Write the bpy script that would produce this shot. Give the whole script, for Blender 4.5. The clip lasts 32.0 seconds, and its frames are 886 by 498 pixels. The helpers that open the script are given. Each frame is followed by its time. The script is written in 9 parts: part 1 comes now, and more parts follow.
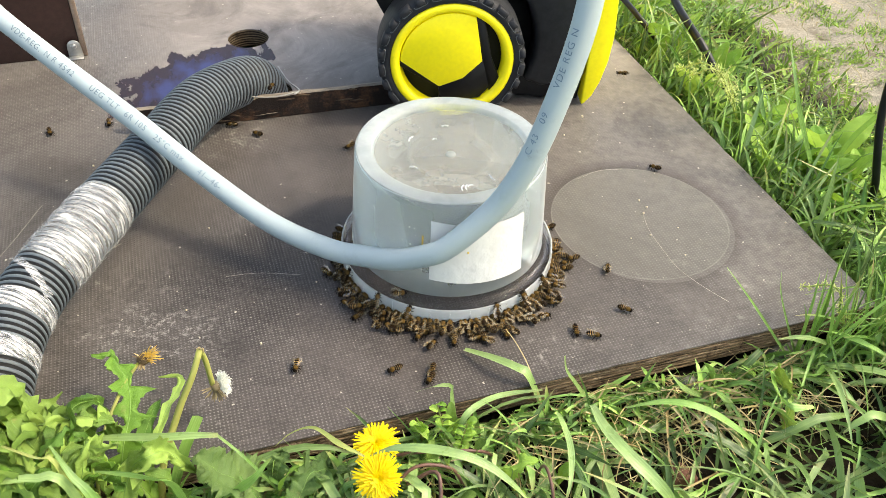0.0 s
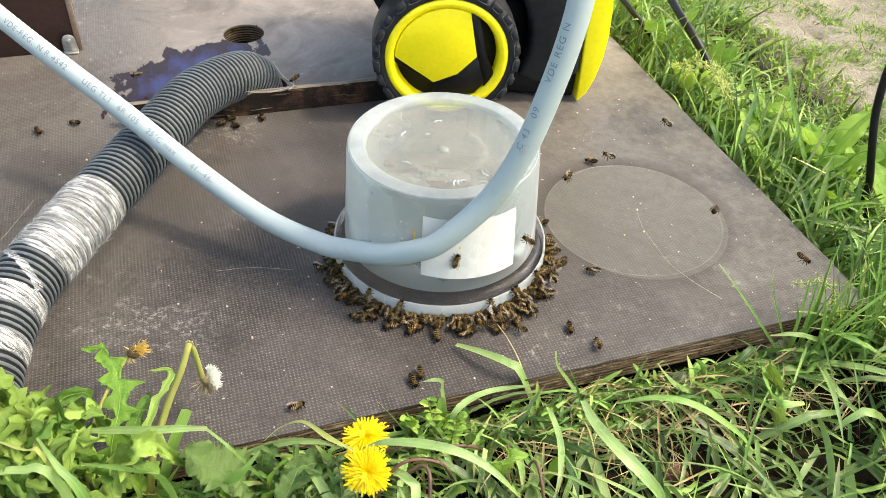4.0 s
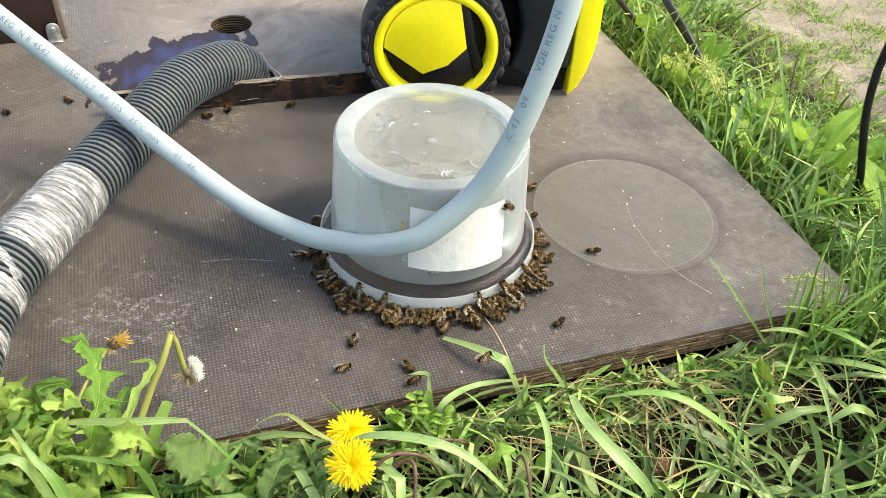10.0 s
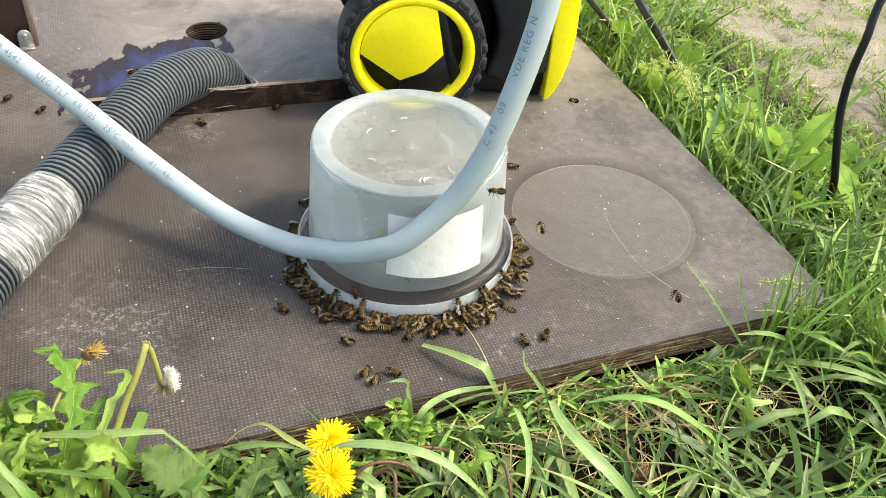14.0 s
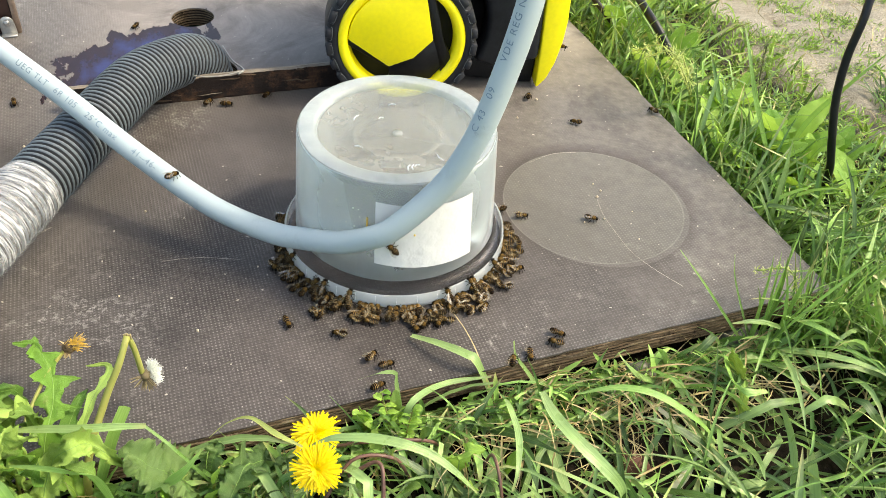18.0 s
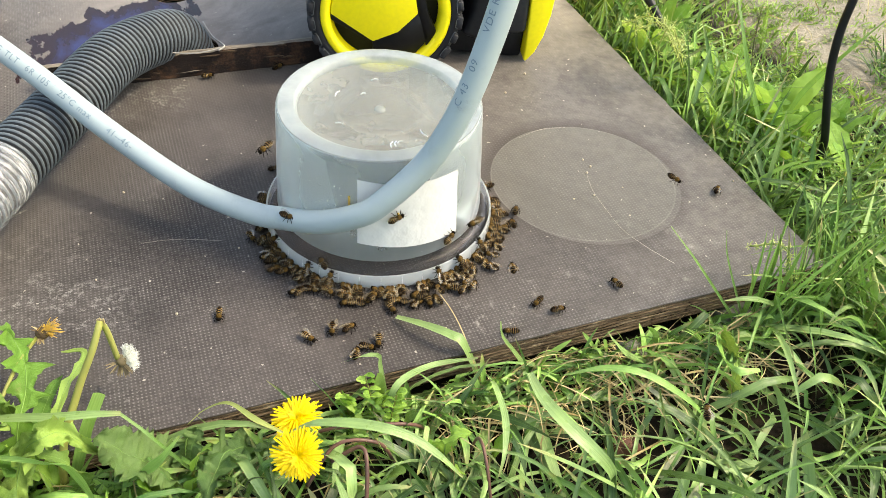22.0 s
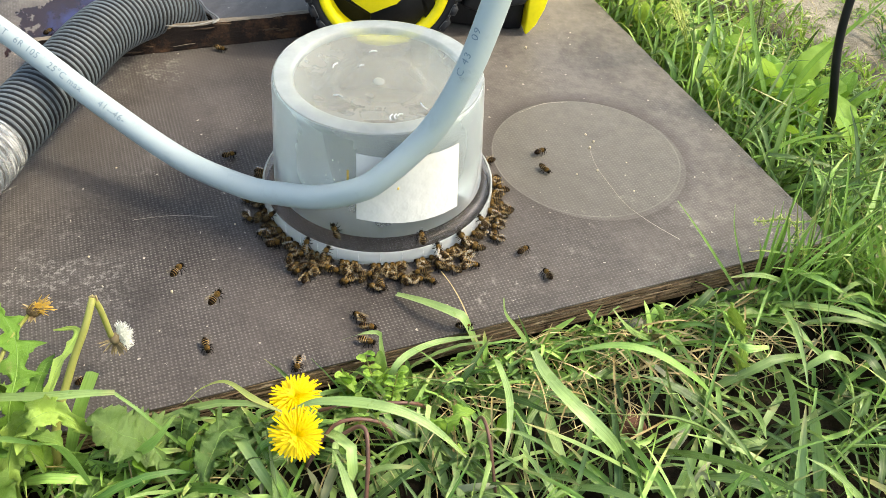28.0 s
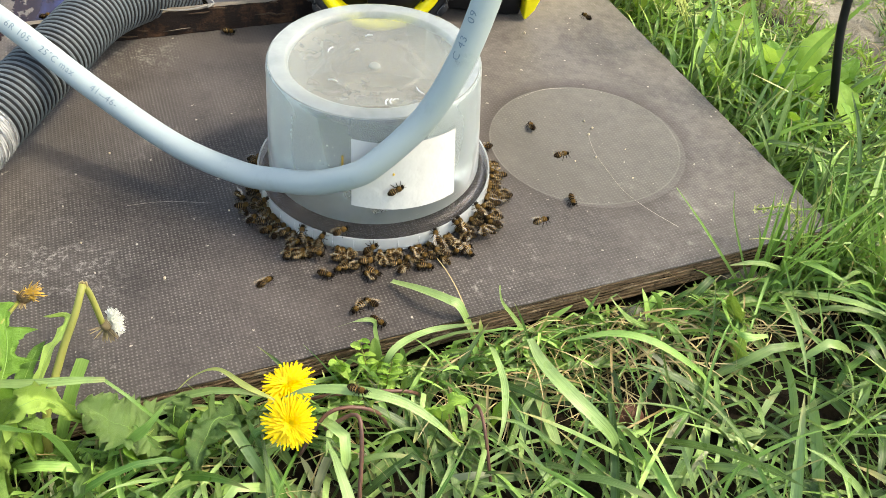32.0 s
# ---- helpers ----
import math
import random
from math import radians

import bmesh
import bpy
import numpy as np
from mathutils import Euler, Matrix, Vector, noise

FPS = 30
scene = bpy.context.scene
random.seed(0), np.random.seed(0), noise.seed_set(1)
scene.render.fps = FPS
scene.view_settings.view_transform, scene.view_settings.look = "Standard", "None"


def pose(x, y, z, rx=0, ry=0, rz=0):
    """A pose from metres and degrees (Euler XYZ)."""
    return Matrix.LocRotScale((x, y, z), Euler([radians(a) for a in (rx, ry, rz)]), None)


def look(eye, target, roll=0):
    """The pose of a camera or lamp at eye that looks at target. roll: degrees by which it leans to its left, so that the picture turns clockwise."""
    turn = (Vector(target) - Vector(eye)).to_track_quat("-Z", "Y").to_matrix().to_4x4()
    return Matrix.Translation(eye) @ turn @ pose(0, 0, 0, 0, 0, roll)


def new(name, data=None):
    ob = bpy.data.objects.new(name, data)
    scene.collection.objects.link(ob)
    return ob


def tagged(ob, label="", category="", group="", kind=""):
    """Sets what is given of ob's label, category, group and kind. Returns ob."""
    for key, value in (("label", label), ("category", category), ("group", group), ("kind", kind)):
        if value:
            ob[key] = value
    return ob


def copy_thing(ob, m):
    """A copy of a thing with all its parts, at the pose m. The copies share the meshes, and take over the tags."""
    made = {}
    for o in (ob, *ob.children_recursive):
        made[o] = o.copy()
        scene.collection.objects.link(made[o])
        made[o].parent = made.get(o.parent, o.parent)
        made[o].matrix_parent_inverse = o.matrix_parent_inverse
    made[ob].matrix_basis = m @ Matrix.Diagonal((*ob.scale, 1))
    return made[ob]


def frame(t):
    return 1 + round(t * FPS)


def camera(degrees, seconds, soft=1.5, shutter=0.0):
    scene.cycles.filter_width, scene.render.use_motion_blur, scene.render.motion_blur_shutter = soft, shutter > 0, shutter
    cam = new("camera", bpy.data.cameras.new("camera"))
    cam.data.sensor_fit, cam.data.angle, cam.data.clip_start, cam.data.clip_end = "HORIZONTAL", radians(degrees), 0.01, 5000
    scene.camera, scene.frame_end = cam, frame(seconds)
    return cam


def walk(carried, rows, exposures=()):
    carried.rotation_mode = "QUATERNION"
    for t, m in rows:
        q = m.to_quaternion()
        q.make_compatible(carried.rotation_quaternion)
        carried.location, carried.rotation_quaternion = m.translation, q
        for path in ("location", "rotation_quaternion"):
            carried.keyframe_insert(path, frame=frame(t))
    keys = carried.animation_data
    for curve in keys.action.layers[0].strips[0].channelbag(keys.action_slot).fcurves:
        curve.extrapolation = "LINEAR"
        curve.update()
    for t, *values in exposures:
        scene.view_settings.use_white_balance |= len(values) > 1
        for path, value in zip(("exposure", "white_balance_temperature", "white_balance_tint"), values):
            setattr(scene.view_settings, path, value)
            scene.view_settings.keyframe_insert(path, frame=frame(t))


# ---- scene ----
cam = camera(54.36, 32.0, soft=0.6, shutter=0.3)
walk(cam, [
    (0.0, pose(-0.0025, -0.5820, 0.4998, 49.341, -1.834, 1.634)),
    (0.5, pose(-0.0045, -0.5840, 0.4976, 49.438, -2.046, 1.683)),
    (1.0, pose(-0.0027, -0.5843, 0.4969, 49.363, -2.064, 1.787)),
    (1.5, pose(0.0019, -0.5823, 0.4948, 49.370, -2.056, 1.810)),
    (2.0, pose(0.0019, -0.5830, 0.4956, 49.314, -2.047, 1.760)),
    (2.5, pose(-0.0002, -0.5829, 0.4968, 49.317, -2.145, 1.775)),
    (3.0, pose(0.0005, -0.5842, 0.4959, 49.395, -2.167, 1.771)),
    (3.5, pose(0.0035, -0.5830, 0.4966, 49.291, -2.063, 1.832)),
    (5.5, pose(0.0038, -0.5861, 0.4969, 49.415, -2.138, 1.527)),
    (6.0, pose(0.0023, -0.5871, 0.4952, 49.508, -2.267, 1.573)),
    (6.5, pose(0.0046, -0.5835, 0.4939, 49.434, -2.356, 1.578)),
    (7.0, pose(0.0032, -0.5823, 0.4913, 49.367, -2.504, 1.597)),
    (7.5, pose(0.0043, -0.5825, 0.4911, 49.390, -2.480, 1.707)),
    (8.0, pose(0.0033, -0.5836, 0.4907, 49.357, -2.540, 1.817)),
    (8.5, pose(0.0035, -0.5822, 0.4893, 49.296, -2.608, 1.884)),
    (9.0, pose(0.0054, -0.5818, 0.4874, 49.158, -2.620, 1.859)),
    (9.5, pose(0.0066, -0.5803, 0.4865, 49.208, -2.720, 1.705)),
    (10.0, pose(0.0054, -0.5799, 0.4867, 49.249, -2.829, 1.537)),
    (10.5, pose(0.0042, -0.5800, 0.4854, 49.217, -2.939, 1.404)),
    (11.0, pose(0.0025, -0.5807, 0.4867, 49.202, -3.048, 1.235)),
    (11.5, pose(0.0041, -0.5796, 0.4860, 49.140, -3.073, 1.122)),
    (12.0, pose(0.0080, -0.5773, 0.4852, 49.091, -2.952, 1.066)),
    (12.5, pose(0.0101, -0.5750, 0.4838, 49.239, -2.958, 0.847)),
    (13.0, pose(0.0104, -0.5775, 0.4869, 49.509, -3.005, 0.614)),
    (13.5, pose(0.0084, -0.5773, 0.4867, 49.601, -3.131, 0.385)),
    (14.0, pose(0.0055, -0.5780, 0.4855, 49.729, -3.409, 0.153)),
    (14.5, pose(0.0069, -0.5781, 0.4859, 49.728, -3.469, 0.059)),
    (16.5, pose(0.0128, -0.5695, 0.4787, 49.323, -3.403, -0.126)),
    (17.0, pose(0.0105, -0.5680, 0.4773, 49.173, -3.379, -0.143)),
    (17.5, pose(0.0102, -0.5684, 0.4777, 49.140, -3.398, -0.170)),
    (18.0, pose(0.0112, -0.5685, 0.4774, 49.033, -3.373, -0.235)),
    (18.5, pose(0.0119, -0.5660, 0.4748, 48.881, -3.340, -0.390)),
    (19.0, pose(0.0174, -0.5595, 0.4722, 48.551, -3.281, -0.619)),
    (19.5, pose(0.0167, -0.5578, 0.4697, 48.411, -3.257, -0.848)),
    (20.0, pose(0.0155, -0.5571, 0.4681, 48.300, -3.275, -0.983)),
    (20.5, pose(0.0173, -0.5569, 0.4691, 48.118, -3.165, -0.891)),
    (21.0, pose(0.0180, -0.5571, 0.4694, 47.918, -3.143, -0.856)),
    (21.5, pose(0.0179, -0.5574, 0.4659, 47.850, -3.070, -0.811)),
    (22.0, pose(0.0201, -0.5561, 0.4667, 47.676, -3.094, -0.839)),
    (22.5, pose(0.0170, -0.5564, 0.4657, 47.656, -3.272, -0.922)),
    (23.0, pose(0.0128, -0.5565, 0.4643, 47.683, -3.536, -1.005)),
    (23.5, pose(0.0122, -0.5573, 0.4662, 47.665, -3.620, -1.015)),
    (24.0, pose(0.0116, -0.5586, 0.4656, 47.718, -3.694, -1.059)),
    (24.5, pose(0.0114, -0.5572, 0.4641, 47.603, -3.736, -1.064)),
    (25.0, pose(0.0132, -0.5565, 0.4633, 47.396, -3.612, -1.010)),
    (25.5, pose(0.0141, -0.5549, 0.4611, 47.290, -3.576, -1.088)),
    (27.5, pose(0.0195, -0.5504, 0.4553, 46.596, -3.139, -1.172)),
    (28.0, pose(0.0173, -0.5483, 0.4537, 46.466, -3.203, -1.086)),
    (28.5, pose(0.0153, -0.5494, 0.4523, 46.365, -3.159, -1.026)),
    (29.0, pose(0.0159, -0.5497, 0.4535, 46.314, -3.163, -0.994)),
    (29.5, pose(0.0153, -0.5478, 0.4515, 46.275, -3.248, -0.981)),
    (30.0, pose(0.0162, -0.5478, 0.4511, 46.197, -3.222, -0.989)),
    (30.5, pose(0.0175, -0.5472, 0.4500, 46.060, -3.195, -1.000)),
    (31.0, pose(0.0192, -0.5482, 0.4509, 45.902, -3.196, -1.047)),
    (31.5, pose(0.0201, -0.5470, 0.4493, 45.786, -3.171, -1.101)),
    (32.0, pose(0.0210, -0.5444, 0.4480, 45.731, -3.283, -0.956)),
], exposures=[(0.0, 2.03, 7950, 3), (26.0, 2.00, 7950, 2), (32.0, 1.98, 7950, 2)])

# ---- light ----
SUN_HIGH = 52.0
sky_world = bpy.data.worlds.new("sky")
scene.world = sky_world
sky_world.use_nodes = True
sky_nodes = sky_world.node_tree.nodes
sky = sky_nodes.new("ShaderNodeTexSky")
sky.sky_type, sky.sun_disc = "NISHITA", False
sky.sun_elevation, sky.sun_rotation = radians(SUN_HIGH), radians(88)
sky.air_density, sky.dust_density, sky.ozone_density = 0.7, 2.5, 0.4
sky_world.node_tree.links.new(sky.outputs[0], sky_nodes["Background"].inputs[0])
sky_nodes["Background"].inputs[1].default_value = 0.15
sun = new("sun", bpy.data.lights.new("sun", "SUN"))
sun.data.energy, sun.data.angle, sun.data.color = 0.70, radians(6.0), (1.0, 0.97, 0.92)
sun.matrix_world = look((7.7, 0.3, 10.0), (0, 0, 0))

# ---- helpers for materials ----
class Nodes:
    """A small wrapper to write node materials in few lines."""

    def __init__(self, name, space="Object"):
        self.mat = bpy.data.materials.new(name)
        self.mat.use_nodes = True
        self.tree = self.mat.node_tree
        self.tree.nodes.clear()
        self.out = self.tree.nodes.new("ShaderNodeOutputMaterial")
        self.co = self.tree.nodes.new("ShaderNodeTexCoord").outputs[space]

    def put(self, socket, value):
        if isinstance(value, bpy.types.NodeSocket):
            self.tree.links.new(value, socket)
        elif isinstance(value, (tuple, list)) and len(value) == 3 and socket.type == "RGBA":
            socket.default_value = (*value, 1)
        else:
            socket.default_value = value

    def node(self, kind, out=0, **inputs):
        n = self.tree.nodes.new("ShaderNode" + kind)
        for key, value in inputs.items():
            self.put(n.inputs[key.replace("_", " ")], value)
        return n.outputs[out]

    def noise(self, scale, detail=3.0, rough=0.55, co=None, out=0, distort=0.0):
        n = self.tree.nodes.new("ShaderNodeTexNoise")
        self.put(n.inputs["Vector"], co or self.co)
        n.inputs["Scale"].default_value, n.inputs["Detail"].default_value = scale, detail
        n.inputs["Roughness"].default_value, n.inputs["Distortion"].default_value = rough, distort
        return n.outputs[out]

    def math(self, op, a, b=0.0, c=0.0, clamp=False):
        n = self.tree.nodes.new("ShaderNodeMath")
        n.operation, n.use_clamp = op, clamp
        for socket, value in zip(n.inputs, (a, b, c)):
            self.put(socket, value)
        return n.outputs[0]

    def ramp(self, value, lo, hi, to_lo=0.0, to_hi=1.0):
        n = self.tree.nodes.new("ShaderNodeMapRange")
        for socket, v in zip(n.inputs, (value, lo, hi, to_lo, to_hi)):
            self.put(socket, v)
        return n.outputs[0]

    def mix(self, fac, a, b, how="MIX"):
        n = self.tree.nodes.new("ShaderNodeMix")
        n.data_type, n.blend_type = "RGBA", how
        self.put(n.inputs[0], fac), self.put(n.inputs[6], a), self.put(n.inputs[7], b)
        return n.outputs[2]

    def scaled(self, x, y, z, co=None):
        n = self.tree.nodes.new("ShaderNodeMapping")
        self.put(n.inputs["Vector"], co or self.co)
        n.inputs["Scale"].default_value = (x, y, z)
        return n.outputs[0]

    def axes(self, co=None):
        n = self.tree.nodes.new("ShaderNodeSeparateXYZ")
        self.put(n.inputs[0], co or self.co)
        return n.outputs

    def chance(self):
        return self.tree.nodes.new("ShaderNodeObjectInfo").outputs["Random"]

    def island(self):
        return self.tree.nodes.new("ShaderNodeNewGeometry").outputs["Random Per Island"]

    def bump(self, height, depth, strength=1.0):
        n = self.tree.nodes.new("ShaderNodeBump")
        n.inputs["Strength"].default_value, n.inputs["Distance"].default_value = strength, depth
        self.put(n.inputs["Height"], height)
        return n.outputs[0]

    def surface(self, colour, rough=0.5, metal=0.0, normal=None, specular=0.5, **more):
        n = self.tree.nodes.new("ShaderNodeBsdfPrincipled")
        self.put(n.inputs["Base Color"], colour), self.put(n.inputs["Roughness"], rough)
        self.put(n.inputs["Metallic"], metal), self.put(n.inputs["Specular IOR Level"], specular)
        if normal is not None:
            self.put(n.inputs["Normal"], normal)
        for key, value in more.items():
            self.put(n.inputs[key.replace("_", " ")], value)
        return n.outputs[0]

    def blend(self, fac, a, b):
        n = self.tree.nodes.new("ShaderNodeMixShader")
        self.put(n.inputs[0], fac), self.put(n.inputs[1], a), self.put(n.inputs[2], b)
        return n.outputs[0]

    def done(self, shader):
        self.tree.links.new(shader, self.out.inputs["Surface"])
        return self.mat


def plain(name, colour, rough=0.5, grain=120.0, spread=0.25, metal=0.0, depth=0.0003, specular=0.5, stain=12.0):
    """A surface of one colour with fine grain and broad stains."""
    m = Nodes(name)
    dark = tuple(c * (1 - spread) for c in colour)
    light = tuple(min(1, c * (1 + spread)) for c in colour)
    fine, broad = m.noise(grain), m.noise(stain, 4)
    tone = m.ramp(m.math("ADD", m.math("MULTIPLY", fine, 0.5), m.math("MULTIPLY", broad, 0.5)), 0.35, 0.65)
    return m.done(m.surface(m.mix(tone, dark, light), m.ramp(broad, 0.3, 0.7, rough * 0.85, min(1, rough * 1.15)), metal,
                            m.bump(fine, depth), specular))


def leafy(name, dark, light, glow=0.28, rough=0.42, island=True, strip=False):
    """Leaf tissue: light passes through it, each blade has its own tone. A strip has veins along it and fades at its ends."""
    m = Nodes(name)
    own = m.island() if island else m.chance()
    tone = m.math("ADD", m.math("MULTIPLY", own, 0.6), m.math("MULTIPLY", m.noise(60, 4), 0.45))
    colour = m.mix(m.ramp(tone, 0.24, 0.78), dark, light)
    relief = m.noise(500, 2)
    if strip:
        u, v, _ = m.axes(m.tree.nodes.new("ShaderNodeTexCoord").outputs["UV"])
        seat = m.math("MULTIPLY", own, 90.0)
        veins = m.noise(1, 2, 0.6, m.node("CombineXYZ", X=m.math("ADD", m.math("MULTIPLY", u, 9.0), seat), Y=m.math("MULTIPLY", v, 1.6), Z=seat))
        colour = m.mix(m.ramp(veins, 0.3, 0.7), m.mix(0.20, colour, dark), m.mix(0.08, colour, (0.50, 0.62, 0.28)))
        rib = m.ramp(m.math("ABSOLUTE", m.math("SUBTRACT", u, 0.5)), 0.10, 0.02)
        colour = m.mix(m.math("MULTIPLY", rib, 0.16), colour, (0.38, 0.52, 0.18))
        foot = m.ramp(v, 0.28, 0.02)
        colour = m.mix(m.math("MULTIPLY", foot, 0.16), colour, (0.34, 0.36, 0.16))
        again = m.math("FRACT", m.math("MULTIPLY", own, 37.0))
        faded = m.ramp(m.math("ADD", v, m.math("MULTIPLY", again, 0.55)), 1.2, 1.5)
        colour = m.mix(m.math("MULTIPLY", faded, 0.85), colour, (0.48, 0.38, 0.17))
        relief = m.math("ADD", veins, m.math("MULTIPLY", relief, 0.3))
    spots = m.ramp(m.noise(35, 5, 0.7), 0.66, 0.74)
    colour = m.mix(m.math("MULTIPLY", spots, 0.5), colour, (0.22, 0.17, 0.05))
    body = m.surface(colour, m.ramp(m.noise(90, 3), 0.3, 0.7, rough * 0.8, rough * 1.25), 0, m.bump(relief, 0.0005), 0.5)
    through_leaf = m.node("BsdfTranslucent", Color=m.mix(0.30, colour, (0.3, 0.42, 0.05)))
    return m.done(m.blend(glow, body, through_leaf))


def crinkled_tissue(name, dark, light, glow=0.32, pitch=150.0):
    """A soft leaf with a net of veins and puckers between them."""
    m = Nodes(name)
    cells = m.tree.nodes.new("ShaderNodeTexVoronoi")
    cells.feature = "DISTANCE_TO_EDGE"
    m.put(cells.inputs["Vector"], m.mix(0.12, m.co, m.noise(90, 3, out=1)))
    cells.inputs["Scale"].default_value = pitch
    net = m.ramp(cells.outputs["Distance"], 0.0, 0.12)
    tone = m.math("ADD", m.math("MULTIPLY", m.chance(), 0.55), m.math("MULTIPLY", m.noise(45, 4), 0.5))
    colour = m.mix(m.ramp(tone, 0.2, 0.85), dark, light)
    colour = m.mix(m.ramp(net, 0, 1, 0.06, 0.0), colour, tuple(min(1, 1.7 * c + 0.03) for c in light))
    worn = m.ramp(m.noise(55, 5, 0.7), 0.64, 0.74)
    colour = m.mix(m.math("MULTIPLY", worn, 0.55), colour, (0.34, 0.27, 0.11))
    pale = m.ramp(m.noise(75, 5, 0.7), 0.52, 0.68)
    colour = m.mix(m.math("MULTIPLY", pale, 0.22), colour, tuple(min(1, 1.25 * c + 0.04) for c in light))
    body = m.surface(colour, 0.50, 0, m.bump(m.math("ADD", m.noise(240, 5, 0.7), m.math("MULTIPLY", net, 0.18)), 0.0011, 0.9), 0.45)
    return m.done(m.blend(glow, body, m.node("BsdfTranslucent", Color=m.mix(0.3, colour, (0.36, 0.46, 0.05)))))


# ---- materials ----
BOARD_TURN = 19.4
CORNER = (0.367, -0.048)
BOARD = Matrix.Translation((CORNER[0], CORNER[1], 0)) @ Matrix.Rotation(radians(BOARD_TURN), 4, "Z")
TO_BOARD = BOARD.inverted()


def on_board(x, y):
    """A point of the plan in the board's own axes."""
    return TO_BOARD @ Vector((x, y, 0))


def board_film():
    m = Nodes("film_faced_plywood")
    x, y, z = m.axes()
    pitch = math.pi / 0.0028
    weave = m.math("MULTIPLY", m.math("SINE", m.math("MULTIPLY", x, pitch)), m.math("SINE", m.math("MULTIPLY", y, pitch)))
    weave = m.ramp(m.math("ABSOLUTE", weave), 0.62, 0.97)
    worn = m.ramp(m.noise(5.5, 6, 0.62, distort=0.6), 0.36, 0.66)
    fine = m.noise(260, 4, 0.7)
    colour = m.mix(worn, (0.017, 0.0135, 0.013), (0.068, 0.058, 0.055))
    colour = m.mix(m.math("MULTIPLY", m.ramp(fine, 0.45, 0.75), 0.35), colour, (0.17, 0.155, 0.14))
    # dust caught in the mesh print, thinner where the sheet is worn smooth
    lath_end, lath_far = on_board(-0.345, 0.155), on_board(0.0, 0.262)
    lean = (lath_far.y - lath_end.y) / (lath_far.x - lath_end.x)
    behind = m.math("SUBTRACT", y, m.math("ADD", m.math("MULTIPLY", m.math("SUBTRACT", x, lath_end.x), lean), lath_end.y))
    behind = m.ramp(m.math("ADD", behind, m.math("MULTIPLY", m.noise(9, 4), 0.06)), 0.03, 0.09)
    right_of = m.ramp(m.math("ADD", m.math("SUBTRACT", x, lath_end.x), m.math("MULTIPLY", m.noise(7, 4), 0.10)), 0.06, 0.14)
    smooth_far = m.math("MULTIPLY", behind, right_of)
    # beside the machine the print is worn down to smooth brown, paled to paint in sky sheen
    rubbed_sheen = m.math("MULTIPLY", m.ramp(m.math("ADD", y, m.math("MULTIPLY", m.noise(6, 4), 0.12)), 0.15, 0.30), m.ramp(m.math("ADD", x, m.math("MULTIPLY", m.noise(5, 3), 0.06)), -0.36, -0.24))
    print_on = m.math("SUBTRACT", 1.0, m.math("MULTIPLY", m.math("MAXIMUM", smooth_far, m.math("MULTIPLY", rubbed_sheen, 0.8)), 0.85))
    colour = m.mix(m.math("MULTIPLY", rubbed_sheen, 0.72), colour, m.mix(m.ramp(m.noise(40, 8, 0.8), 0.35, 0.65), (0.080, 0.069, 0.062), (0.150, 0.130, 0.117)))
    dust = m.math("MULTIPLY", m.math("MULTIPLY", weave, m.ramp(m.noise(17, 9, 0.85), 0.38, 0.62, 0.0, 1.15)), print_on)
    dust = m.math("MULTIPLY", dust, m.ramp(m.noise(420, 4, 0.8), 0.36, 0.62, 0.25, 1.25))
    colour = m.mix(m.math("MULTIPLY", dust, 0.70), colour, (0.255, 0.24, 0.222))
    # dust lies thicker towards the far side, with grazing sky sheen painted into the same tone
    dusty = m.ramp(m.math("ADD", y, m.math("MULTIPLY", m.noise(8, 5, 0.7), 0.16)), 0.38, 0.60)
    colour = m.mix(m.math("MULTIPLY", dusty, 0.48), colour, m.mix(m.ramp(m.noise(120, 5, 0.75), 0.35, 0.65), (0.135, 0.117, 0.106), (0.215, 0.190, 0.174)))
    # along the free edge the sky's sheen is painted in as a paler tone
    edge_sheen = m.ramp(m.math("ADD", x, m.math("MULTIPLY", m.noise(11, 5, 0.7), 0.22)), -0.22, 0.10)
    colour = m.mix(m.math("MULTIPLY", edge_sheen, 0.68), colour, m.mix(m.ramp(m.noise(90, 5, 0.75), 0.35, 0.65), (0.115, 0.105, 0.095), (0.205, 0.188, 0.170)))
    # paler grey towards the left end, broken up by noise
    ashy = m.ramp(m.math("ADD", x, m.math("MULTIPLY", m.noise(9, 6, 0.75), 0.20)), -0.36, -0.56)
    colour = m.mix(m.math("MULTIPLY", ashy, m.ramp(m.noise(150, 5, 0.75), 0.35, 0.65, 0.05, 0.42)), colour, (0.155, 0.145, 0.132))
    # the far part is greyer, with arcs left by wet buckets
    arcs = m.ramp(m.noise(8, 7, 0.68, distort=1.2), 0.42, 0.60)
    colour = m.mix(m.math("MULTIPLY", smooth_far, 0.7), colour, m.mix(arcs, (0.205, 0.180, 0.164), (0.315, 0.282, 0.258)))
    # damp stains
    damp = m.ramp(m.noise(6.5, 8, 0.72, distort=0.8), 0.50, 0.60)
    colour = m.mix(m.math("MULTIPLY", damp, 0.32), colour, (0.020, 0.016, 0.015))
    # chalky scuffs
    scuffed = m.math("MULTIPLY", m.ramp(m.noise(85, 6, 0.75), 0.55, 0.66), m.ramp(m.noise(8.5, 4, 0.6), 0.54, 0.66))
    colour = m.mix(m.math("MULTIPLY", scuffed, 0.45), colour, (0.40, 0.38, 0.34))
    specks = m.math("MAXIMUM", m.ramp(m.noise(190, 2, 0.4), 0.735, 0.75), m.math("MULTIPLY", m.ramp(m.noise(520, 3, 0.6), 0.68, 0.72), 0.5))
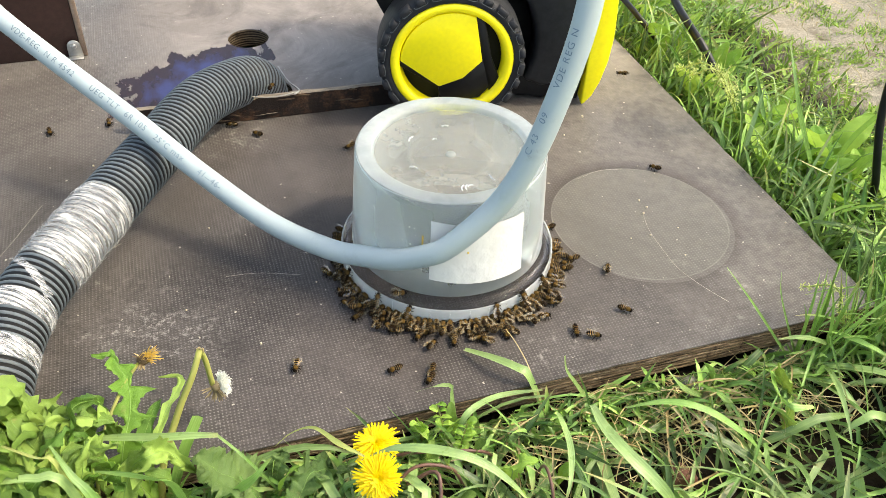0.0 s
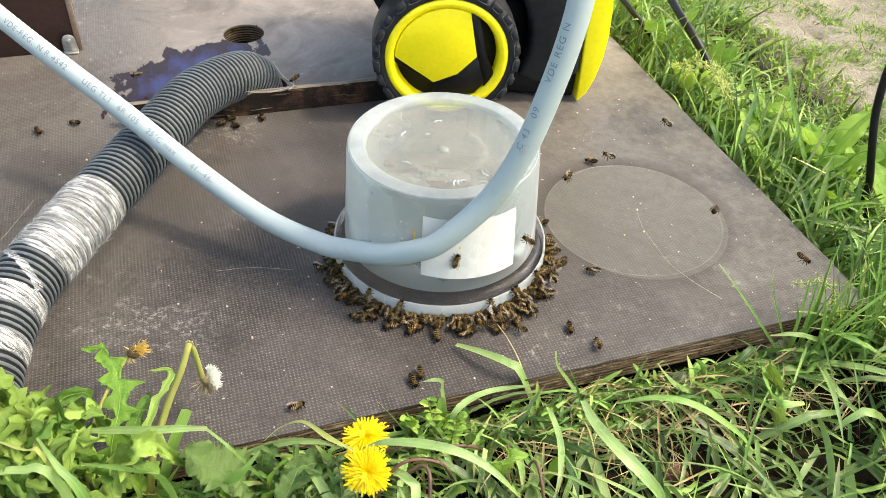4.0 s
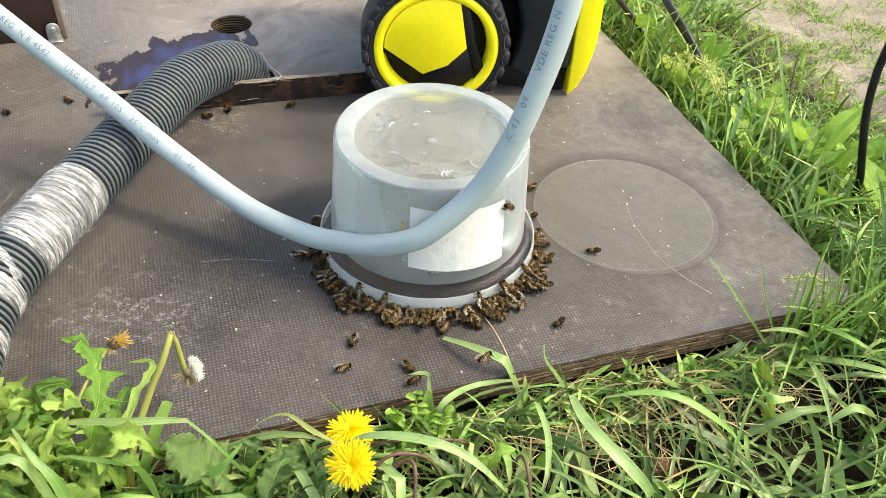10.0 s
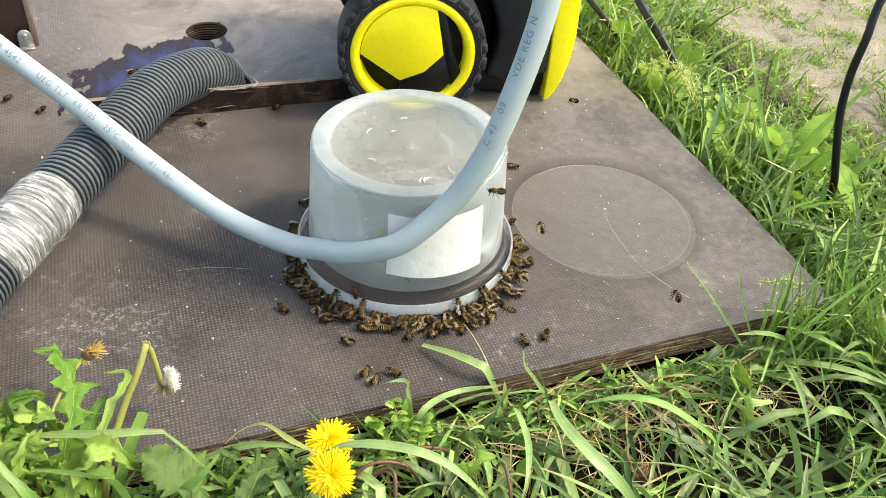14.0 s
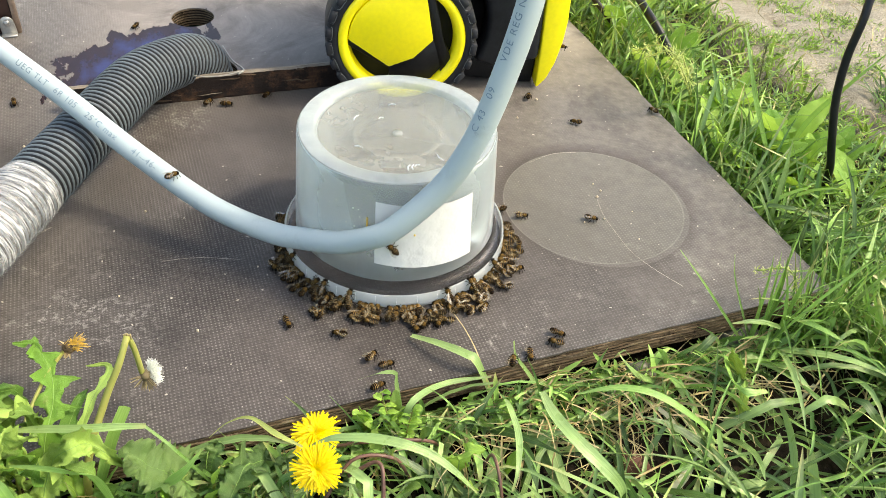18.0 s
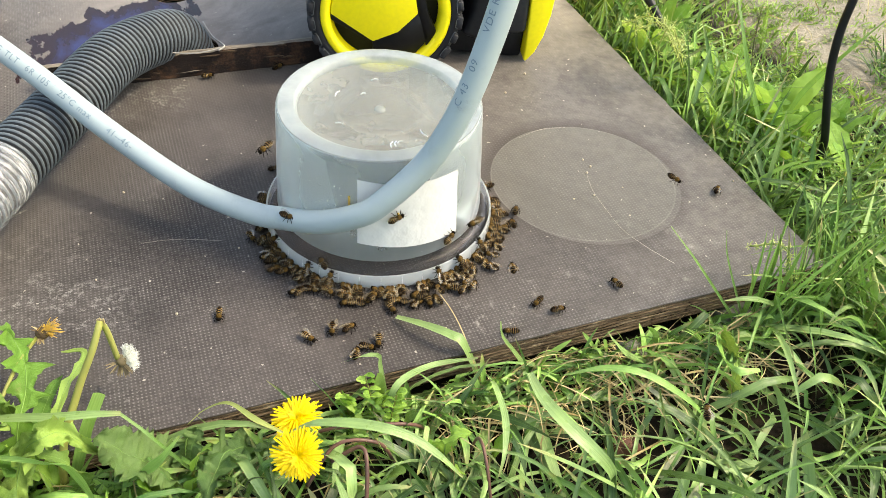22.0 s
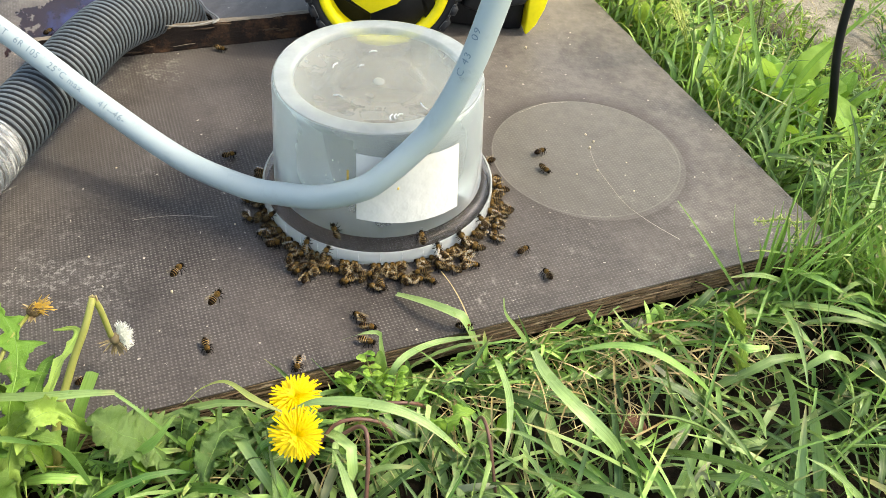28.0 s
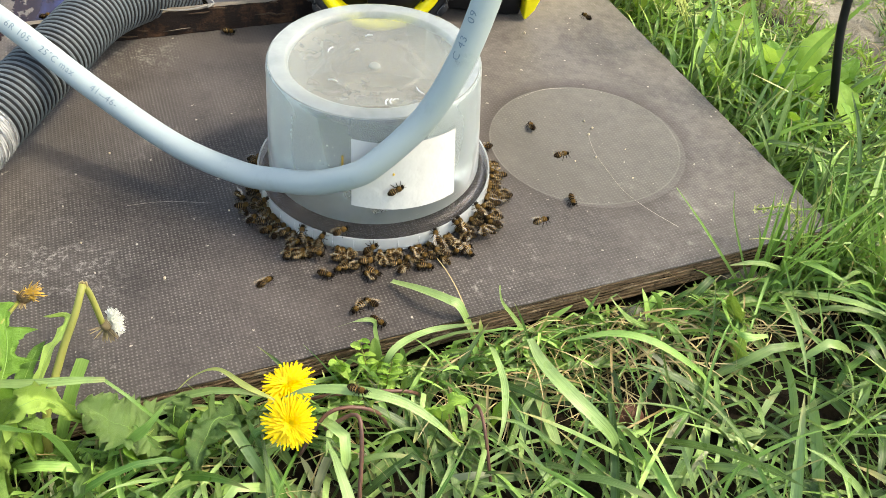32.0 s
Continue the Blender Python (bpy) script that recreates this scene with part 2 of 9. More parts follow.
    colour = m.mix(m.math("MULTIPLY", specks, 0.7), colour, (0.5, 0.46, 0.38))

    def away(px, py):
        p = on_board(px, py)
        return m.math("POWER", m.math("ADD", m.math("POWER", m.math("SUBTRACT", x, p.x), 2.0), m.math("POWER", m.math("SUBTRACT", y, p.y), 2.0)), 0.5)

    # places where boxes were dragged, chalky in thin crooked lines
    for sx, sy, r in ((-0.241, -0.104, 0.035), (-0.220, 0.162, 0.04), (-0.201, -0.121, 0.04), (-0.266, -0.124, 0.03), (0.183, -0.128, 0.03)):
        near = m.ramp(m.math("ADD", away(sx, sy), m.math("MULTIPLY", m.noise(30, 3), 0.03)), r + 0.015, r - 0.012)
        lines = m.ramp(m.math("ABSOLUTE", m.math("SUBTRACT", m.noise(28, 6, 0.75), 0.5)), 0.03, 0.006)
        lines = m.math("MULTIPLY", lines, m.ramp(m.noise(210, 4, 0.7), 0.47, 0.56))
        colour = m.mix(m.math("MULTIPLY", m.math("MULTIPLY", near, lines), 0.36), colour, (0.45, 0.43, 0.40))
    # the round print that a bucket left, twice set down
    d1, d2 = away(0.1795, 0.0545), away(0.1835, 0.0505)
    disc = m.math("MAXIMUM", m.ramp(d1, 0.0832, 0.0822), m.math("MULTIPLY", m.ramp(d2, 0.0832, 0.0822), 0.8))
    halo = m.math("MULTIPLY", m.ramp(d1, 0.083, 0.101, 1.0, 0.0), m.math("SUBTRACT", 1.0, disc))
    colour = m.mix(m.math("MULTIPLY", disc, 0.36), colour, (0.125, 0.121, 0.101))
    rim_line = m.ramp(m.math("ABSOLUTE", m.math("SUBTRACT", d1, 0.0824)), 0.0010, 0.0003)
    colour = m.mix(m.math("MULTIPLY", rim_line, m.ramp(m.noise(25, 5, 0.7), 0.35, 0.6, 0.1, 0.5)), colour, (0.22, 0.21, 0.185))
    colour = m.mix(m.math("MULTIPLY", halo, 0.72), colour, (0.045, 0.036, 0.032))
    # the pool of spilt syrup, with its ragged edge, round the hose hole
    c = on_board(-0.295, 0.285)
    sx = m.math("MULTIPLY", m.math("ADD", m.math("MULTIPLY", m.math("SUBTRACT", x, c.x), 0.80), m.math("MULTIPLY", m.math("SUBTRACT", y, c.y), 0.60)), 9.5)
    sy = m.math("MULTIPLY", m.math("SUBTRACT", m.math("MULTIPLY", m.math("SUBTRACT", y, c.y), 0.80), m.math("MULTIPLY", m.math("SUBTRACT", x, c.x), 0.60)), 21.0)
    pool = m.math("POWER", m.math("ADD", m.math("POWER", sx, 2.0), m.math("POWER", sy, 2.0)), 0.5)
    pool = m.math("ADD", pool, m.math("MULTIPLY", m.math("SUBTRACT", m.noise(24, 5, 0.6, m.scaled(1.7, 0.8, 1)), 0.5), 2.2))
    wet = m.ramp(pool, 1.03, 0.98)
    # the sky's reflection is put into the colour, blue at the pool's middle
    pool_tint = m.mix(m.ramp(pool, 0.75, 0.15), (0.022, 0.010, 0.010), (0.030, 0.034, 0.105))
    colour = m.mix(wet, colour, pool_tint)
    rough = m.ramp(worn, 0, 1, 0.42, 0.58)
    rough = m.mix(smooth_far, rough, (0.72, 0.72, 0.72))
    rough = m.mix(wet, rough, (0.20, 0.20, 0.20))
    relief = m.math("ADD", m.math("MULTIPLY", m.math("MULTIPLY", weave, print_on), 0.7), m.math("MULTIPLY", fine, 0.35))
    relief = m.math("MULTIPLY", relief, m.math("SUBTRACT", 1.0, m.math("MULTIPLY", wet, 0.93)))
    return m.done(m.surface(colour, rough, 0, m.bump(relief, 0.0005, 0.8), m.ramp(wet, 0, 1, 0.26, 0.22)))


def ply_edge(name, dark, light, pale):
    """The edge of one veneer: long fibres or end grain, greyed and split."""
    m = Nodes(name)
    grain = m.noise(1, 5, 0.7, m.scaled(30, 30, 1400))
    long = m.noise(1, 5, 0.75, m.scaled(45, 45, 500))
    colour = m.mix(m.ramp(grain, 0.35, 0.7), dark, light)
    colour = m.mix(m.ramp(long, 0.54, 0.68), colour, pale)
    colour = m.mix(m.ramp(m.noise(60, 5, 0.75), 0.56, 0.68), colour, (0.012, 0.009, 0.006))
    return m.done(m.surface(colour, 0.9, 0, m.bump(grain, 0.0015), 0.1))


def milky_plastic(name, tint, clear, rough=0.28, cloud=0.25, shine=0.8, see_tint=(0.93, 0.95, 0.95), scored=0.0):
    """Thin translucent polypropylene: part clear, part milky, with a gloss."""
    m = Nodes(name)
    smear = m.ramp(m.noise(14, 5, 0.65, m.scaled(1, 1, 0.6)), 0.3, 0.7, 1 - cloud, 1 + cloud)
    scratches = m.ramp(m.noise(1, 3, 0.6, m.scaled(60, 60, 600)), 0.68, 0.74)
    body = m.node("BsdfDiffuse", Color=tint)
    through_wall = m.node("BsdfTranslucent", Color=tint)
    milk = m.blend(0.6, body, through_wall)
    see = m.math("MULTIPLY", smear, clear, clamp=True)
    see = m.math("SUBTRACT", see, m.math("MULTIPLY", scratches, scored), clamp=True)
    thin = m.blend(see, milk, m.node("BsdfTransparent", Color=see_tint))
    gloss = m.node("BsdfGlossy", Color=(1, 1, 1), Roughness=rough)
    return m.done(m.blend(m.math("MULTIPLY", m.node("Fresnel", IOR=1.45), shine), thin, gloss))


MAT_FILM = board_film()
MAT_EDGE = ply_edge("veneer_long_grain", (0.055, 0.038, 0.024), (0.26, 0.19, 0.12), (0.40, 0.32, 0.22))
MAT_EDGE_END = ply_edge("veneer_end_grain", (0.008, 0.006, 0.004), (0.055, 0.038, 0.024), (0.12, 0.09, 0.06))
MAT_WALL = milky_plastic("bucket_wall", (0.86, 0.91, 0.92), 0.79, 0.36, 0.05, 0.8, (0.88, 0.93, 0.95), 0.2)
MAT_BASE = milky_plastic("bucket_base", (0.74, 0.72, 0.66), 0.74, 0.30, 0.14, 0.2)
MAT_LIP = milky_plastic("bucket_lip", (0.82, 0.85, 0.86), 0.42, 0.3, 0.15)
MAT_CLEAR = milky_plastic("bucket_shoulder", (0.3, 0.32, 0.34), 0.97, 0.35, 0.02, 0.15, (0.74, 0.72, 0.73))
MAT_RING = milky_plastic("bucket_foot_ring", (0.70, 0.73, 0.71), 0.64, 0.32, 0.22, 0.35)
MAT_PAPER = plain("paper_label", (0.60, 0.60, 0.585), 0.6, 70, 0.05, depth=0.0012)
MAT_YELLOW = plain("yellow_plastic", (0.93, 0.78, 0.018), 0.38, 220, 0.06, depth=0.0001)
MAT_BLACK = plain("black_plastic", (0.007, 0.007, 0.008), 0.42, 150, 0.4, depth=0.0002, specular=0.22)
MAT_SHELL = plain("scratched_black_plastic", (0.014, 0.0155, 0.018), 0.45, 150, 0.35, depth=0.0002, specular=0.25)
MAT_TYRE = plain("tyre_rubber", (0.013, 0.014, 0.017), 0.6, 90, 0.5, depth=0.0006, specular=0.3)
MAT_TREAD = plain("scuffed_rubber", (0.075, 0.085, 0.095), 0.7, 90, 0.4)
MAT_CABLE = plain("black_pipe", (0.008, 0.008, 0.010), 0.36, 80, 0.5, specular=0.28)
MAT_PANEL = plain("dark_brown_paint", (0.030, 0.014, 0.012), 0.4, 150, 0.4)
MAT_CUT = plain("pale_cut_wood", (0.40, 0.29, 0.22), 0.7, 300, 0.25)
MAT_STEEL = plain("dull_zinc", (0.36, 0.36, 0.35), 0.42, 200, 0.15, metal=0.7)
MAT_INK = plain("grey_ink", (0.13, 0.18, 0.22), 0.7, 800, 0.4)
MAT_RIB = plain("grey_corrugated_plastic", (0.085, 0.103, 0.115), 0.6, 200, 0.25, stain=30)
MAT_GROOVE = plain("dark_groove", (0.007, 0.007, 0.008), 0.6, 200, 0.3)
MAT_CORD = plain("pale_cord", (0.27, 0.26, 0.24), 0.7, 200, 0.2)


def hose_rubber():
    m = Nodes("pale_grey_hose")
    dirt = m.ramp(m.noise(60, 5, 0.7), 0.55, 0.75)
    ply = m.noise(700, 3, 0.6)
    grime = m.ramp(m.noise(210, 5, 0.75), 0.60, 0.70)
    colour = m.mix(m.math("MULTIPLY", dirt, 0.3), (0.325, 0.385, 0.398), (0.18, 0.21, 0.21))
    colour = m.mix(m.math("MULTIPLY", m.math("MULTIPLY", grime, dirt), 0.6), colour, (0.09, 0.10, 0.09))
    return m.done(m.surface(colour, 0.46, 0, m.bump(ply, 0.00004), 0.4))


def stretch_film():
    m = Nodes("stretch_film")
    x, y, z = m.axes()
    along = m.math("ADD", m.math("MULTIPLY", x, 0.22), m.math("MULTIPLY", y, 0.975))
    across = m.math("SUBTRACT", m.math("MULTIPLY", x, 0.975), m.math("MULTIPLY", y, 0.22))
    round_hose = m.node("CombineXYZ", X=m.math("MULTIPLY", along, 520.0), Y=m.math("MULTIPLY", across, 38.0), Z=m.math("MULTIPLY", z, 38.0))
    streak = m.noise(1, 4, 0.7, round_hose, distort=0.5)
    white = m.ramp(streak, 0.40, 0.66)
    film = m.surface((0.82, 0.83, 0.83), 0.22, 0, m.bump(streak, 0.002), 0.6)
    thick = m.math("MULTIPLY", m.math("ADD", m.math("MULTIPLY", white, 0.60), 0.08), m.ramp(m.noise(34, 5, 0.7), 0.36, 0.62, 0.50, 1.30), clamp=True)
    return m.done(m.blend(thick, m.node("BsdfTransparent", Color=(1, 1, 1)), film))


def rough_lath():
    m = Nodes("weathered_wet_wood")
    grain = m.noise(1, 6, 0.7, m.scaled(14, 200, 260))
    damp = m.ramp(m.noise(22, 6, 0.75), 0.36, 0.50)
    colour = m.mix(m.ramp(grain, 0.3, 0.7), (0.045, 0.020, 0.010), (0.15, 0.075, 0.036))
    colour = m.mix(damp, colour, (0.014, 0.008, 0.006))
    # upper edge: worn pale wood, its lit look painted in by the upward normal
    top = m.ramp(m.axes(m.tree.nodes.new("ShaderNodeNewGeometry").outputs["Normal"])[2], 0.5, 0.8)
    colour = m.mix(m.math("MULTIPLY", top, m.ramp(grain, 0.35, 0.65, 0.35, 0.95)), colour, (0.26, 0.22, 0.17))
    return m.done(m.surface(colour, 0.75, 0, m.bump(grain, 0.0015), 0.3))


def soil():
    m = Nodes("soil_and_sand")
    x, y, z = m.axes()
    patch = m.math("ADD", m.math("MULTIPLY", m.math("SUBTRACT", x, 0.36), 5.0), m.math("MULTIPLY", m.math("SUBTRACT", y, 0.30), 3.0))
    patch = m.ramp(m.math("ADD", patch, m.math("MULTIPLY", m.noise(7, 5, 0.65), 1.6)), 1.5, 2.1)
    # the sand is a patch; beyond it the meadow goes on
    def off(cx, cy):
        return m.math("POWER", m.math("ADD", m.math("POWER", m.math("SUBTRACT", x, cx), 2.0), m.math("POWER", m.math("SUBTRACT", y, cy), 2.0)), 0.5)

    ragged = m.math("MULTIPLY", m.noise(1.6, 5, 0.65), 1.4)
    patch = m.math("MULTIPLY", patch, m.ramp(m.math("ADD", off(1.2, 1.2), ragged), 2.3, 1.9))
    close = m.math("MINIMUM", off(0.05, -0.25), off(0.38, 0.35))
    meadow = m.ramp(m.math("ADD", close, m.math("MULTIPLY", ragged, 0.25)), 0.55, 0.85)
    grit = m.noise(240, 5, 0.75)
    # soil near the grass is blackened to paint in shade between the blades
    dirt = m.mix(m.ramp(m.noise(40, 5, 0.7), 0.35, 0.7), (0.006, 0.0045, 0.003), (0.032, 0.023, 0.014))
    sand = m.mix(m.ramp(grit, 0.3, 0.7), (0.235, 0.207, 0.160), (0.405, 0.368, 0.295))
    sand = m.mix(m.ramp(m.noise(22, 5, 0.7), 0.52, 0.7), sand, (0.22, 0.185, 0.135))
    turf = m.mix(m.ramp(m.noise(30, 6, 0.75), 0.35, 0.65), (0.028, 0.055, 0.010), (0.085, 0.125, 0.028))
    turf = m.mix(m.ramp(m.noise(2.2, 5, 0.7), 0.58, 0.72), turf, (0.16, 0.13, 0.07))
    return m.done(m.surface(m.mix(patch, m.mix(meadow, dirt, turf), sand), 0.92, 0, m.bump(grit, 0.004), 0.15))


MAT_HOSE, MAT_WRAP, MAT_LATH, MAT_SOIL = hose_rubber(), stretch_film(), rough_lath(), soil()
MAT_GRASS = leafy("grass", (0.012, 0.045, 0.008), (0.22, 0.42, 0.095), 0.14, 0.34, strip=True)
MAT_GRASS_BLUE = leafy("couch_grass", (0.026, 0.074, 0.013), (0.34, 0.50, 0.170), 0.14, 0.32, strip=True)
MAT_STRAW = leafy("dry_grass", (0.30, 0.22, 0.09), (0.58, 0.47, 0.25), 0.2)
MAT_LEAF = crinkled_tissue("dandelion_leaf", (0.040, 0.115, 0.010), (0.34, 0.50, 0.105), 0.22)
MAT_LEAFTIP = crinkled_tissue("older_dandelion_leaf", (0.030, 0.10, 0.010), (0.15, 0.31, 0.035), 0.20)
MAT_SPLINTER = plain("splintered_wood", (0.075, 0.045, 0.025), 0.8, 300, 0.4, depth=0.0008)
MAT_DARKLEAF = crinkled_tissue("crinkled_leaf", (0.055, 0.120, 0.026), (0.165, 0.265, 0.072), 0.22, 110.0)
MAT_BROAD = crinkled_tissue("broad_leaf", (0.10, 0.26, 0.020), (0.40, 0.61, 0.11), 0.40, 90.0)
MAT_STEM = leafy("dandelion_stem", (0.22, 0.25, 0.045), (0.36, 0.36, 0.10), 0.25)
MAT_PETAL = leafy("dandelion_petal", (0.86, 0.60, 0.003), (0.95, 0.76, 0.012), 0.3, 0.6)
MAT_WILT = leafy("wilted_petal", (0.58, 0.36, 0.07), (0.90, 0.62, 0.12), 0.3, 0.7)
MAT_FLUFF = leafy("seed_fluff", (0.78, 0.78, 0.76), (0.92, 0.92, 0.9), 0.5, 0.8)
MAT_SEED = plain("seed_brown", (0.16, 0.12, 0.06), 0.7, 300, 0.3)
MAT_RIBLEAF = plain("leaf_midrib", (0.19, 0.32, 0.07), 0.5, 200, 0.2)
MAT_PANICLE = leafy("grass_panicle", (0.38, 0.46, 0.11), (0.60, 0.64, 0.24), 0.35)
MAT_STALK = plain("reddish_stalk", (0.13, 0.062, 0.045), 0.5, 150, 0.3)
MAT_STONE = plain("pale_stone", (0.14, 0.135, 0.10), 0.85, 160, 0.7, depth=0.002)
MAT_TERRACOTTA = plain("red_stone", (0.13, 0.055, 0.035), 0.85, 120, 0.3, depth=0.002)


def bee_fur():
    m = Nodes("bee_fur")
    fuzz = m.noise(2600, 3, 0.7)
    colour = m.mix(m.ramp(fuzz, 0.3, 0.7), (0.004, 0.0025, 0.0012), (0.150, 0.088, 0.026))
    return m.done(m.surface(colour, 0.9, 0, m.bump(fuzz, 0.0004), 0.05))


def bee_stripes():
    m = Nodes("bee_abdomen")
    x, y, z = m.axes()
    band = m.math("SINE", m.math("MULTIPLY", x, 2 * math.pi / 0.00145))
    band = m.ramp(m.math("ADD", band, m.math("MULTIPLY", m.noise(700, 2), 0.5)), 0.95, 1.15)
    gold = m.mix(m.chance(), (0.06, 0.028, 0.008), (0.36, 0.235, 0.095))
    front = m.ramp(x, -0.0062, -0.0030)
    colour = m.mix(m.math("MULTIPLY", band, m.ramp(front, 0, 1, 0.10, 1.0)), (0.004, 0.0022, 0.0012), gold)
    return m.done(m.surface(colour, 0.38, 0, m.bump(m.noise(1800, 2), 0.0002), 0.04))


def bee_wing():
    m = Nodes("bee_wing")
    veins = m.ramp(m.noise(1, 2, 0.5, m.scaled(500, 1400, 1)), 0.52, 0.60)
    film = m.surface(m.mix(veins, (0.42, 0.32, 0.18), (0.07, 0.035, 0.012)), 0.22, 0, None, 0.4)
    thin = m.blend(m.ramp(m.chance(), 0.35, 1.0, 0.03, 0.30), m.node("BsdfTransparent", Color=(1, 1, 1)), film)
    return m.done(m.blend(m.ramp(m.chance(), 0.75, 1.0, 0.0, 0.09), thin, m.node("BsdfGlossy", Color=(1, 1, 1), Roughness=0.25)))


MAT_FUR, MAT_STRIPES, MAT_WING = bee_fur(), bee_stripes(), bee_wing()
MAT_CHITIN = plain("dark_chitin", (0.007, 0.005, 0.003), 0.5, 900, 0.4, specular=0.03)

# ---- helpers for shapes ----
def part(name, bm, material, parent=None, label="", smooth=True):
    """Links a bmesh as one mesh object, under a thing or a part."""
    me = bpy.data.meshes.new(name)
    bm.to_mesh(me)
    bm.free()
    for mat in material if isinstance(material, (list, tuple)) else (material,):
        me.materials.append(mat)
    if smooth:
        me.polygons.foreach_set("use_smooth", [True] * len(me.polygons))
    ob = new(name, me)
    if parent is not None:
        ob.parent = parent
    return tagged(ob, label)


def thing(name, label, category, m=None, group="", kind=""):
    """An empty at the base of a thing that has parts."""
    ob = tagged(new(name), label, category, group, kind)
    ob.empty_display_size = 0.02
    if m is not None:
        ob.matrix_basis = m
    return ob


def stuff(name, verts, faces, material, label, category, smooth=True):
    me = bpy.data.meshes.new(name)
    me.from_pydata(verts, [], faces)
    me.materials.append(material)
    if smooth:
        me.polygons.foreach_set("use_smooth", [True] * len(me.polygons))
    return tagged(new(name, me), label, category, kind="stuff")


def glide(points, n):
    """n points spread evenly along a smooth curve through the given ones."""
    p = [Vector(q) for q in points]
    p = [2 * p[0] - p[1], *p, 2 * p[-1] - p[-2]]
    fine = []
    for k in range(1, len(p) - 2):
        a, b, c, d = p[k - 1 : k + 3]
        for s in range(24):
            t = s / 24
            fine.append(0.5 * (2 * b + (c - a) * t + (2 * a - 5 * b + 4 * c - d) * t * t + (3 * b - a - 3 * c + d) * t**3))
    fine.append(p[-2])
    run = [0.0]
    for a, b in zip(fine, fine[1:]):
        run.append(run[-1] + (b - a).length)
    out, k = [], 0
    for s in range(n):
        want = run[-1] * s / (n - 1)
        while k < len(run) - 2 and run[k + 1] < want:
            k += 1
        f = (want - run[k]) / max(run[k + 1] - run[k], 1e-9)
        out.append(fine[k].lerp(fine[k + 1], min(max(f, 0), 1)))
    return out


def tube(bm, path, radius, seg=14, caps=True, paint=None):
    """A tube along a path; radius is a number or a function of the step. paint gives each ring's material."""
    up = Vector((0, 0, 1))
    rings = []
    side = None
    for k, p in enumerate(path):
        way = (path[min(k + 1, len(path) - 1)] - path[max(k - 1, 0)]).normalized()
        if side is None:
            side = way.cross(up) if abs(way.z) < 0.95 else way.cross(Vector((1, 0, 0)))
        side = (side - way * side.dot(way)).normalized()
        high = side.cross(way)
        r = radius(k) if callable(radius) else radius
        rings.append([bm.verts.new(p + r * (math.cos(a) * side + math.sin(a) * high)) for a in (2 * math.pi * i / seg for i in range(seg))])
    for k, (a, b) in enumerate(zip(rings, rings[1:])):
        for i in range(seg):
            f = bm.faces.new((a[i], a[(i + 1) % seg], b[(i + 1) % seg], b[i]))
            if paint:
                f.material_index = paint(k)
    if caps:
        bm.faces.new(rings[0][::-1]), bm.faces.new(rings[-1])
    return bm


def lathe(bm, profile, seg=64, close=False):
    """Turns (radius, height) pairs round the z axis."""
    rings = []
    for r, z in profile:
        if r < 1e-6:
            rings.append([bm.verts.new((0, 0, z))] * seg)
        else:
            rings.append([bm.verts.new((r * math.cos(2 * math.pi * i / seg), r * math.sin(2 * math.pi * i / seg), z)) for i in range(seg)])
    pairs = list(zip(rings, rings[1:])) + ([(rings[-1], rings[0])] if close else [])
    for a, b in pairs:
        for i in range(seg):
            j = (i + 1) % seg
            ring = []
            for v in (a[i], a[j], b[j], b[i]):
                if v not in ring:
                    ring.append(v)
            if len(ring) > 2:
                bm.faces.new(ring)
    bmesh.ops.recalc_face_normals(bm, faces=bm.faces)
    return bm


def prism(bm, outline, low, high, axis="y"):
    """A flat outline given thickness between low and high along an axis."""
    def at(p, d):
        return (p[0], d, p[1]) if axis == "y" else (p[0], p[1], d)
    a = [bm.verts.new(at(p, low)) for p in outline]
    b = [bm.verts.new(at(p, high)) for p in outline]
    n = len(outline)
    bm.faces.new(a), bm.faces.new(b[::-1])
    for i in range(n):
        bm.faces.new((a[i], b[i], b[(i + 1) % n], a[(i + 1) % n]))
    bmesh.ops.recalc_face_normals(bm, faces=bm.faces)
    return bm


def soften(bm, width, segments=2):
    sharp = [e for e in bm.edges if len(e.link_faces) == 2 and e.calc_face_angle(0) > 0.6]
    bmesh.ops.bevel(bm, geom=sharp, offset=width, segments=segments, affect="EDGES", profile=0.5)
    return bm


def arc(cx, cz, r, a0, a1, n):
    return [(cx + r * math.cos(radians(a0 + (a1 - a0) * k / (n - 1))), cz + r * math.sin(radians(a0 + (a1 - a0) * k / (n - 1)))) for k in range(n)]


def ribbon(verts, faces, path, widths, fold=0.18, across=None, twist=0.0, lean=0.0):
    """A leaf blade with a fold along its middle."""
    base = len(verts)
    for k, p in enumerate(path):
        way = (path[min(k + 1, len(path) - 1)] - path[max(k - 1, 0)]).normalized()
        side = (across or Vector((0, 0, 1)).cross(way))
        if side.length < 1e-4:
            side = Vector((1, 0, 0))
        side = (side - way * side.dot(way)).normalized()
        if twist or lean:
            side = Matrix.Rotation(lean + twist * k / len(path), 3, way) @ side
        low = side.cross(way) * widths[k] * fold
        verts += [tuple(p - side * widths[k] / 2), tuple(p + low), tuple(p + side * widths[k] / 2)]
    for k in range(len(path) - 1):
        a = base + 3 * k
        faces += [(a, a + 1, a + 4, a + 3), (a + 1, a + 2, a + 5, a + 4)]


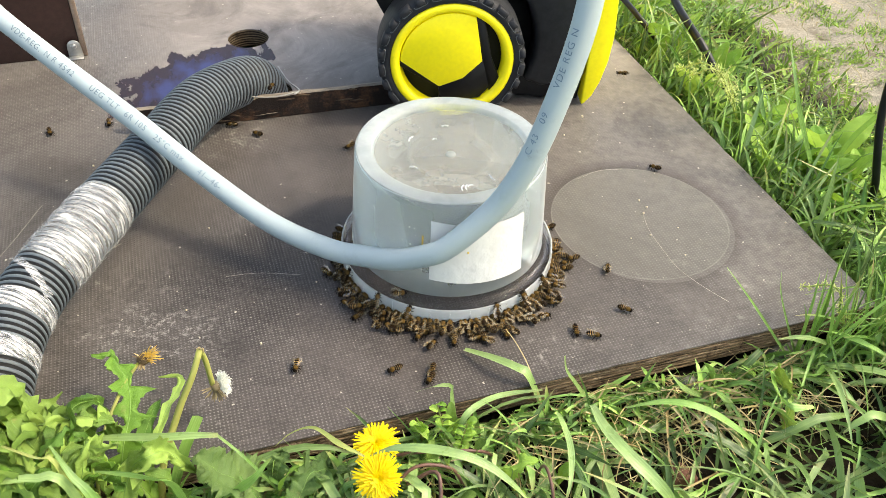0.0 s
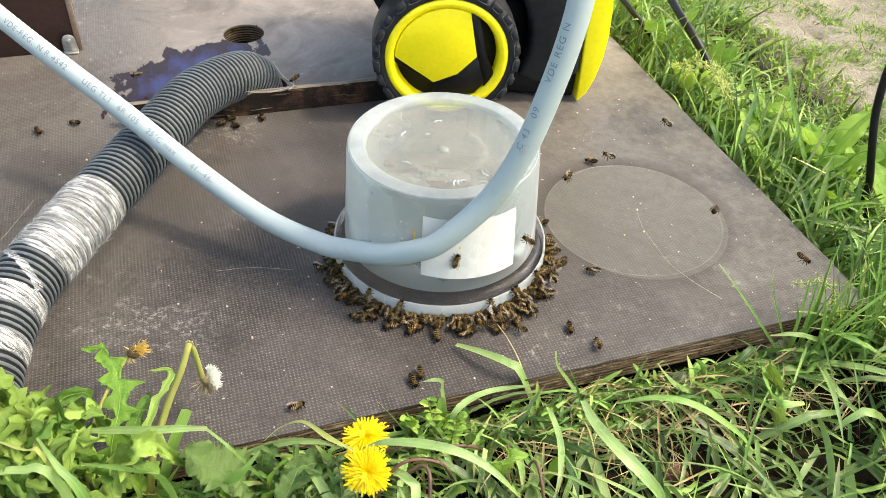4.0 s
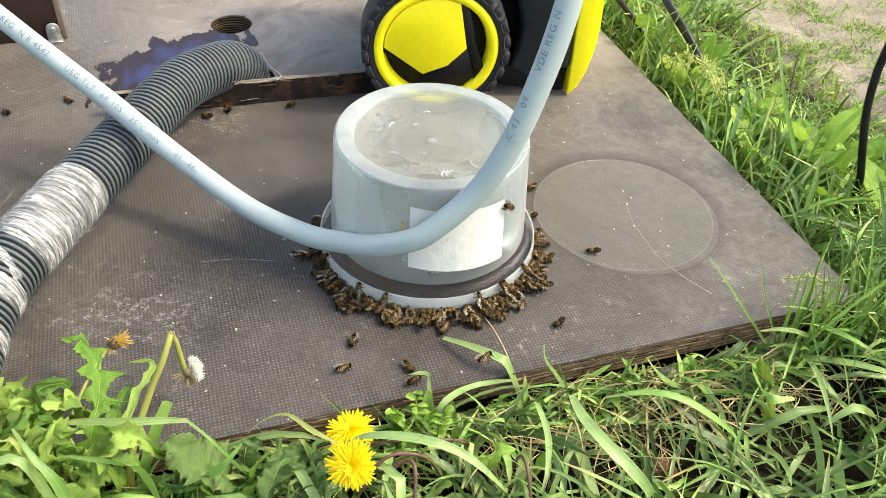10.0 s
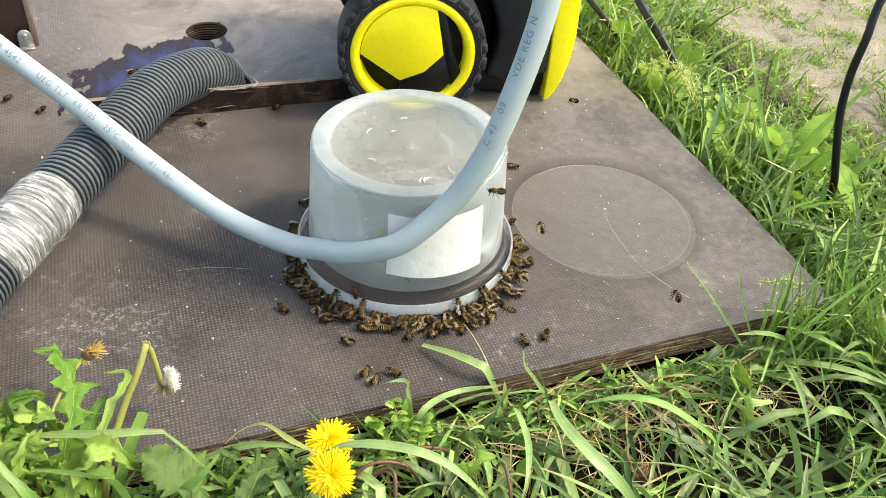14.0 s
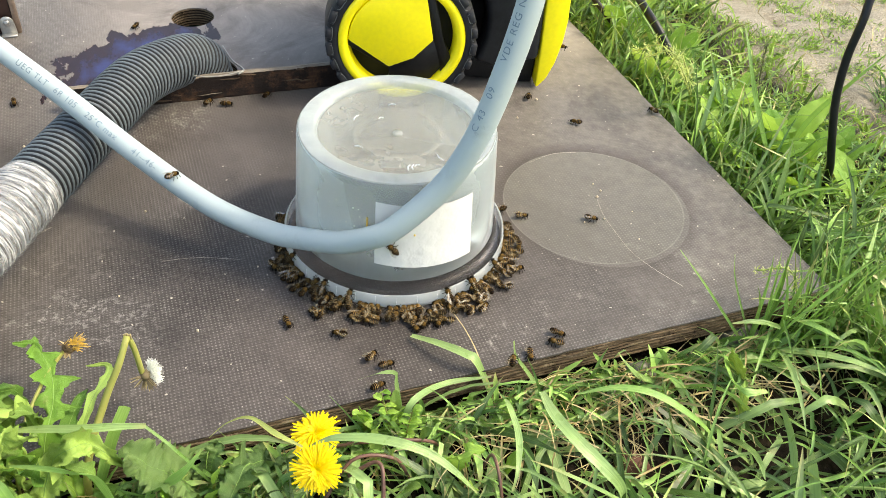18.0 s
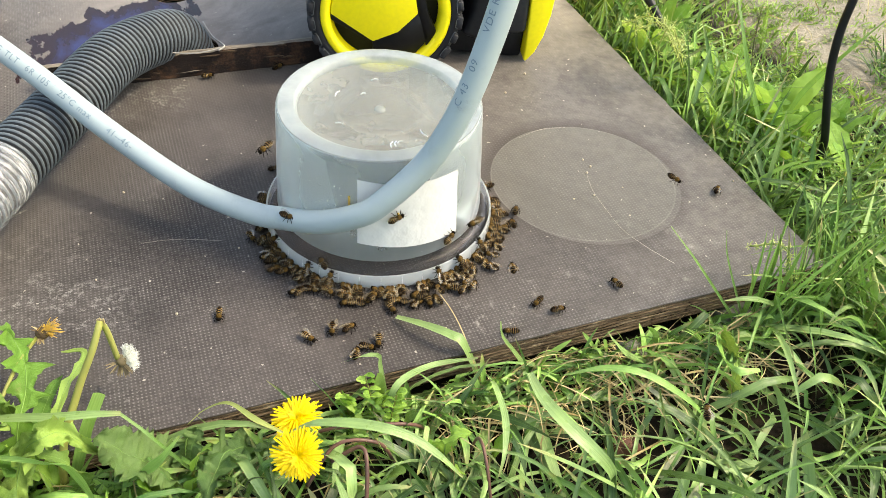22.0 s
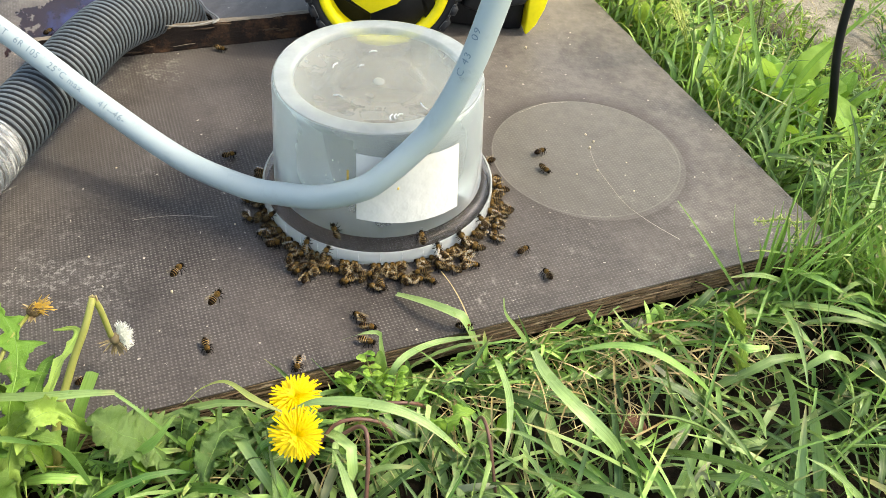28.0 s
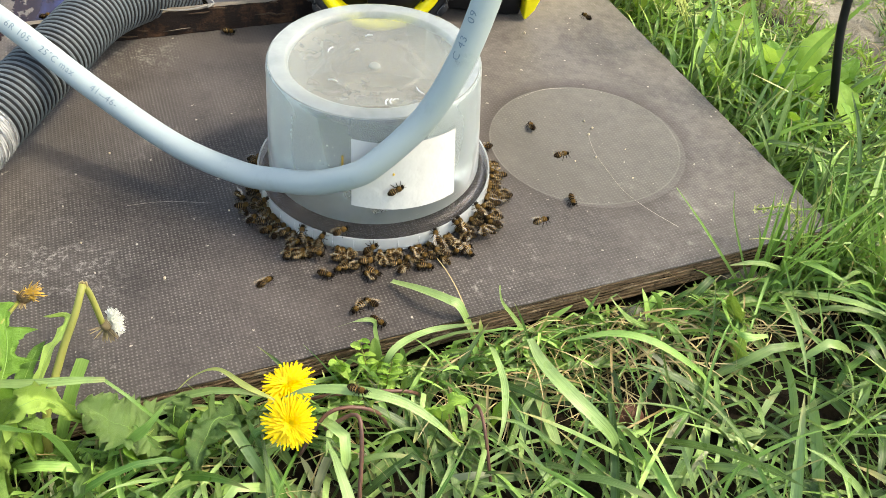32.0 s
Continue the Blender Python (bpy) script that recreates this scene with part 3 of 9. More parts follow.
def strip_uv(me, per):
    """Lays u across and v along every ribbon of a mesh; per: the steps of each ribbon."""
    index = np.empty(len(me.loops), dtype=np.int32)
    me.loops.foreach_get("vertex_index", index)
    uv = np.stack((index % 3 / 2.0, index // 3 % per / (per - 1.0)), axis=1).astype(np.float32)
    me.uv_layers.new(name="strip").data.foreach_set("uv", uv.ravel())


def to_bmesh(verts, faces):
    bm = bmesh.new()
    vs = [bm.verts.new(v) for v in verts]
    for f in faces:
        bm.faces.new([vs[i] for i in f])
    return bm


# ---- ground ----
def ground_height(x, y):
    p = Vector((x, y, 0))
    v = TO_BOARD @ p
    heap = 0.019 * max(0.0, 1 - abs(v.y + 0.02) / 0.06) if v.x < 0.02 else 0.0
    return heap - 0.045 + 0.012 * noise.noise(p * 5.0) + 0.006 * noise.noise(p * 23.0) + 0.004 * noise.noise(p * 47.0)


def ground():
    steps = [1.6 * 1.55**k for k in range(9)]
    xs = [-s for s in steps[::-1]] + [-1.2 + 0.0125 * k for k in range(210)] + steps
    ys = [-s for s in steps[::-1]] + [-0.9 + 0.0125 * k for k in range(194)] + [s + 0.2 for s in steps]
    xs, ys = sorted(set(xs)), sorted(set(ys))
    verts = [(x, y, ground_height(x, y)) for y in ys for x in xs]
    n = len(xs)
    faces = [(j * n + i, j * n + i + 1, (j + 1) * n + i + 1, (j + 1) * n + i) for j in range(len(ys) - 1) for i in range(n - 1)]
    me = bpy.data.meshes.new("ground")
    me.from_pydata(verts, [], faces)
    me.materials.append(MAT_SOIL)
    me.polygons.foreach_set("use_smooth", [True] * len(me.polygons))
    tagged(new("ground", me), "soil blackened like grass shade, giving way to pale sand", "ground", kind="structure")


ground()

# ---- the plywood sheet ----
HOLE_A = on_board(-0.2525, 0.3805)
HOLE_B = on_board(-0.2085, 0.2555)
LONG, DEEP, PLY = 1.15, 1.35, 0.0016


def sheet_layer(z0, z1, inset, rag):
    """One veneer: its outline is a little ragged, and both holes go through it."""
    bm = bmesh.new()
    outline = []
    for a, b in (((-LONG, 0), (0, 0)), ((0, 0), (0, DEEP)), ((0, DEEP), (-LONG, DEEP)), ((-LONG, DEEP), (-LONG, 0))):
        for k in range(90):
            x, y = a[0] + (b[0] - a[0]) * k / 90, a[1] + (b[1] - a[1]) * k / 90
            d = inset + rag * (0.5 + noise.noise(Vector((x * 40, y * 40, z0 * 900))))
            outline.append((min(max(x, -LONG + d), -d), min(max(y, d), DEEP - d)))
    loops = [outline]
    for hole, r in ((HOLE_A, 0.0245), (HOLE_B, 0.030)):
        loops.append([(hole.x + r * math.cos(2 * math.pi * k / 40), hole.y + r * math.sin(2 * math.pi * k / 40)) for k in range(40)])
    edges = []
    for loop in loops:
        vs = [bm.verts.new((x, y, z1)) for x, y in loop]
        edges += [bm.edges.new((vs[k], vs[(k + 1) % len(vs)])) for k in range(len(vs))]
    made = bmesh.ops.triangle_fill(bm, edges=edges, use_beauty=True, normal=(0, 0, 1))
    faces = [f for f in made["geom"] if isinstance(f, bmesh.types.BMFace)]
    grown = bmesh.ops.extrude_face_region(bm, geom=faces)
    bmesh.ops.translate(bm, verts=[v for v in grown["geom"] if isinstance(v, bmesh.types.BMVert)], vec=(0, 0, z0 - z1))
    bmesh.ops.recalc_face_normals(bm, faces=bm.faces)
    return bm


def plywood_sheet():
    sheet = thing("plywood_sheet", "large weathered brown film-faced plywood sheet lying on the ground", "plywood sheet", BOARD)
    part("film_face", sheet_layer(-0.0012, 0.0, 0.0, 0.0012), MAT_FILM, sheet, "brown film with a printed mesh, dusty and worn", smooth=False)
    layers = 13
    for k in range(layers):
        top = -0.0012 - k * PLY
        rag = 0.0022 if k % 2 else 0.0010
        part("veneer", sheet_layer(top - PLY + 0.0001, top - 0.0001, 0.0010 if k % 2 else 0.0, rag), MAT_EDGE_END if k % 2 else MAT_EDGE, sheet, smooth=False)
    return sheet


plywood_sheet()

# ---- bucket ----
BUCKET_H = 0.1100


def bucket_radius(z):
    return 0.0779 + (BUCKET_H - z) * 0.055


def bucket():
    ob = thing("plastic_bucket", "translucent plastic bucket turned upside down on the board", "bucket", pose(0, 0, 0))
    t = 0.0010
    wall = [(bucket_radius(0.0212), 0.0212), (bucket_radius(0.06), 0.06), (bucket_radius(0.105), 0.105), (0.0778, 0.1080), (0.0774, 0.1090), (0.0764, 0.1094)]
    inner = [(0.0758, 0.1086), (0.0766, 0.1076), (bucket_radius(0.103) - t, 0.103), (bucket_radius(0.06) - t, 0.06), (bucket_radius(0.0205) - t, 0.0205)]
    part("wall", lathe(bmesh.new(), wall + inner, 96, True), MAT_WALL, ob, "milky translucent wall")
    part("foot_ring", lathe(bmesh.new(), [(0.0768, 0.1096), (0.0762, 0.1102), (0.0750, 0.1104), (0.0650, 0.1102), (0.0638, 0.1097), (0.0630, 0.1080), (0.0620, 0.1054), (0.0629, 0.1052), (0.0640, 0.1078), (0.0655, 0.1092), (0.0752, 0.1094)], 96, True), MAT_RING, ob, "whiter raised ring round the base")
    base = [(0.0622, 0.1056), (0.0600, 0.1044), (0.0550, 0.1026), (0.0480, 0.1014), (0.0345, 0.1012), (0.0325, 0.1016), (0.0300, 0.1012), (0.0120, 0.1014),
            (0.0056, 0.1016), (0.0046, 0.1024), (0.0026, 0.1029), (0.0, 0.1030)]
    bottom = [(0.0, 0.1006), (0.03, 0.1003), (0.048, 0.1002), (0.055, 0.1014), (0.060, 0.1032), (0.0622, 0.1046)]
    part("base", lathe(bmesh.new(), base + bottom, 96), MAT_BASE, ob, "greyish translucent base with a moulded centre")
    ring = [(0.0352, 0.1014), (0.0344, 0.1017), (0.0333, 0.1018), (0.0322, 0.1017), (0.0314, 0.1015)]
    part("moulded_ring", lathe(bmesh.new(), ring, 72), MAT_BASE, ob, "low moulded ring on the base")
    shoulder = [(bucket_radius(0.0212), 0.0211), (0.0908, 0.0142), (0.0908, 0.0134), (bucket_radius(0.0212) - t, 0.0203)]
    part("shoulder", lathe(bmesh.new(), shoulder, 96, True), MAT_CLEAR, ob, "clear sloping shoulder")
    lip = [(0.0908, 0.0040), (0.0910, 0.0134), (0.0913, 0.0144), (0.0919, 0.0146), (0.0924, 0.0138), (0.0926, 0.0060), (0.0932, 0.0034), (0.0918, 0.0030)]
    part("rim", lathe(bmesh.new(), lip, 96, True), MAT_LIP, ob, "white moulded rim")
    # fine uprights moulded on the rim
    for k in range(36):
        a = radians(k * 10 + 3)
        bm = bmesh.new()
        tube(bm, [Vector((0.0926 * math.cos(a), 0.0926 * math.sin(a), z)) for z in (0.0045, 0.0130)], 0.00022, 5)
        part("rib", bm, MAT_LIP, ob)
    # moulded signs and scratches on the base
    for x, y, turn, long in ((-0.006, 0.043, 10, 0.006), (-0.034, 0.021, 65, 0.008), (-0.029, -0.020, -20, 0.007), (0.033, -0.029, 120, 0.010),
                             (0.010, -0.044, 80, 0.007), (0.013, -0.043, 85, 0.006), (0.016, -0.041, 30, 0.005), (-0.014, 0.022, 20, 0.004)):
        bm = bmesh.new()
        path = glide([(-long / 2, -0.0006, 0), (0, 0.0007, 0.0002), (long / 2, -0.0003, 0)], 7)
        tube(bm, path, 0.00055, 6)
        mark = part("moulded_mark", bm, MAT_LIP, ob)
        mark.matrix_basis = pose(x, y, 0.1014, 0, 0, turn)
    nub = [(0.0046, 0.1017), (0.0040, 0.1026), (0.0026, 0.1032), (0.0, 0.1034), (0.0, 0.1022), (0.0034, 0.1019)]
    part("moulding_nub", lathe(bmesh.new(), nub, 32), MAT_RING, ob, "white nub left by the mould")
    # opaque white drops for the water inside the wall, set on its outside to show
    rng = random.Random(5)
    bead = bmesh.new()
    bmesh.ops.create_icosphere(bead, subdivisions=2, radius=0.0007)
    first = part("water_drop", bead, MAT_FLUFF, ob)
    for k in range(34):
        a, z = radians(rng.gauss(-27, 8)), rng.gauss(0.064, 0.009)
        r = bucket_radius(z) + 0.0001
        drop = first if k == 0 else tagged(new("water_drop", first.data), "")
        drop.parent = ob
        size = rng.uniform(0.35, 1.0)
        drop.matrix_basis = Matrix.Translation((r * math.sin(a), -r * math.cos(a), z)) @ Matrix.Diagonal((size, 0.5 * size, size * rng.uniform(0.8, 1.5), 1))
    # the paper label, curved round the wall
    rows_up, cols = 8, 30
    verts, faces = [], []
    for layer in (0.0003, 0.0006):
        for j in range(rows_up + 1):
            for i in range(cols + 1):
                f, g = i / cols, j / rows_up
                a = radians(-9.2 + 56.6 * f)
                z = (0.0382 - 0.0068 * f) + (0.0562 + 0.0008 * f) * g - 0.004 * math.sin(math.pi * f) * 0.3
                r = bucket_radius(z) + layer + 0.0002 * noise.noise(Vector((f * 14, g * 9, 0)))
                verts.append((r * math.sin(a), -r * math.cos(a), z))
    n = (rows_up + 1) * (cols + 1)
    for j in range(rows_up):
        for i in range(cols):
            a = j * (cols + 1) + i
            faces += [(n + a, n + a + 1, n + a + cols + 2, n + a + cols + 1), (a + cols + 1, a + cols + 2, a + 1, a)]
    part("label", to_bmesh(verts, faces), MAT_PAPER, ob, "blank white paper label")
    a, z = radians(11.7), 0.0655
    bm = bmesh.new()
    bmesh.ops.create_icosphere(bm, subdivisions=2, radius=0.0009)
    spot = part("spot", bm, MAT_WILT, ob, "small brown drop on the label")
    r = bucket_radius(z) + 0.0006
    spot.matrix_basis = pose(r * math.sin(a), -r * math.cos(a), z) @ Matrix.Diagonal((1, 0.5, 1.3, 1))
    bm = bmesh.new()
    a = radians(-13.7)
    tube(bm, [Vector((bucket_radius(z) * math.sin(a), -bucket_radius(z) * math.cos(a) - 0.0003, z)) for z in (0.070, 0.074, 0.079)], 0.0008, 6)
    part("drip", bm, MAT_WILT, ob, "dried honey drip")
    return ob


bucket()

# ---- hoses ----
WATER = [(-0.4355, 0.1368, 0.1632), (-0.3965, 0.1137, 0.1439), (-0.3365, 0.0806, 0.1176), (-0.2734, 0.0484, 0.0892), (-0.2094, 0.0102, 0.0630),
         (-0.1472, -0.0255, 0.0428), (-0.0970, -0.0501, 0.0387), (-0.0678, -0.0637, 0.0443), (-0.0397, -0.0790, 0.0553), (-0.0132, -0.0905, 0.0716),
         (0.0035, -0.0920, 0.0841), (0.0349, -0.0863, 0.1176), (0.0558, -0.0812, 0.1573), (0.0708, -0.0726, 0.2026), (0.0812, -0.0635, 0.2439),
         (0.0863, -0.0539, 0.2781), (0.0895, -0.0479, 0.3082), (0.092, -0.035, 0.40)]
WATER_LEFT = [(-0.70, 0.28, 0.04), (-0.60, 0.225, 0.16), (-0.52, 0.182, 0.185)]


def water_hose():
    ob = thing("water_hose", "pale blue-grey reinforced rubber hose hanging in a loop before the bucket", "hose")
    path = glide(WATER_LEFT + WATER, 220)
    part("hose_wall", tube(bmesh.new(), path, 0.00875, 24), MAT_HOSE, ob, "pale blue-grey rubber wall")
    return ob, path


def hose_print(text, start_x, size, facing, parent, path):
    """Lettering printed along the hose, bent round its wall. It starts where the hose passes start_x."""
    curve = bpy.data.curves.new("print", "FONT")
    curve.body, curve.size, curve.space_character = text, size, 1.18
    flat = bpy.data.objects.new("print", curve)
    scene.collection.objects.link(flat)
    me = bpy.data.meshes.new_from_object(flat.evaluated_get(bpy.context.evaluated_depsgraph_get()))
    bpy.data.objects.remove(flat)
    cut = bmesh.new()
    cut.from_mesh(me)
    bmesh.ops.triangulate(cut, faces=cut.faces)
    for _ in range(3):
        bmesh.ops.subdivide_edges(cut, edges=[e for e in cut.edges if e.calc_length() > 0.0012], cuts=1)
        bmesh.ops.triangulate(cut, faces=cut.faces)
    cut.to_mesh(me)
    cut.free()
    run = [0.0]
    for a, b in zip(path, path[1:]):
        run.append(run[-1] + (b - a).length)
    k0 = min((k for k in range(len(path))), key=lambda k: abs(path[k].x - start_x[0]) + abs(path[k].z - start_x[1]))
    r = 0.00875
    for v in me.vertices:
        s = run[k0] + v.co.x
        k = max(1, min(len(path) - 2, sum(1 for q in run if q < s)))
        f = (s - run[k - 1]) / max(run[k] - run[k - 1], 1e-9)
        p, way = path[k - 1].lerp(path[k], f), (path[k + 1] - path[k - 1]).normalized()
        out = Vector(facing)
        out = (out - way * out.dot(way)).normalized()
        a = (v.co.y - size * 0.35) / r
        v.co = p + (r + 0.0002) * (math.cos(a) * out + math.sin(a) * out.cross(way))
    me.materials.append(MAT_INK)
    ob = new("print", me)
    ob.parent = parent
    tagged(ob, "faint grey printed lettering")


WATER_THING, WATER_PATH = water_hose()
for text, start in (("VDE-REG.", (-0.3875, 0.140)), ("N R 4542", (-0.3525, 0.1245)), ("UEG TLT", (-0.3135, 0.107)), ("6R 105", (-0.2775, 0.091)),
                    ("25\u00b0C max", (-0.2535, 0.081)), ("41--46-", (-0.2125, 0.064))):
    hose_print(text, start, 0.0072, (-0.05, -0.62, 0.78), WATER_THING, WATER_PATH)
for text, start in (("C 43   09", (0.0580, 0.1625)), ("VDE REG N", (0.0712, 0.208))):
    hose_print(text, start, 0.0072, (-0.62, -0.68, 0.35), WATER_THING, WATER_PATH)

CORRUGATED = [(-0.2080, 0.2570, -0.060), (-0.2080, 0.2570, -0.025), (-0.2090, 0.2520, 0.004), (-0.2140, 0.2380, 0.0240), (-0.2265, 0.2085, 0.0375), (-0.2500, 0.1511, 0.0470),
              (-0.2687, 0.0723, 0.0460), (-0.2867, -0.002, 0.044), (-0.2997, -0.0615, 0.043), (-0.3114, -0.1152, 0.040), (-0.3129, -0.1613, 0.036),
              (-0.3073, -0.2032, 0.030), (-0.2985, -0.247, 0.020), (-0.29, -0.31, -0.015)]


def corrugated_hose():
    ob = thing("corrugated_hose", "grey ribbed suction hose wrapped in clear film, entering the board", "hose")
    pitch, steps = 0.0056, 6
    rough = glide(CORRUGATED, 200)
    length = sum((a - b).length for a, b in zip(rough, rough[1:]))
    n = int(length / pitch) * steps
    path = glide(CORRUGATED, n + 1)
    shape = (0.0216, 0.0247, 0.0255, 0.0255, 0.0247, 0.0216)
    # groove faces are coloured near black in addition to their modelled depth
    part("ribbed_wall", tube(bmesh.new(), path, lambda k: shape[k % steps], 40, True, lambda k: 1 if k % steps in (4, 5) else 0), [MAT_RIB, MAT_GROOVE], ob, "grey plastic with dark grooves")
    for a, b in ((0.535, 0.667), (0.716, 0.744), (0.778, 0.806), (0.875, 0.905)):
        piece = path[int(n * a) : int(n * b)]
        span = len(piece)

        def radius(k):
            end = min(k, span - 1 - k)
            return 0.0258 + 0.0012 * min(1, end / 12) + 0.0007 * noise.noise(Vector((k * 0.11, a * 50, 0)))

        bm = tube(bmesh.new(), piece, radius, 40, False)
        for v in bm.verts:
            v.co += Vector((0.0006, 0.0006, 0.0008)) * noise.noise(v.co * 260)
        part("film_wrap", bm, MAT_WRAP, ob, "crinkled clear stretch film")
    # a loose band of film crossing the ribs
    k0 = int(n * 0.668)
    band = []
    for s in range(26):
        q = path[k0 + int(n * 0.045 * s / 25)]
        way = (path[k0 + 20] - path[k0]).normalized()
        side = way.cross(Vector((0, 0, 1))).normalized()
        a = radians(150 - 120 * s / 25)
        band.append(q + 0.0268 * (math.cos(a) * side * -1 + math.sin(a) * Vector((0, 0, 1))))
    verts, faces = [], []
    ribbon(verts, faces, band, [0.0055 + 0.0008 * math.sin(0.8 * s) for s in range(26)], 0.02)
    part("film_band", to_bmesh(verts, faces), MAT_WRAP, ob, "loose strip of stretch film")
    return ob


corrugated_hose()


def cord():
    ob = thing("white_cord", "short pale cord looped beside the hose hole", "cord")
    path = glide([(-0.1979, 0.2845, 0.0160), (-0.1789, 0.2406, 0.0240), (-0.1635, 0.2196, 0.0260), (-0.1660, 0.2058, 0.0285)], 30)
    part("strand", tube(bmesh.new(), path, 0.0010, 8), MAT_CORD, ob)
    path = glide([(-0.1625, 0.2147, 0.0275), (-0.1778, 0.2023, 0.0285), (-0.1940, 0.1965, 0.0290), (-0.2121, 0.1952, 0.0300)], 30)
    part("strand", tube(bmesh.new(), path, 0.0006, 8), MAT_CORD, ob)


cord()

# ---- lath ----
def lath():
    a, b = Vector((-0.327, 0.161, 0)), Vector((0.00, 0.262, 0))
    turn = math.atan2(b.y - a.y, b.x - a.x)
    long = (b - a).length
    bm = bmesh.new()
    cols, ring = 60, []
    for k in range(cols + 1):
        x = long * k / cols
        n1, n2 = noise.noise(Vector((x * 30, 0, 0))), noise.noise(Vector((x * 90, 5, 0)))
        h, w = 0.0255 + 0.0016 * n1, 0.0085 + 0.001 * n2
        chip = 0.014 * max(0, noise.noise(Vector((x * 24, 9, 3))) - 0.2) + 0.0012 * noise.noise(Vector((x * 240, 4, 1)))
        ring.append([bm.verts.new(p) for p in ((x, 0.0008 * n2, 0.0004), (x, 0.0006 * n1, h - chip), (x, w * 0.5, h + 0.0006 - 0.5 * chip), (x, w, h - 0.0006), (x, w, 0.0004))])
    for p, q in zip(ring, ring[1:]):
        for i in range(5):
            bm.faces.new((p[i], q[i], q[(i + 1) % 5], p[(i + 1) % 5]))
    bm.faces.new(ring[0]), bm.faces.new(ring[-1][::-1])
    bmesh.ops.recalc_face_normals(bm, faces=bm.faces)
    ob = thing("wooden_lath", "thin damp brown wooden lath standing on edge on the board", "lath", Matrix.Translation(a) @ Matrix.Rotation(turn, 4, "Z"))
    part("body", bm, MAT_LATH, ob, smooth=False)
    # torn splinters along its face and upper edge
    rng = random.Random(14)
    for k in range(14):
        x, z = rng.uniform(0.02, long - 0.02), rng.choice((rng.uniform(0.004, 0.022), 0.0245))
        reach = rng.uniform(0.008, 0.030)
        path = [Vector((x + reach * s, -0.0006 - 0.0006 * math.sin(3 * s), z + 0.0015 * s * rng.uniform(-1, 1))) for s in (0, 0.3, 0.7, 1.0)]
        part("splinter", tube(bmesh.new(), path, lambda i: (0.0002, 0.0007, 0.0009, 0.0002)[i], 5), MAT_SPLINTER if k % 3 else MAT_LATH, ob)


lath()

# ---- pressure washer ----
def washer():
    """Its own axes: x along its side, y into the machine, z up; the wheel's face is at y = 0."""
    ob = thing("pressure_washer", "black and yellow wheeled pressure washer standing on the board", "pressure washer", pose(-0.0019, 0.2024, 0, 0, 0, 5.877))
    R, HUB = 0.0752, 0.0629
    wheel = part("wheel", lathe(bmesh.new(), [(0.0, 0.012), (0.058, 0.012), (0.058, 0.040), (0.0, 0.040)], 48), MAT_BLACK, ob, "wide black and yellow wheel")
    wheel.matrix_basis = pose(0, 0, R, -90, 0, 0)
    # turned so that the wheel's axis runs into the machine
    tyre = [(0.0615, 0.003), (0.0640, -0.0005), (0.0690, 0.0002), (0.0725, 0.0030), (0.0744, 0.0075), (0.0752, 0.014), (0.0752, 0.040), (0.0735, 0.047), (0.0690, 0.050), (0.0615, 0.048)]
    part("tyre", lathe(bmesh.new(), tyre, 96, True), MAT_TYRE, wheel, "black moulded tyre")
    rim = [(0.0475, 0.026), (0.0522, 0.008), (0.0535, 0.0012), (0.0560, -0.0010), (0.0605, -0.0012), (0.0625, 0.0005), (0.0630, 0.004), (0.0625, 0.030), (0.0490, 0.032)]
    part("rim", lathe(bmesh.new(), rim, 96, True), MAT_YELLOW, wheel, "yellow rim")
    # tread lugs round the shoulder, with scuffed edges
    for k in range(26):
        a = 360 / 26 * k
        bm = bmesh.new()
        wide = 0.0072 if k % 2 else 0.0050
        prism(bm, [(-wide, 0.0685), (wide, 0.0685), (wide * 0.85, 0.0748), (-wide * 0.85, 0.0748)], -0.0002, 0.010)
        soften(bm, 0.0008, 1)
        bmesh.ops.rotate(bm, verts=bm.verts, cent=(0, 0, 0), matrix=Matrix.Rotation(radians(90), 3, "X"))
        lug = part("tread_block", bm, MAT_TYRE, wheel)
        lug.matrix_basis = pose(0, 0, 0, 0, 0, a) @ pose(0, 0, 0, 0, 180, 0) @ pose(0, 0, -0.0085)
        line = bmesh.new()
        tube(line, glide([(-wide, 0.0705, 0), (-wide * 0.8, 0.0685, 0), (wide * 0.8, 0.0685, 0), (wide, 0.0705, 0)], 14), 0.00035, 5)
        edge = part("scuffed_edge", line, MAT_TREAD, wheel)
        edge.matrix_basis = pose(0, 0, -0.0013, 0, 0, a)
    # the hub cap: round at the upper left, cut straight at the lower right; here y is the wheel's height
    cap = [(0.0222, 0.0483), (0.0308, 0.0004)] + [(0.012, -0.0185), (-0.0126, -0.0283), (-0.0524, 0.0011)] + arc(0, 0, 0.0525, 176, 66, 16)
    bm = prism(bmesh.new(), [(x, -z) for x, z in cap], 0.001, 0.010, "z")
    soften(bm, 0.0010, 2)
    part("hub_cap", bm, MAT_YELLOW, wheel, "smooth yellow hub cap")
    for pts in ([(0.0222, 0.0483), (0.0315, 0.0435), (0.0411, 0.0004), (0.0511, -0.0235), (0.0400, -0.036), (0.0308, 0.0004)],
                [(-0.0126, -0.0283), (0.0308, 0.0004), (0.044, -0.026), (0.030, -0.043), (-0.012, -0.05)],
                [(-0.0524, 0.0011), (-0.0126, -0.0283), (-0.010, -0.0330), (-0.053, -0.006)]):
        bm = prism(bmesh.new(), [(x, -z) for x, z in pts], 0.004, 0.014, "z")
        soften(bm, 0.0008, 1)
        part("spoke", bm, MAT_BLACK, wheel, "black plastic spoke")
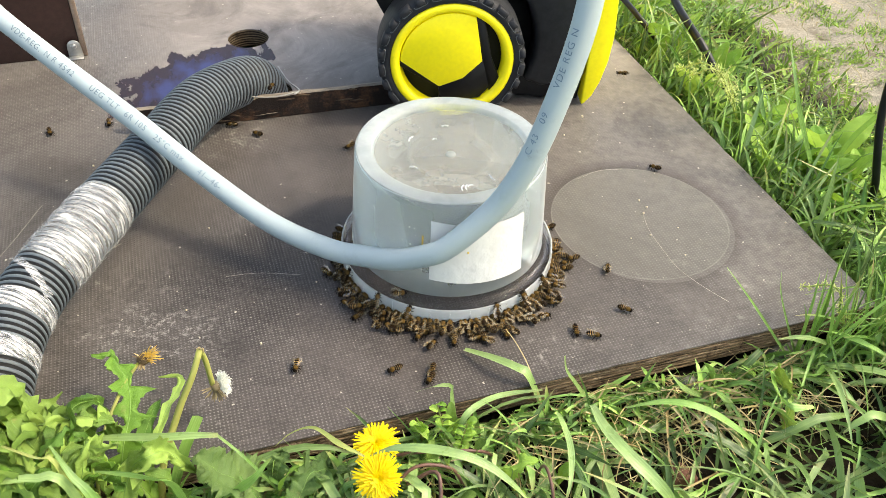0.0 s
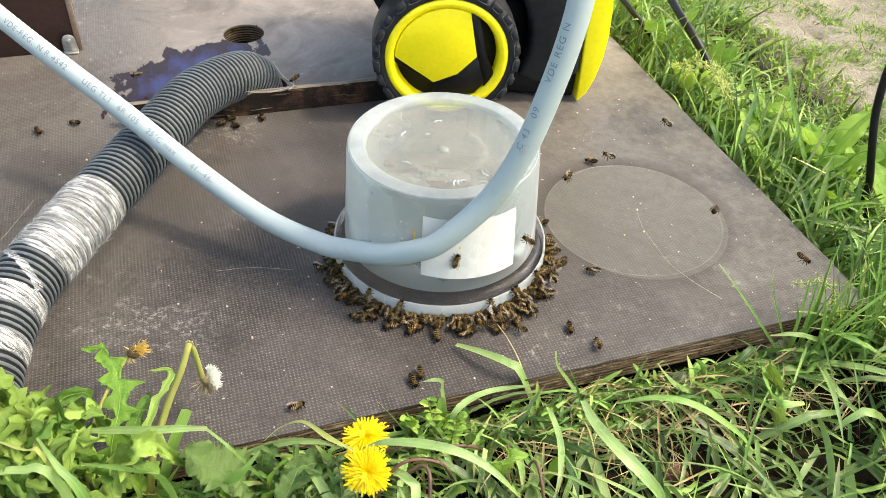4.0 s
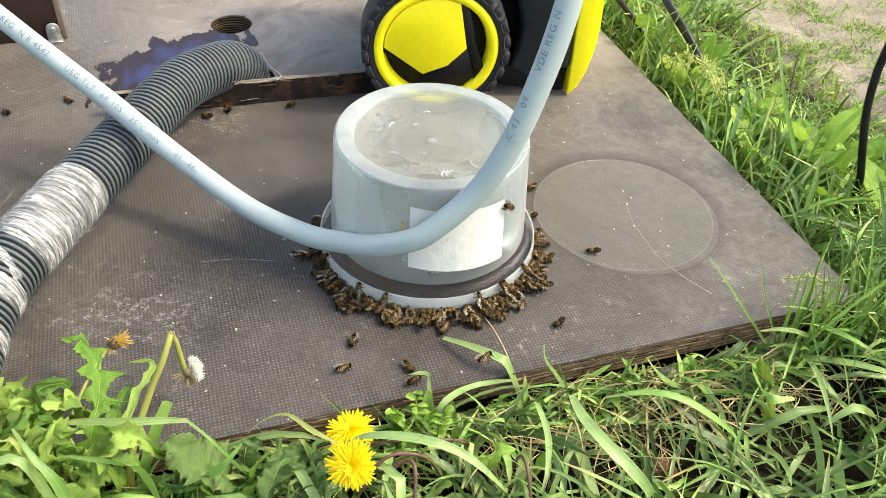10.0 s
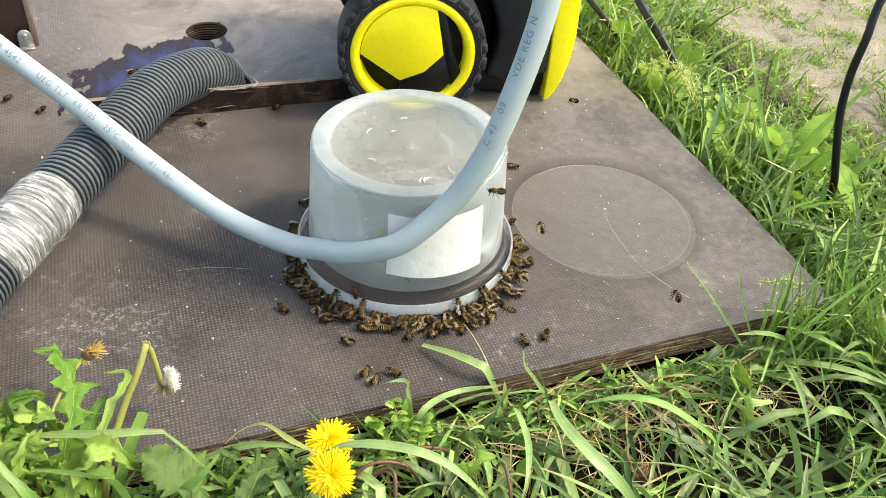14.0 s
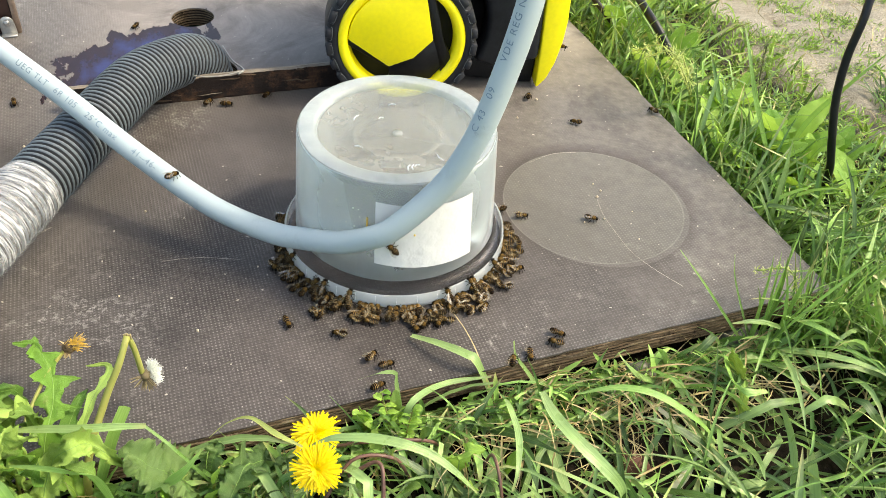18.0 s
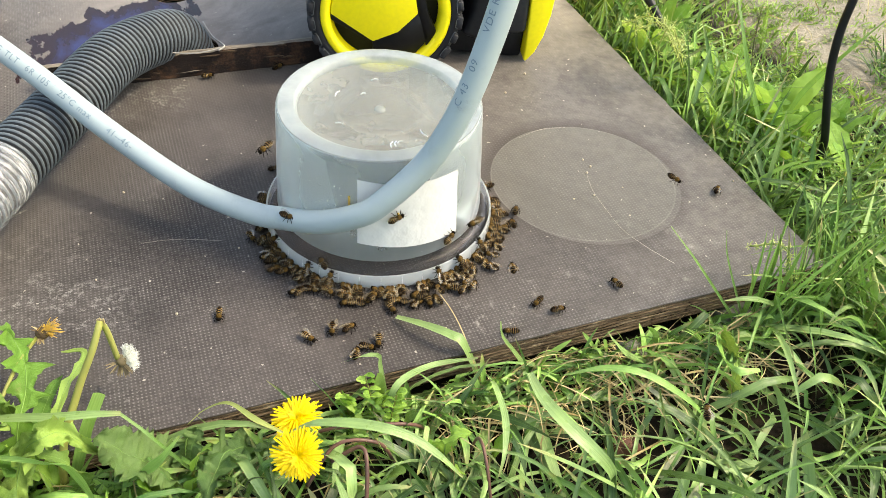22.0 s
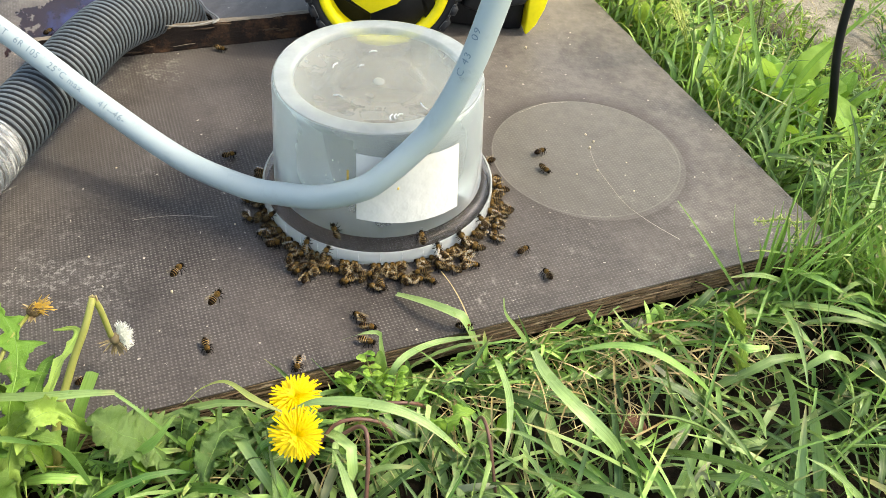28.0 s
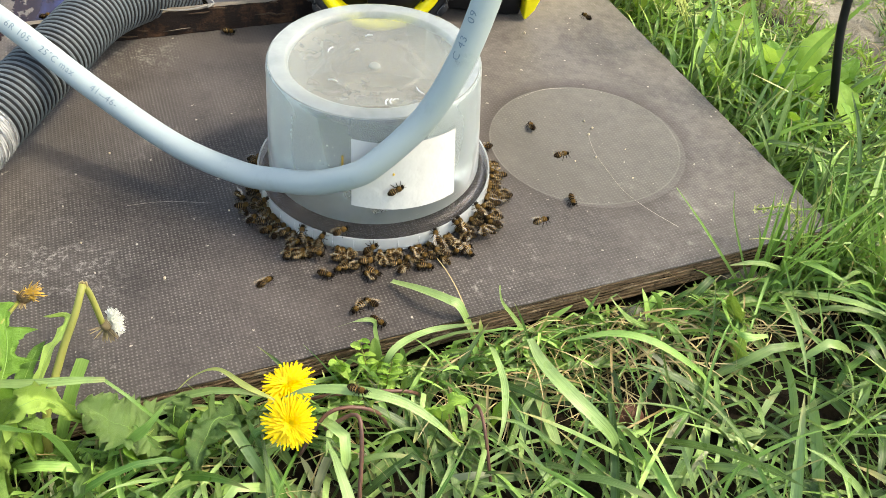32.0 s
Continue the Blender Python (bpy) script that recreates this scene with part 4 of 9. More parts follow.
    # body: side shell with its wheel arch, the front fairing and the belly
    shell = [(-0.105, 0.155), (-0.095, 0.185), (0.11, 0.190), (0.1475, 0.165), (0.1485, 0.125), (0.1488, 0.060), (0.1485, 0.034), (0.134, 0.033), (0.101, 0.0235), (0.0945, 0.028)]
    shell += arc(0, R, 0.0905, -28, 148, 26) + [(-0.090, 0.135)]
    bm = prism(bmesh.new(), shell, 0.037, 0.24)
    soften(bm, 0.006, 3)
    part("side_shell", bm, MAT_SHELL, ob, "scratched black plastic shell")
    bm = prism(bmesh.new(), arc(0, R, 0.0885, -30, 150, 26) + [(-0.03, 0.03), (0.06, 0.012)], 0.055, 0.20)
    part("wheel_housing", bm, MAT_BLACK, ob)
    belly = [(0.060, 0.010), (0.134, 0.0010), (0.1475, 0.0012), (0.1490, 0.030), (0.09, 0.032), (0.06, 0.032)]
    bm = soften(prism(bmesh.new(), belly, 0.050, 0.22), 0.002, 2)
    part("belly", bm, MAT_BLACK, ob)
    front = [(0.1490, 0.0022), (0.1520, 0.0018), (0.1600, 0.0120), (0.1672, 0.0300), (0.1725, 0.0550), (0.1745, 0.0800), (0.1735, 0.110), (0.1708, 0.145), (0.164, 0.175), (0.152, 0.188),
             (0.1495, 0.165), (0.1492, 0.125), (0.1492, 0.084), (0.1498, 0.050), (0.1496, 0.020)]
    bm = prism(bmesh.new(), front, 0.0375, 0.23)
    soften(bm, 0.0018, 3)
    part("front_fairing", bm, MAT_YELLOW, ob, "curved yellow front fairing")
    part("axle", tube(bmesh.new(), [Vector((0, 0.02, R)), Vector((0, 0.25, R))], 0.008, 12), MAT_BLACK, ob)
    return ob


washer()

# ---- hive wall panel ----
def hive_panel():
    a, b = Vector((-0.640, 0.250, 0)), Vector((-0.4345, 0.3195, 0))
    turn = math.degrees(math.atan2(b.y - a.y, b.x - a.x))
    long = (b - a).length
    ob = thing("brown_side_board", "dark brown painted wooden panel standing upright on the sheet", "wooden panel", pose(a.x, a.y, 0, 0, 0, turn))
    bm = soften(prism(bmesh.new(), [(0, 0.0003), (long, 0.0003), (long, 0.30), (0, 0.30)], 0, 0.0075), 0.0008, 1)
    part("panel", bm, MAT_PANEL, ob, "dark red-brown painted panel")
    bm = prism(bmesh.new(), [(long + 0.0005, 0.0008), (long + 0.0060, 0.0008), (long + 0.0060, 0.30), (long + 0.0005, 0.30)], -0.001, 0.0078)
    part("corner_strip", bm, MAT_CUT, ob, "bare pale edge strip")
    plate = [(long - 0.014, 0.0015), (long + 0.002, 0.0015), (long + 0.001, 0.013)] + arc(long - 0.0065, 0.0145, 0.0073, 0, 180, 10) + [(long - 0.014, 0.013)]
    bracket = part("bracket", soften(prism(bmesh.new(), plate, -0.0032, -0.0015), 0.0004, 1), MAT_STEEL, ob, "small dull metal corner bracket")
    bm = lathe(bmesh.new(), [(0.0, 0.002), (0.0028, 0.0014), (0.0034, 0.0), (0.0, 0.0)], 16)
    screw = part("screw", bm, MAT_STEEL, bracket)
    screw.matrix_basis = pose(long - 0.0065, -0.0032, 0.0145, 90, 0, 0)
    bm = soften(prism(bmesh.new(), [(long - 0.014, -0.010), (long + 0.002, -0.010), (long + 0.002, -0.0015), (long - 0.014, -0.0015)], 0.0004, 0.0022, "z"), 0.0004, 1)
    part("foot_plate", bm, MAT_STEEL, bracket)


hive_panel()


# ---- black pipes in the grass ----
def pipe(points, r, label):
    bm = tube(bmesh.new(), glide(points, 60), r, 16)
    tagged(part("black_pipe", bm, MAT_CABLE), label, "pipe", "black pipes in the grass")


pipe([(0.1876, 0.5099, 0.0450), (0.2124, 0.4384, 0.0400), (0.2283, 0.4139, 0.0300), (0.2518, 0.4029, 0.0080), (0.2782, 0.4535, -0.0300)], 0.0036, "thin black pipe lying in the grass")
pipe([(0.2627, 0.5008, 0.0600), (0.2687, 0.4227, 0.0500), (0.2783, 0.3790, 0.0420), (0.2928, 0.3506, 0.0280), (0.3211, 0.3277, -0.0100), (0.3489, 0.3652, -0.0500)], 0.0048, "black plastic pipe running into the grass")

pipe([(0.44, 0.09, -0.06), (0.4200, 0.1075, -0.015), (0.4152, 0.1096, 0.0139), (0.4060, 0.1100, 0.0448), (0.3982, 0.1171, 0.0836), (0.3961, 0.1230, 0.1214),
      (0.3995, 0.1278, 0.1580), (0.4042, 0.1378, 0.1853), (0.43, 0.17, 0.26)], 0.0038, "thin black pipe rising in a bend from the grass")

# ---- plants ----
MAT_FRESH = leafy("fresh_blade", (0.036, 0.125, 0.012), (0.38, 0.63, 0.145), 0.20, 0.32, strip=True)
MAT_WITHERED = leafy("withered_blade", (0.22, 0.25, 0.13), (0.50, 0.50, 0.36), 0.2, strip=True)
MAT_STRAWGREEN = leafy("fading_blade", (0.28, 0.34, 0.08), (0.48, 0.52, 0.16), 0.3, strip=True)


def over_board(x, y):
    """How deep a point lies inside the sheet's outline; negative outside it."""
    p = on_board(x, y)
    return min(-p.x, p.y)


def blade_path(rng, x, y, way, long, rise, droop, n=8):
    """An arching blade from its root, or None where it would cut the sheet."""
    p = Vector((x, y, ground_height(x, y) - 0.004))
    path, step = [p], long / (n - 1)
    turn = rng.uniform(-0.7, 0.7)
    kink = rng.randint(3, 6) if rng.random() < 0.4 else n
    fold, swing = rng.uniform(0.5, 1.5), rng.uniform(-1.0, 1.0)
    for k in range(1, n):
        s = k / (n - 1)
        e, a = rise - droop * s * s, way + turn * s
        if k >= kink:
            e, a = e - fold, a + swing
        q = path[-1] + step * Vector((math.cos(a) * math.cos(e), math.sin(a) * math.cos(e), math.sin(e)))
        q.z = max(q.z, ground_height(q.x, q.y) + 0.004 + 0.012 * s)
        depth = over_board(q.x, q.y)
        if depth > -0.003 and q.z < 0.006 or depth > 0.014 or (q.x < 0.22 and depth > -0.06 and q.z > 0.011) or q.z > 0.24:
            return None
        path.append(q)
    return path


def blades(name, material, count, seed, where, wide, long, rise, droop, label, category="grass", way=None):
    rng = random.Random(seed)
    verts, faces = [], []
    made, tried = 0, 0
    while made < count and tried < count * 8:
        tried += 1
        x, y = where(rng)
        if over_board(x, y) > -0.004:
            continue
        a = rng.uniform(0, 2 * math.pi) if way is None else rng.gauss(*way)
        path = blade_path(rng, x, y, a, rng.uniform(*long), radians(rng.uniform(*rise)), radians(rng.uniform(*droop)))
        if path is None:
            continue
        w = wide[0] + (wide[1] - wide[0]) * rng.random() ** 1.6
        shape = rng.choice(([0.55, 0.8, 0.95, 1.0, 0.95, 0.78, 0.5, 0.06], [0.8, 0.95, 1.0, 0.95, 0.85, 0.65, 0.38, 0.04], [0.6, 0.8, 0.9, 1.0, 1.0, 0.9, 0.7, 0.12]))
        ribbon(verts, faces, path, [w * s for s in shape], rng.uniform(0.08, 0.34), None, rng.uniform(-1.6, 1.6), rng.gauss(0, 0.5))
        made += 1
    ob = stuff(name, verts, faces, material, label, category)
    strip_uv(ob.data, 8)
    return ob


def before_sheet(rng):
    """The strip of meadow along the sheet's front edge."""
    u, v = rng.uniform(-0.80, 0.32), -0.006 - 0.30 * rng.random() ** 1.15
    p = BOARD @ Vector((u, v, 0))
    return p.x, p.y


def front_open(rng):
    """The front strip without the corner where the dandelions grow."""
    while True:
        x, y = before_sheet(rng)
        p = on_board(x, y)
        thin = -0.31 < p.x < -0.08 and p.y > -0.080
        if (x > -0.10 or rng.random() < 0.7) and not (thin and rng.random() < 0.40):
            return x, y


def edge_strip(rng):
    p = BOARD @ Vector((rng.uniform(-0.75, 0.02), -0.004 - 0.03 * rng.random(), 0))
    return p.x, p.y


def nest(rng):
    p = BOARD @ Vector((rng.uniform(-0.31, -0.08), rng.uniform(-0.055, -0.006), 0))
    return p.x, p.y


def dandelion_corner(rng):
    p = BOARD @ Vector((rng.uniform(-0.78, -0.52), rng.uniform(-0.13, -0.03), 0))
    return p.x, p.y


def beside_sheet(rng):
    u, v = 0.004 + 0.105 * rng.random() ** 2.0, rng.uniform(-0.12, 0.95)
    p = BOARD @ Vector((u, v, 0))
    return p.x, p.y


def side_edge(rng):
    p = BOARD @ Vector((0.005 + 0.035 * rng.random(), rng.uniform(-0.06, 0.60), 0))
    return p.x, p.y


def farther(rng):
    while True:
        x, y = rng.uniform(0.30, 1.1), rng.uniform(-0.1, 1.25)
        if over_board(x, y) < -0.10 and noise.noise(Vector((x * 9, y * 9, 4))) > -0.20 + 0.75 * max(0, min(1, (x - 0.38) * 3 + (y - 0.30) * 2)):
            return x, y


def straw_heap(rng):
    """Dry litter, thickest close before the sheet's edge."""
    p = BOARD @ Vector((rng.uniform(-0.62, 0.02), -0.004 - 0.10 * rng.random() ** 1.9, 0))
    return p.x, p.y


def weed_mask(x, y):
    """How thick the weeds stand on the sand."""
    near = max(0.0, min(1.0, 1.45 - 2.2 * (x - 0.30) - 0.4 * (y - 0.30)))
    return near * 0.8 + 0.9 * noise.noise(Vector((x * 6.5, y * 6.5, 8))) - 0.05


def sand_weeds():
    """Small flat clumps of weed, each of many narrow leaves."""
    rng = random.Random(31)
    verts, faces = [], []
    made = 0
    while made < 760:
        x, y = rng.uniform(0.28, 1.0), rng.uniform(0.16, 1.25)
        if over_board(x, y) > -0.055 or rng.random() > weed_mask(x, y):
            continue
        made += 1
        z, spread = ground_height(x, y) - 0.001, rng.uniform(0.007, 0.024)
        for j in range(rng.randint(16, 44)):
            a, e = rng.uniform(0, 2 * math.pi), radians(rng.uniform(8, 75))
            long = spread * rng.uniform(0.35, 1.0)
            p = Vector((x + rng.gauss(0, spread * 0.5), y + rng.gauss(0, spread * 0.5), z))
            d = Vector((math.cos(a) * math.cos(e), math.sin(a) * math.cos(e), math.sin(e)))
            w = rng.uniform(0.0009, 0.0026)
            path = [p + d * long * s + Vector((0, 0, -0.35 * long * s * s)) for s in (0, 0.3, 0.6, 0.85, 1.0)]
            ribbon(verts, faces, path, [w * 0.4, w * 0.8, w, w * 0.7, w * 0.1], 0.2, None, 0.0, rng.gauss(0, 0.3))
    ob = stuff("weeds_on_sand", verts, faces, MAT_WEED, "small clumps of green weeds dotting the sand", "weeds")
    strip_uv(ob.data, 5)


MAT_WEED = leafy("sand_weed", (0.09, 0.19, 0.018), (0.36, 0.54, 0.09), 0.28, strip=True)


def weedy_strip(rng):
    """Low weeds between the tall grass and the bare sand."""
    p = BOARD @ Vector((0.07 + 0.20 * rng.random() ** 1.3, rng.uniform(0.12, 0.95), 0))
    return p.x, p.y


def corner_bunch(rng):
    p = BOARD @ Vector((rng.uniform(-0.085, 0.004), rng.uniform(-0.030, -0.008), 0))
    return p.x, p.y


def tufts(rng):
    while True:
        x, y = rng.uniform(0.30, 1.0), rng.uniform(0.18, 1.25)
        if over_board(x, y) < -0.05 and rng.random() < weed_mask(x, y) + 0.12:
            return x, y


blades("grass_front_broad", MAT_GRASS_BLUE, 820, 11, front_open, (0.0028, 0.0086), (0.045, 0.140), (8, 62), (20, 105), "mat of broad grey-green couch grass blades")
blades("grass_front_fine", MAT_GRASS, 1250, 12, front_open, (0.0012, 0.0038), (0.025, 0.105), (5, 75), (10, 110), "dense fine green grass along the sheet")
blades("grass_front_fresh", MAT_FRESH, 620, 13, front_open, (0.0016, 0.0056), (0.04, 0.13), (15, 70), (20, 100), "fresh light green grass blades")
blades("grass_front_dry", MAT_STRAW, 90, 14, before_sheet, (0.0006, 0.0016), (0.03, 0.11), (0, 28), (0, 45), "dry straw-coloured grass lying flat", "dry grass")
blades("dry_litter", MAT_STRAW, 190, 24, straw_heap, (0.0006, 0.0017), (0.03, 0.09), (12, 50), (20, 70), "tangled dry straw heaped along the sheet's front edge", "dry grass")
blades("straw_nest", MAT_STRAW, 230, 29, nest, (0.0007, 0.0020), (0.03, 0.085), (10, 55), (20, 90), "nest of golden dry straw under the sheet's edge", "dry grass")
blades("grass_corner_broad", MAT_FRESH, 95, 28, dandelion_corner, (0.0050, 0.0100), (0.05, 0.11), (8, 60), (10, 90), "broad bright green blades among the dandelion leaves")
blades("grass_front_flat", MAT_GRASS_BLUE, 120, 61, front_open, (0.0060, 0.0105), (0.05, 0.115), (10, 55), (15, 85), "broad pale grey-green blades lying over one another")
blades("grass_front_withered", MAT_WITHERED, 75, 62, front_open, (0.0030, 0.0085), (0.03, 0.075), (10, 65), (30, 130), "withered grey-green blades curled among the grass", "dry grass")
blades("grass_edge", MAT_FRESH, 950, 22, edge_strip, (0.0016, 0.0058), (0.018, 0.056), (20, 80), (10, 110), "short grass standing close along the sheet's front edge")
blades("grass_side_tall", MAT_FRESH, 460, 15, beside_sheet, (0.0024, 0.0064), (0.05, 0.13), (45, 88), (15, 110), "tall green grass beside the sheet")
blades("grass_side_fresh", MAT_FRESH, 560, 16, beside_sheet, (0.0022, 0.0068), (0.045, 0.13), (45, 88), (10, 100), "tall light green blades beside the sheet")
blades("grass_side_pale", MAT_GRASS_BLUE, 260, 27, beside_sheet, (0.0020, 0.0052), (0.07, 0.15), (60, 88), (5, 60), "long pale green blades standing beside the sheet")
blades("grass_side_low", MAT_GRASS_BLUE, 320, 17, beside_sheet, (0.002, 0.006), (0.04, 0.12), (20, 75), (10, 90), "low grey-green grass under the tall blades")
blades("dry_stems_beside", MAT_STRAW, 90, 23, beside_sheet, (0.0006, 0.0016), (0.04, 0.12), (20, 80), (10, 70), "pale dry stems among the green grass beside the sheet", "dry grass")
blades("grass_side_edge", MAT_FRESH, 560, 51, side_edge, (0.0020, 0.0056), (0.030, 0.085), (35, 85), (20, 110), "bright short grass leaning along the sheet's side edge")
blades("grass_far", MAT_GRASS, 1700, 18, farther, (0.0012, 0.0036), (0.015, 0.055), (15, 85), (10, 90), "thin grass spreading over the sand")
blades("grass_far_fresh", MAT_FRESH, 1000, 19, farther, (0.0015, 0.0045), (0.015, 0.055), (5, 70), (10, 80), "low light green weeds on the sand")
blades("dry_stems_on_sand", MAT_STRAW, 700, 21, tufts, (0.0006, 0.0015), (0.015, 0.045), (0, 20), (0, 20), "dry stems lying on the sand", "dry grass")
blades("low_weeds", MAT_WEED, 2500, 41, weedy_strip, (0.0016, 0.0044), (0.012, 0.040), (15, 85), (10, 90), "low green weeds between the tall grass and the sand", "weeds")
blades("corner_stalks", MAT_FRESH, 58, 42, corner_bunch, (0.0014, 0.0028), (0.085, 0.135), (72, 89), (4, 28), "upright green stalks at the sheet's corner", "grass")
sand_weeds()

BLADE_LUCK = random.Random(77)


def grass_blade(path, widths, material):
    """One blade along its midrib, with its width from root to tip, turned broadside to the camera."""
    rng = BLADE_LUCK
    n = 26
    if path[0][2] < 0.04 and max(widths) < 0.0099:
        widths = (min(widths[0], 0.0015), *widths[1:-1], min(widths[-1], 0.0015))
    kept = []
    for p in path:
        p = TO_BOARD @ Vector(p)
        if p.z < -0.002 and p.y > -0.010 and p.x < 0.008:
            p = Vector((p.x, -0.012, p.z)) if p.y < -p.x else Vector((0.012, p.y, p.z))
        kept.append(BOARD @ p)
    fine = glide(kept, n)
    last = len(widths) - 1
    wide = []
    for k in range(n):
        f = k / (n - 1) * last
        i = min(int(f), last - 1)
        wide.append((widths[i] + (widths[i + 1] - widths[i]) * (f - i)) * (1 + 0.06 * noise.noise(Vector((k * 0.5, widths[0] * 900, 0)))) * (0.72 if max(widths) > 0.006 else 0.9))
    verts, faces = [], []
    # its width is laid across the camera's view direction
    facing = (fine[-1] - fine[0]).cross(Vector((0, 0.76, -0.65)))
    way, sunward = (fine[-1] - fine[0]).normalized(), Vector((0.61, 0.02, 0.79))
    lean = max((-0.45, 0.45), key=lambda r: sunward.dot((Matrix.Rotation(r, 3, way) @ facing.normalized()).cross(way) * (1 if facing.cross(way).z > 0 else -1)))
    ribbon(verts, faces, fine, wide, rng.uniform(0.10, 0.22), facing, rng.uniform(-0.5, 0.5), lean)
    me = bpy.data.meshes.new("grass_blade")
    me.from_pydata(verts, [], faces)
    me.materials.append(material)
    me.polygons.foreach_set("use_smooth", [True] * len(me.polygons))
    strip_uv(me, n)
    ob = new("grass_blade", me)
    dry = material in (MAT_STRAW, MAT_STRAWGREEN)
    broad = max(widths) > 0.006
    tagged(ob, "withered yellowish grass blade with a brown tip" if dry else "broad flat green grass blade bending over" if broad else "narrow green grass stem leaning over the board",
           "grass blade", "single grass blades")


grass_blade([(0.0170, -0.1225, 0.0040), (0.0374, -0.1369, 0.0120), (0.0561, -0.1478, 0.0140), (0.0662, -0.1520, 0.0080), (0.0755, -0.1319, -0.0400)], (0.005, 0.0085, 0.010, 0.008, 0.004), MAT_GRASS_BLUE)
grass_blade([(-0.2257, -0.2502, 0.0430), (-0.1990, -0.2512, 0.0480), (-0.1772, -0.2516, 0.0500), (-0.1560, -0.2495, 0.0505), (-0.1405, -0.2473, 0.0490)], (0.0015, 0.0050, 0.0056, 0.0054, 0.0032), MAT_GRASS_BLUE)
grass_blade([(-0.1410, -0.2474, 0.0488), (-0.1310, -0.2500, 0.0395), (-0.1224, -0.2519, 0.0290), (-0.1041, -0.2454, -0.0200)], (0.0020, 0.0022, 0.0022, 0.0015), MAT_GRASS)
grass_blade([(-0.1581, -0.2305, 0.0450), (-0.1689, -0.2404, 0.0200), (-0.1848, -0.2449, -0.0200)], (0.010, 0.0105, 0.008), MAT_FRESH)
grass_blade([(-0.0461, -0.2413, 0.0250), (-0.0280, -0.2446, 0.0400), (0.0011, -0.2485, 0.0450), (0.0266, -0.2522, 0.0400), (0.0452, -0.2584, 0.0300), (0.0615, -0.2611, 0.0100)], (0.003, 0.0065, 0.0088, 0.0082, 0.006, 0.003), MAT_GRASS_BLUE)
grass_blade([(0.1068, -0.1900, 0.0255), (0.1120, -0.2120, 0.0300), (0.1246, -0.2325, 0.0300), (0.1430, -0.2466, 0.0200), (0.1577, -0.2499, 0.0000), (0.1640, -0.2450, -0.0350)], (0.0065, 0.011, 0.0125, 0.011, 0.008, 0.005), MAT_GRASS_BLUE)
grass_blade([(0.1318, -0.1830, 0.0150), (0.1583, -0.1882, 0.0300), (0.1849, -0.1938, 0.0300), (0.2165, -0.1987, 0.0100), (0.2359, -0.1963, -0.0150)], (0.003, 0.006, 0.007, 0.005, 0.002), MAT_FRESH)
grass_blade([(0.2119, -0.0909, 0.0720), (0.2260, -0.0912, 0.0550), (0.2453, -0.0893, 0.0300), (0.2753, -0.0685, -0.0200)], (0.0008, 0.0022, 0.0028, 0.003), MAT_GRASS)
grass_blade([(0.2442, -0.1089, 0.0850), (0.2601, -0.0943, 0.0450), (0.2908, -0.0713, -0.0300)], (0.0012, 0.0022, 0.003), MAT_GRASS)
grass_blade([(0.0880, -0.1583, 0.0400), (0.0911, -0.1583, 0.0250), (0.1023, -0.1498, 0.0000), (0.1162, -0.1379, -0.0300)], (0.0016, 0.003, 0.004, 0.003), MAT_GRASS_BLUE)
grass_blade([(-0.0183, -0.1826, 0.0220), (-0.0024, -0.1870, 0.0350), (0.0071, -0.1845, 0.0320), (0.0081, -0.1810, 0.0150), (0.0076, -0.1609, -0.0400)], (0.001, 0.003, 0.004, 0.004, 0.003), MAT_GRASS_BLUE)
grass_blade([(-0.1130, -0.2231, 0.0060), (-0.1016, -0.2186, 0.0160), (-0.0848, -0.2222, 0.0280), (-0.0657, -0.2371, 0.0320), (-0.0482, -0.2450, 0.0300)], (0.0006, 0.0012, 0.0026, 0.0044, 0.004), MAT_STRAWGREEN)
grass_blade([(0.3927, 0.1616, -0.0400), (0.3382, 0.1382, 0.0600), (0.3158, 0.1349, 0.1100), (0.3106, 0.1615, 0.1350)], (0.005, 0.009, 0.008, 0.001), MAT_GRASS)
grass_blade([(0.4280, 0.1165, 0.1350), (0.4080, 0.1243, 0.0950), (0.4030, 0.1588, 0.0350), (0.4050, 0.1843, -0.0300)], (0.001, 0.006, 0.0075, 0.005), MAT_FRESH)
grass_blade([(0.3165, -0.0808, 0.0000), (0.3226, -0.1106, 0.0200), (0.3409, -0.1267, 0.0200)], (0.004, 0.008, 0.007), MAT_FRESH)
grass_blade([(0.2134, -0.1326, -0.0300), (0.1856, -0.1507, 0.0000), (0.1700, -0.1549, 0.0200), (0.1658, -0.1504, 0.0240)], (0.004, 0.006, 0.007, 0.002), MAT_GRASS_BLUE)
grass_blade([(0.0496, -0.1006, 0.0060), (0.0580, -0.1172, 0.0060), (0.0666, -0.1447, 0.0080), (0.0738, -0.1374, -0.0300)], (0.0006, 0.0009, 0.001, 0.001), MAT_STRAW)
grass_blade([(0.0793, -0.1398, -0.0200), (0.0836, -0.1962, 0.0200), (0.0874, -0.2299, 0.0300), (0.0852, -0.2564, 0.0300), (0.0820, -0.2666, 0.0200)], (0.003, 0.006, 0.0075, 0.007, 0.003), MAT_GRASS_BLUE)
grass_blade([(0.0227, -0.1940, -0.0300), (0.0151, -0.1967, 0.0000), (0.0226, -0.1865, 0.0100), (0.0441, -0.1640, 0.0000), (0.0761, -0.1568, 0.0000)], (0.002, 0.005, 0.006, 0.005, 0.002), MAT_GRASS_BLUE)
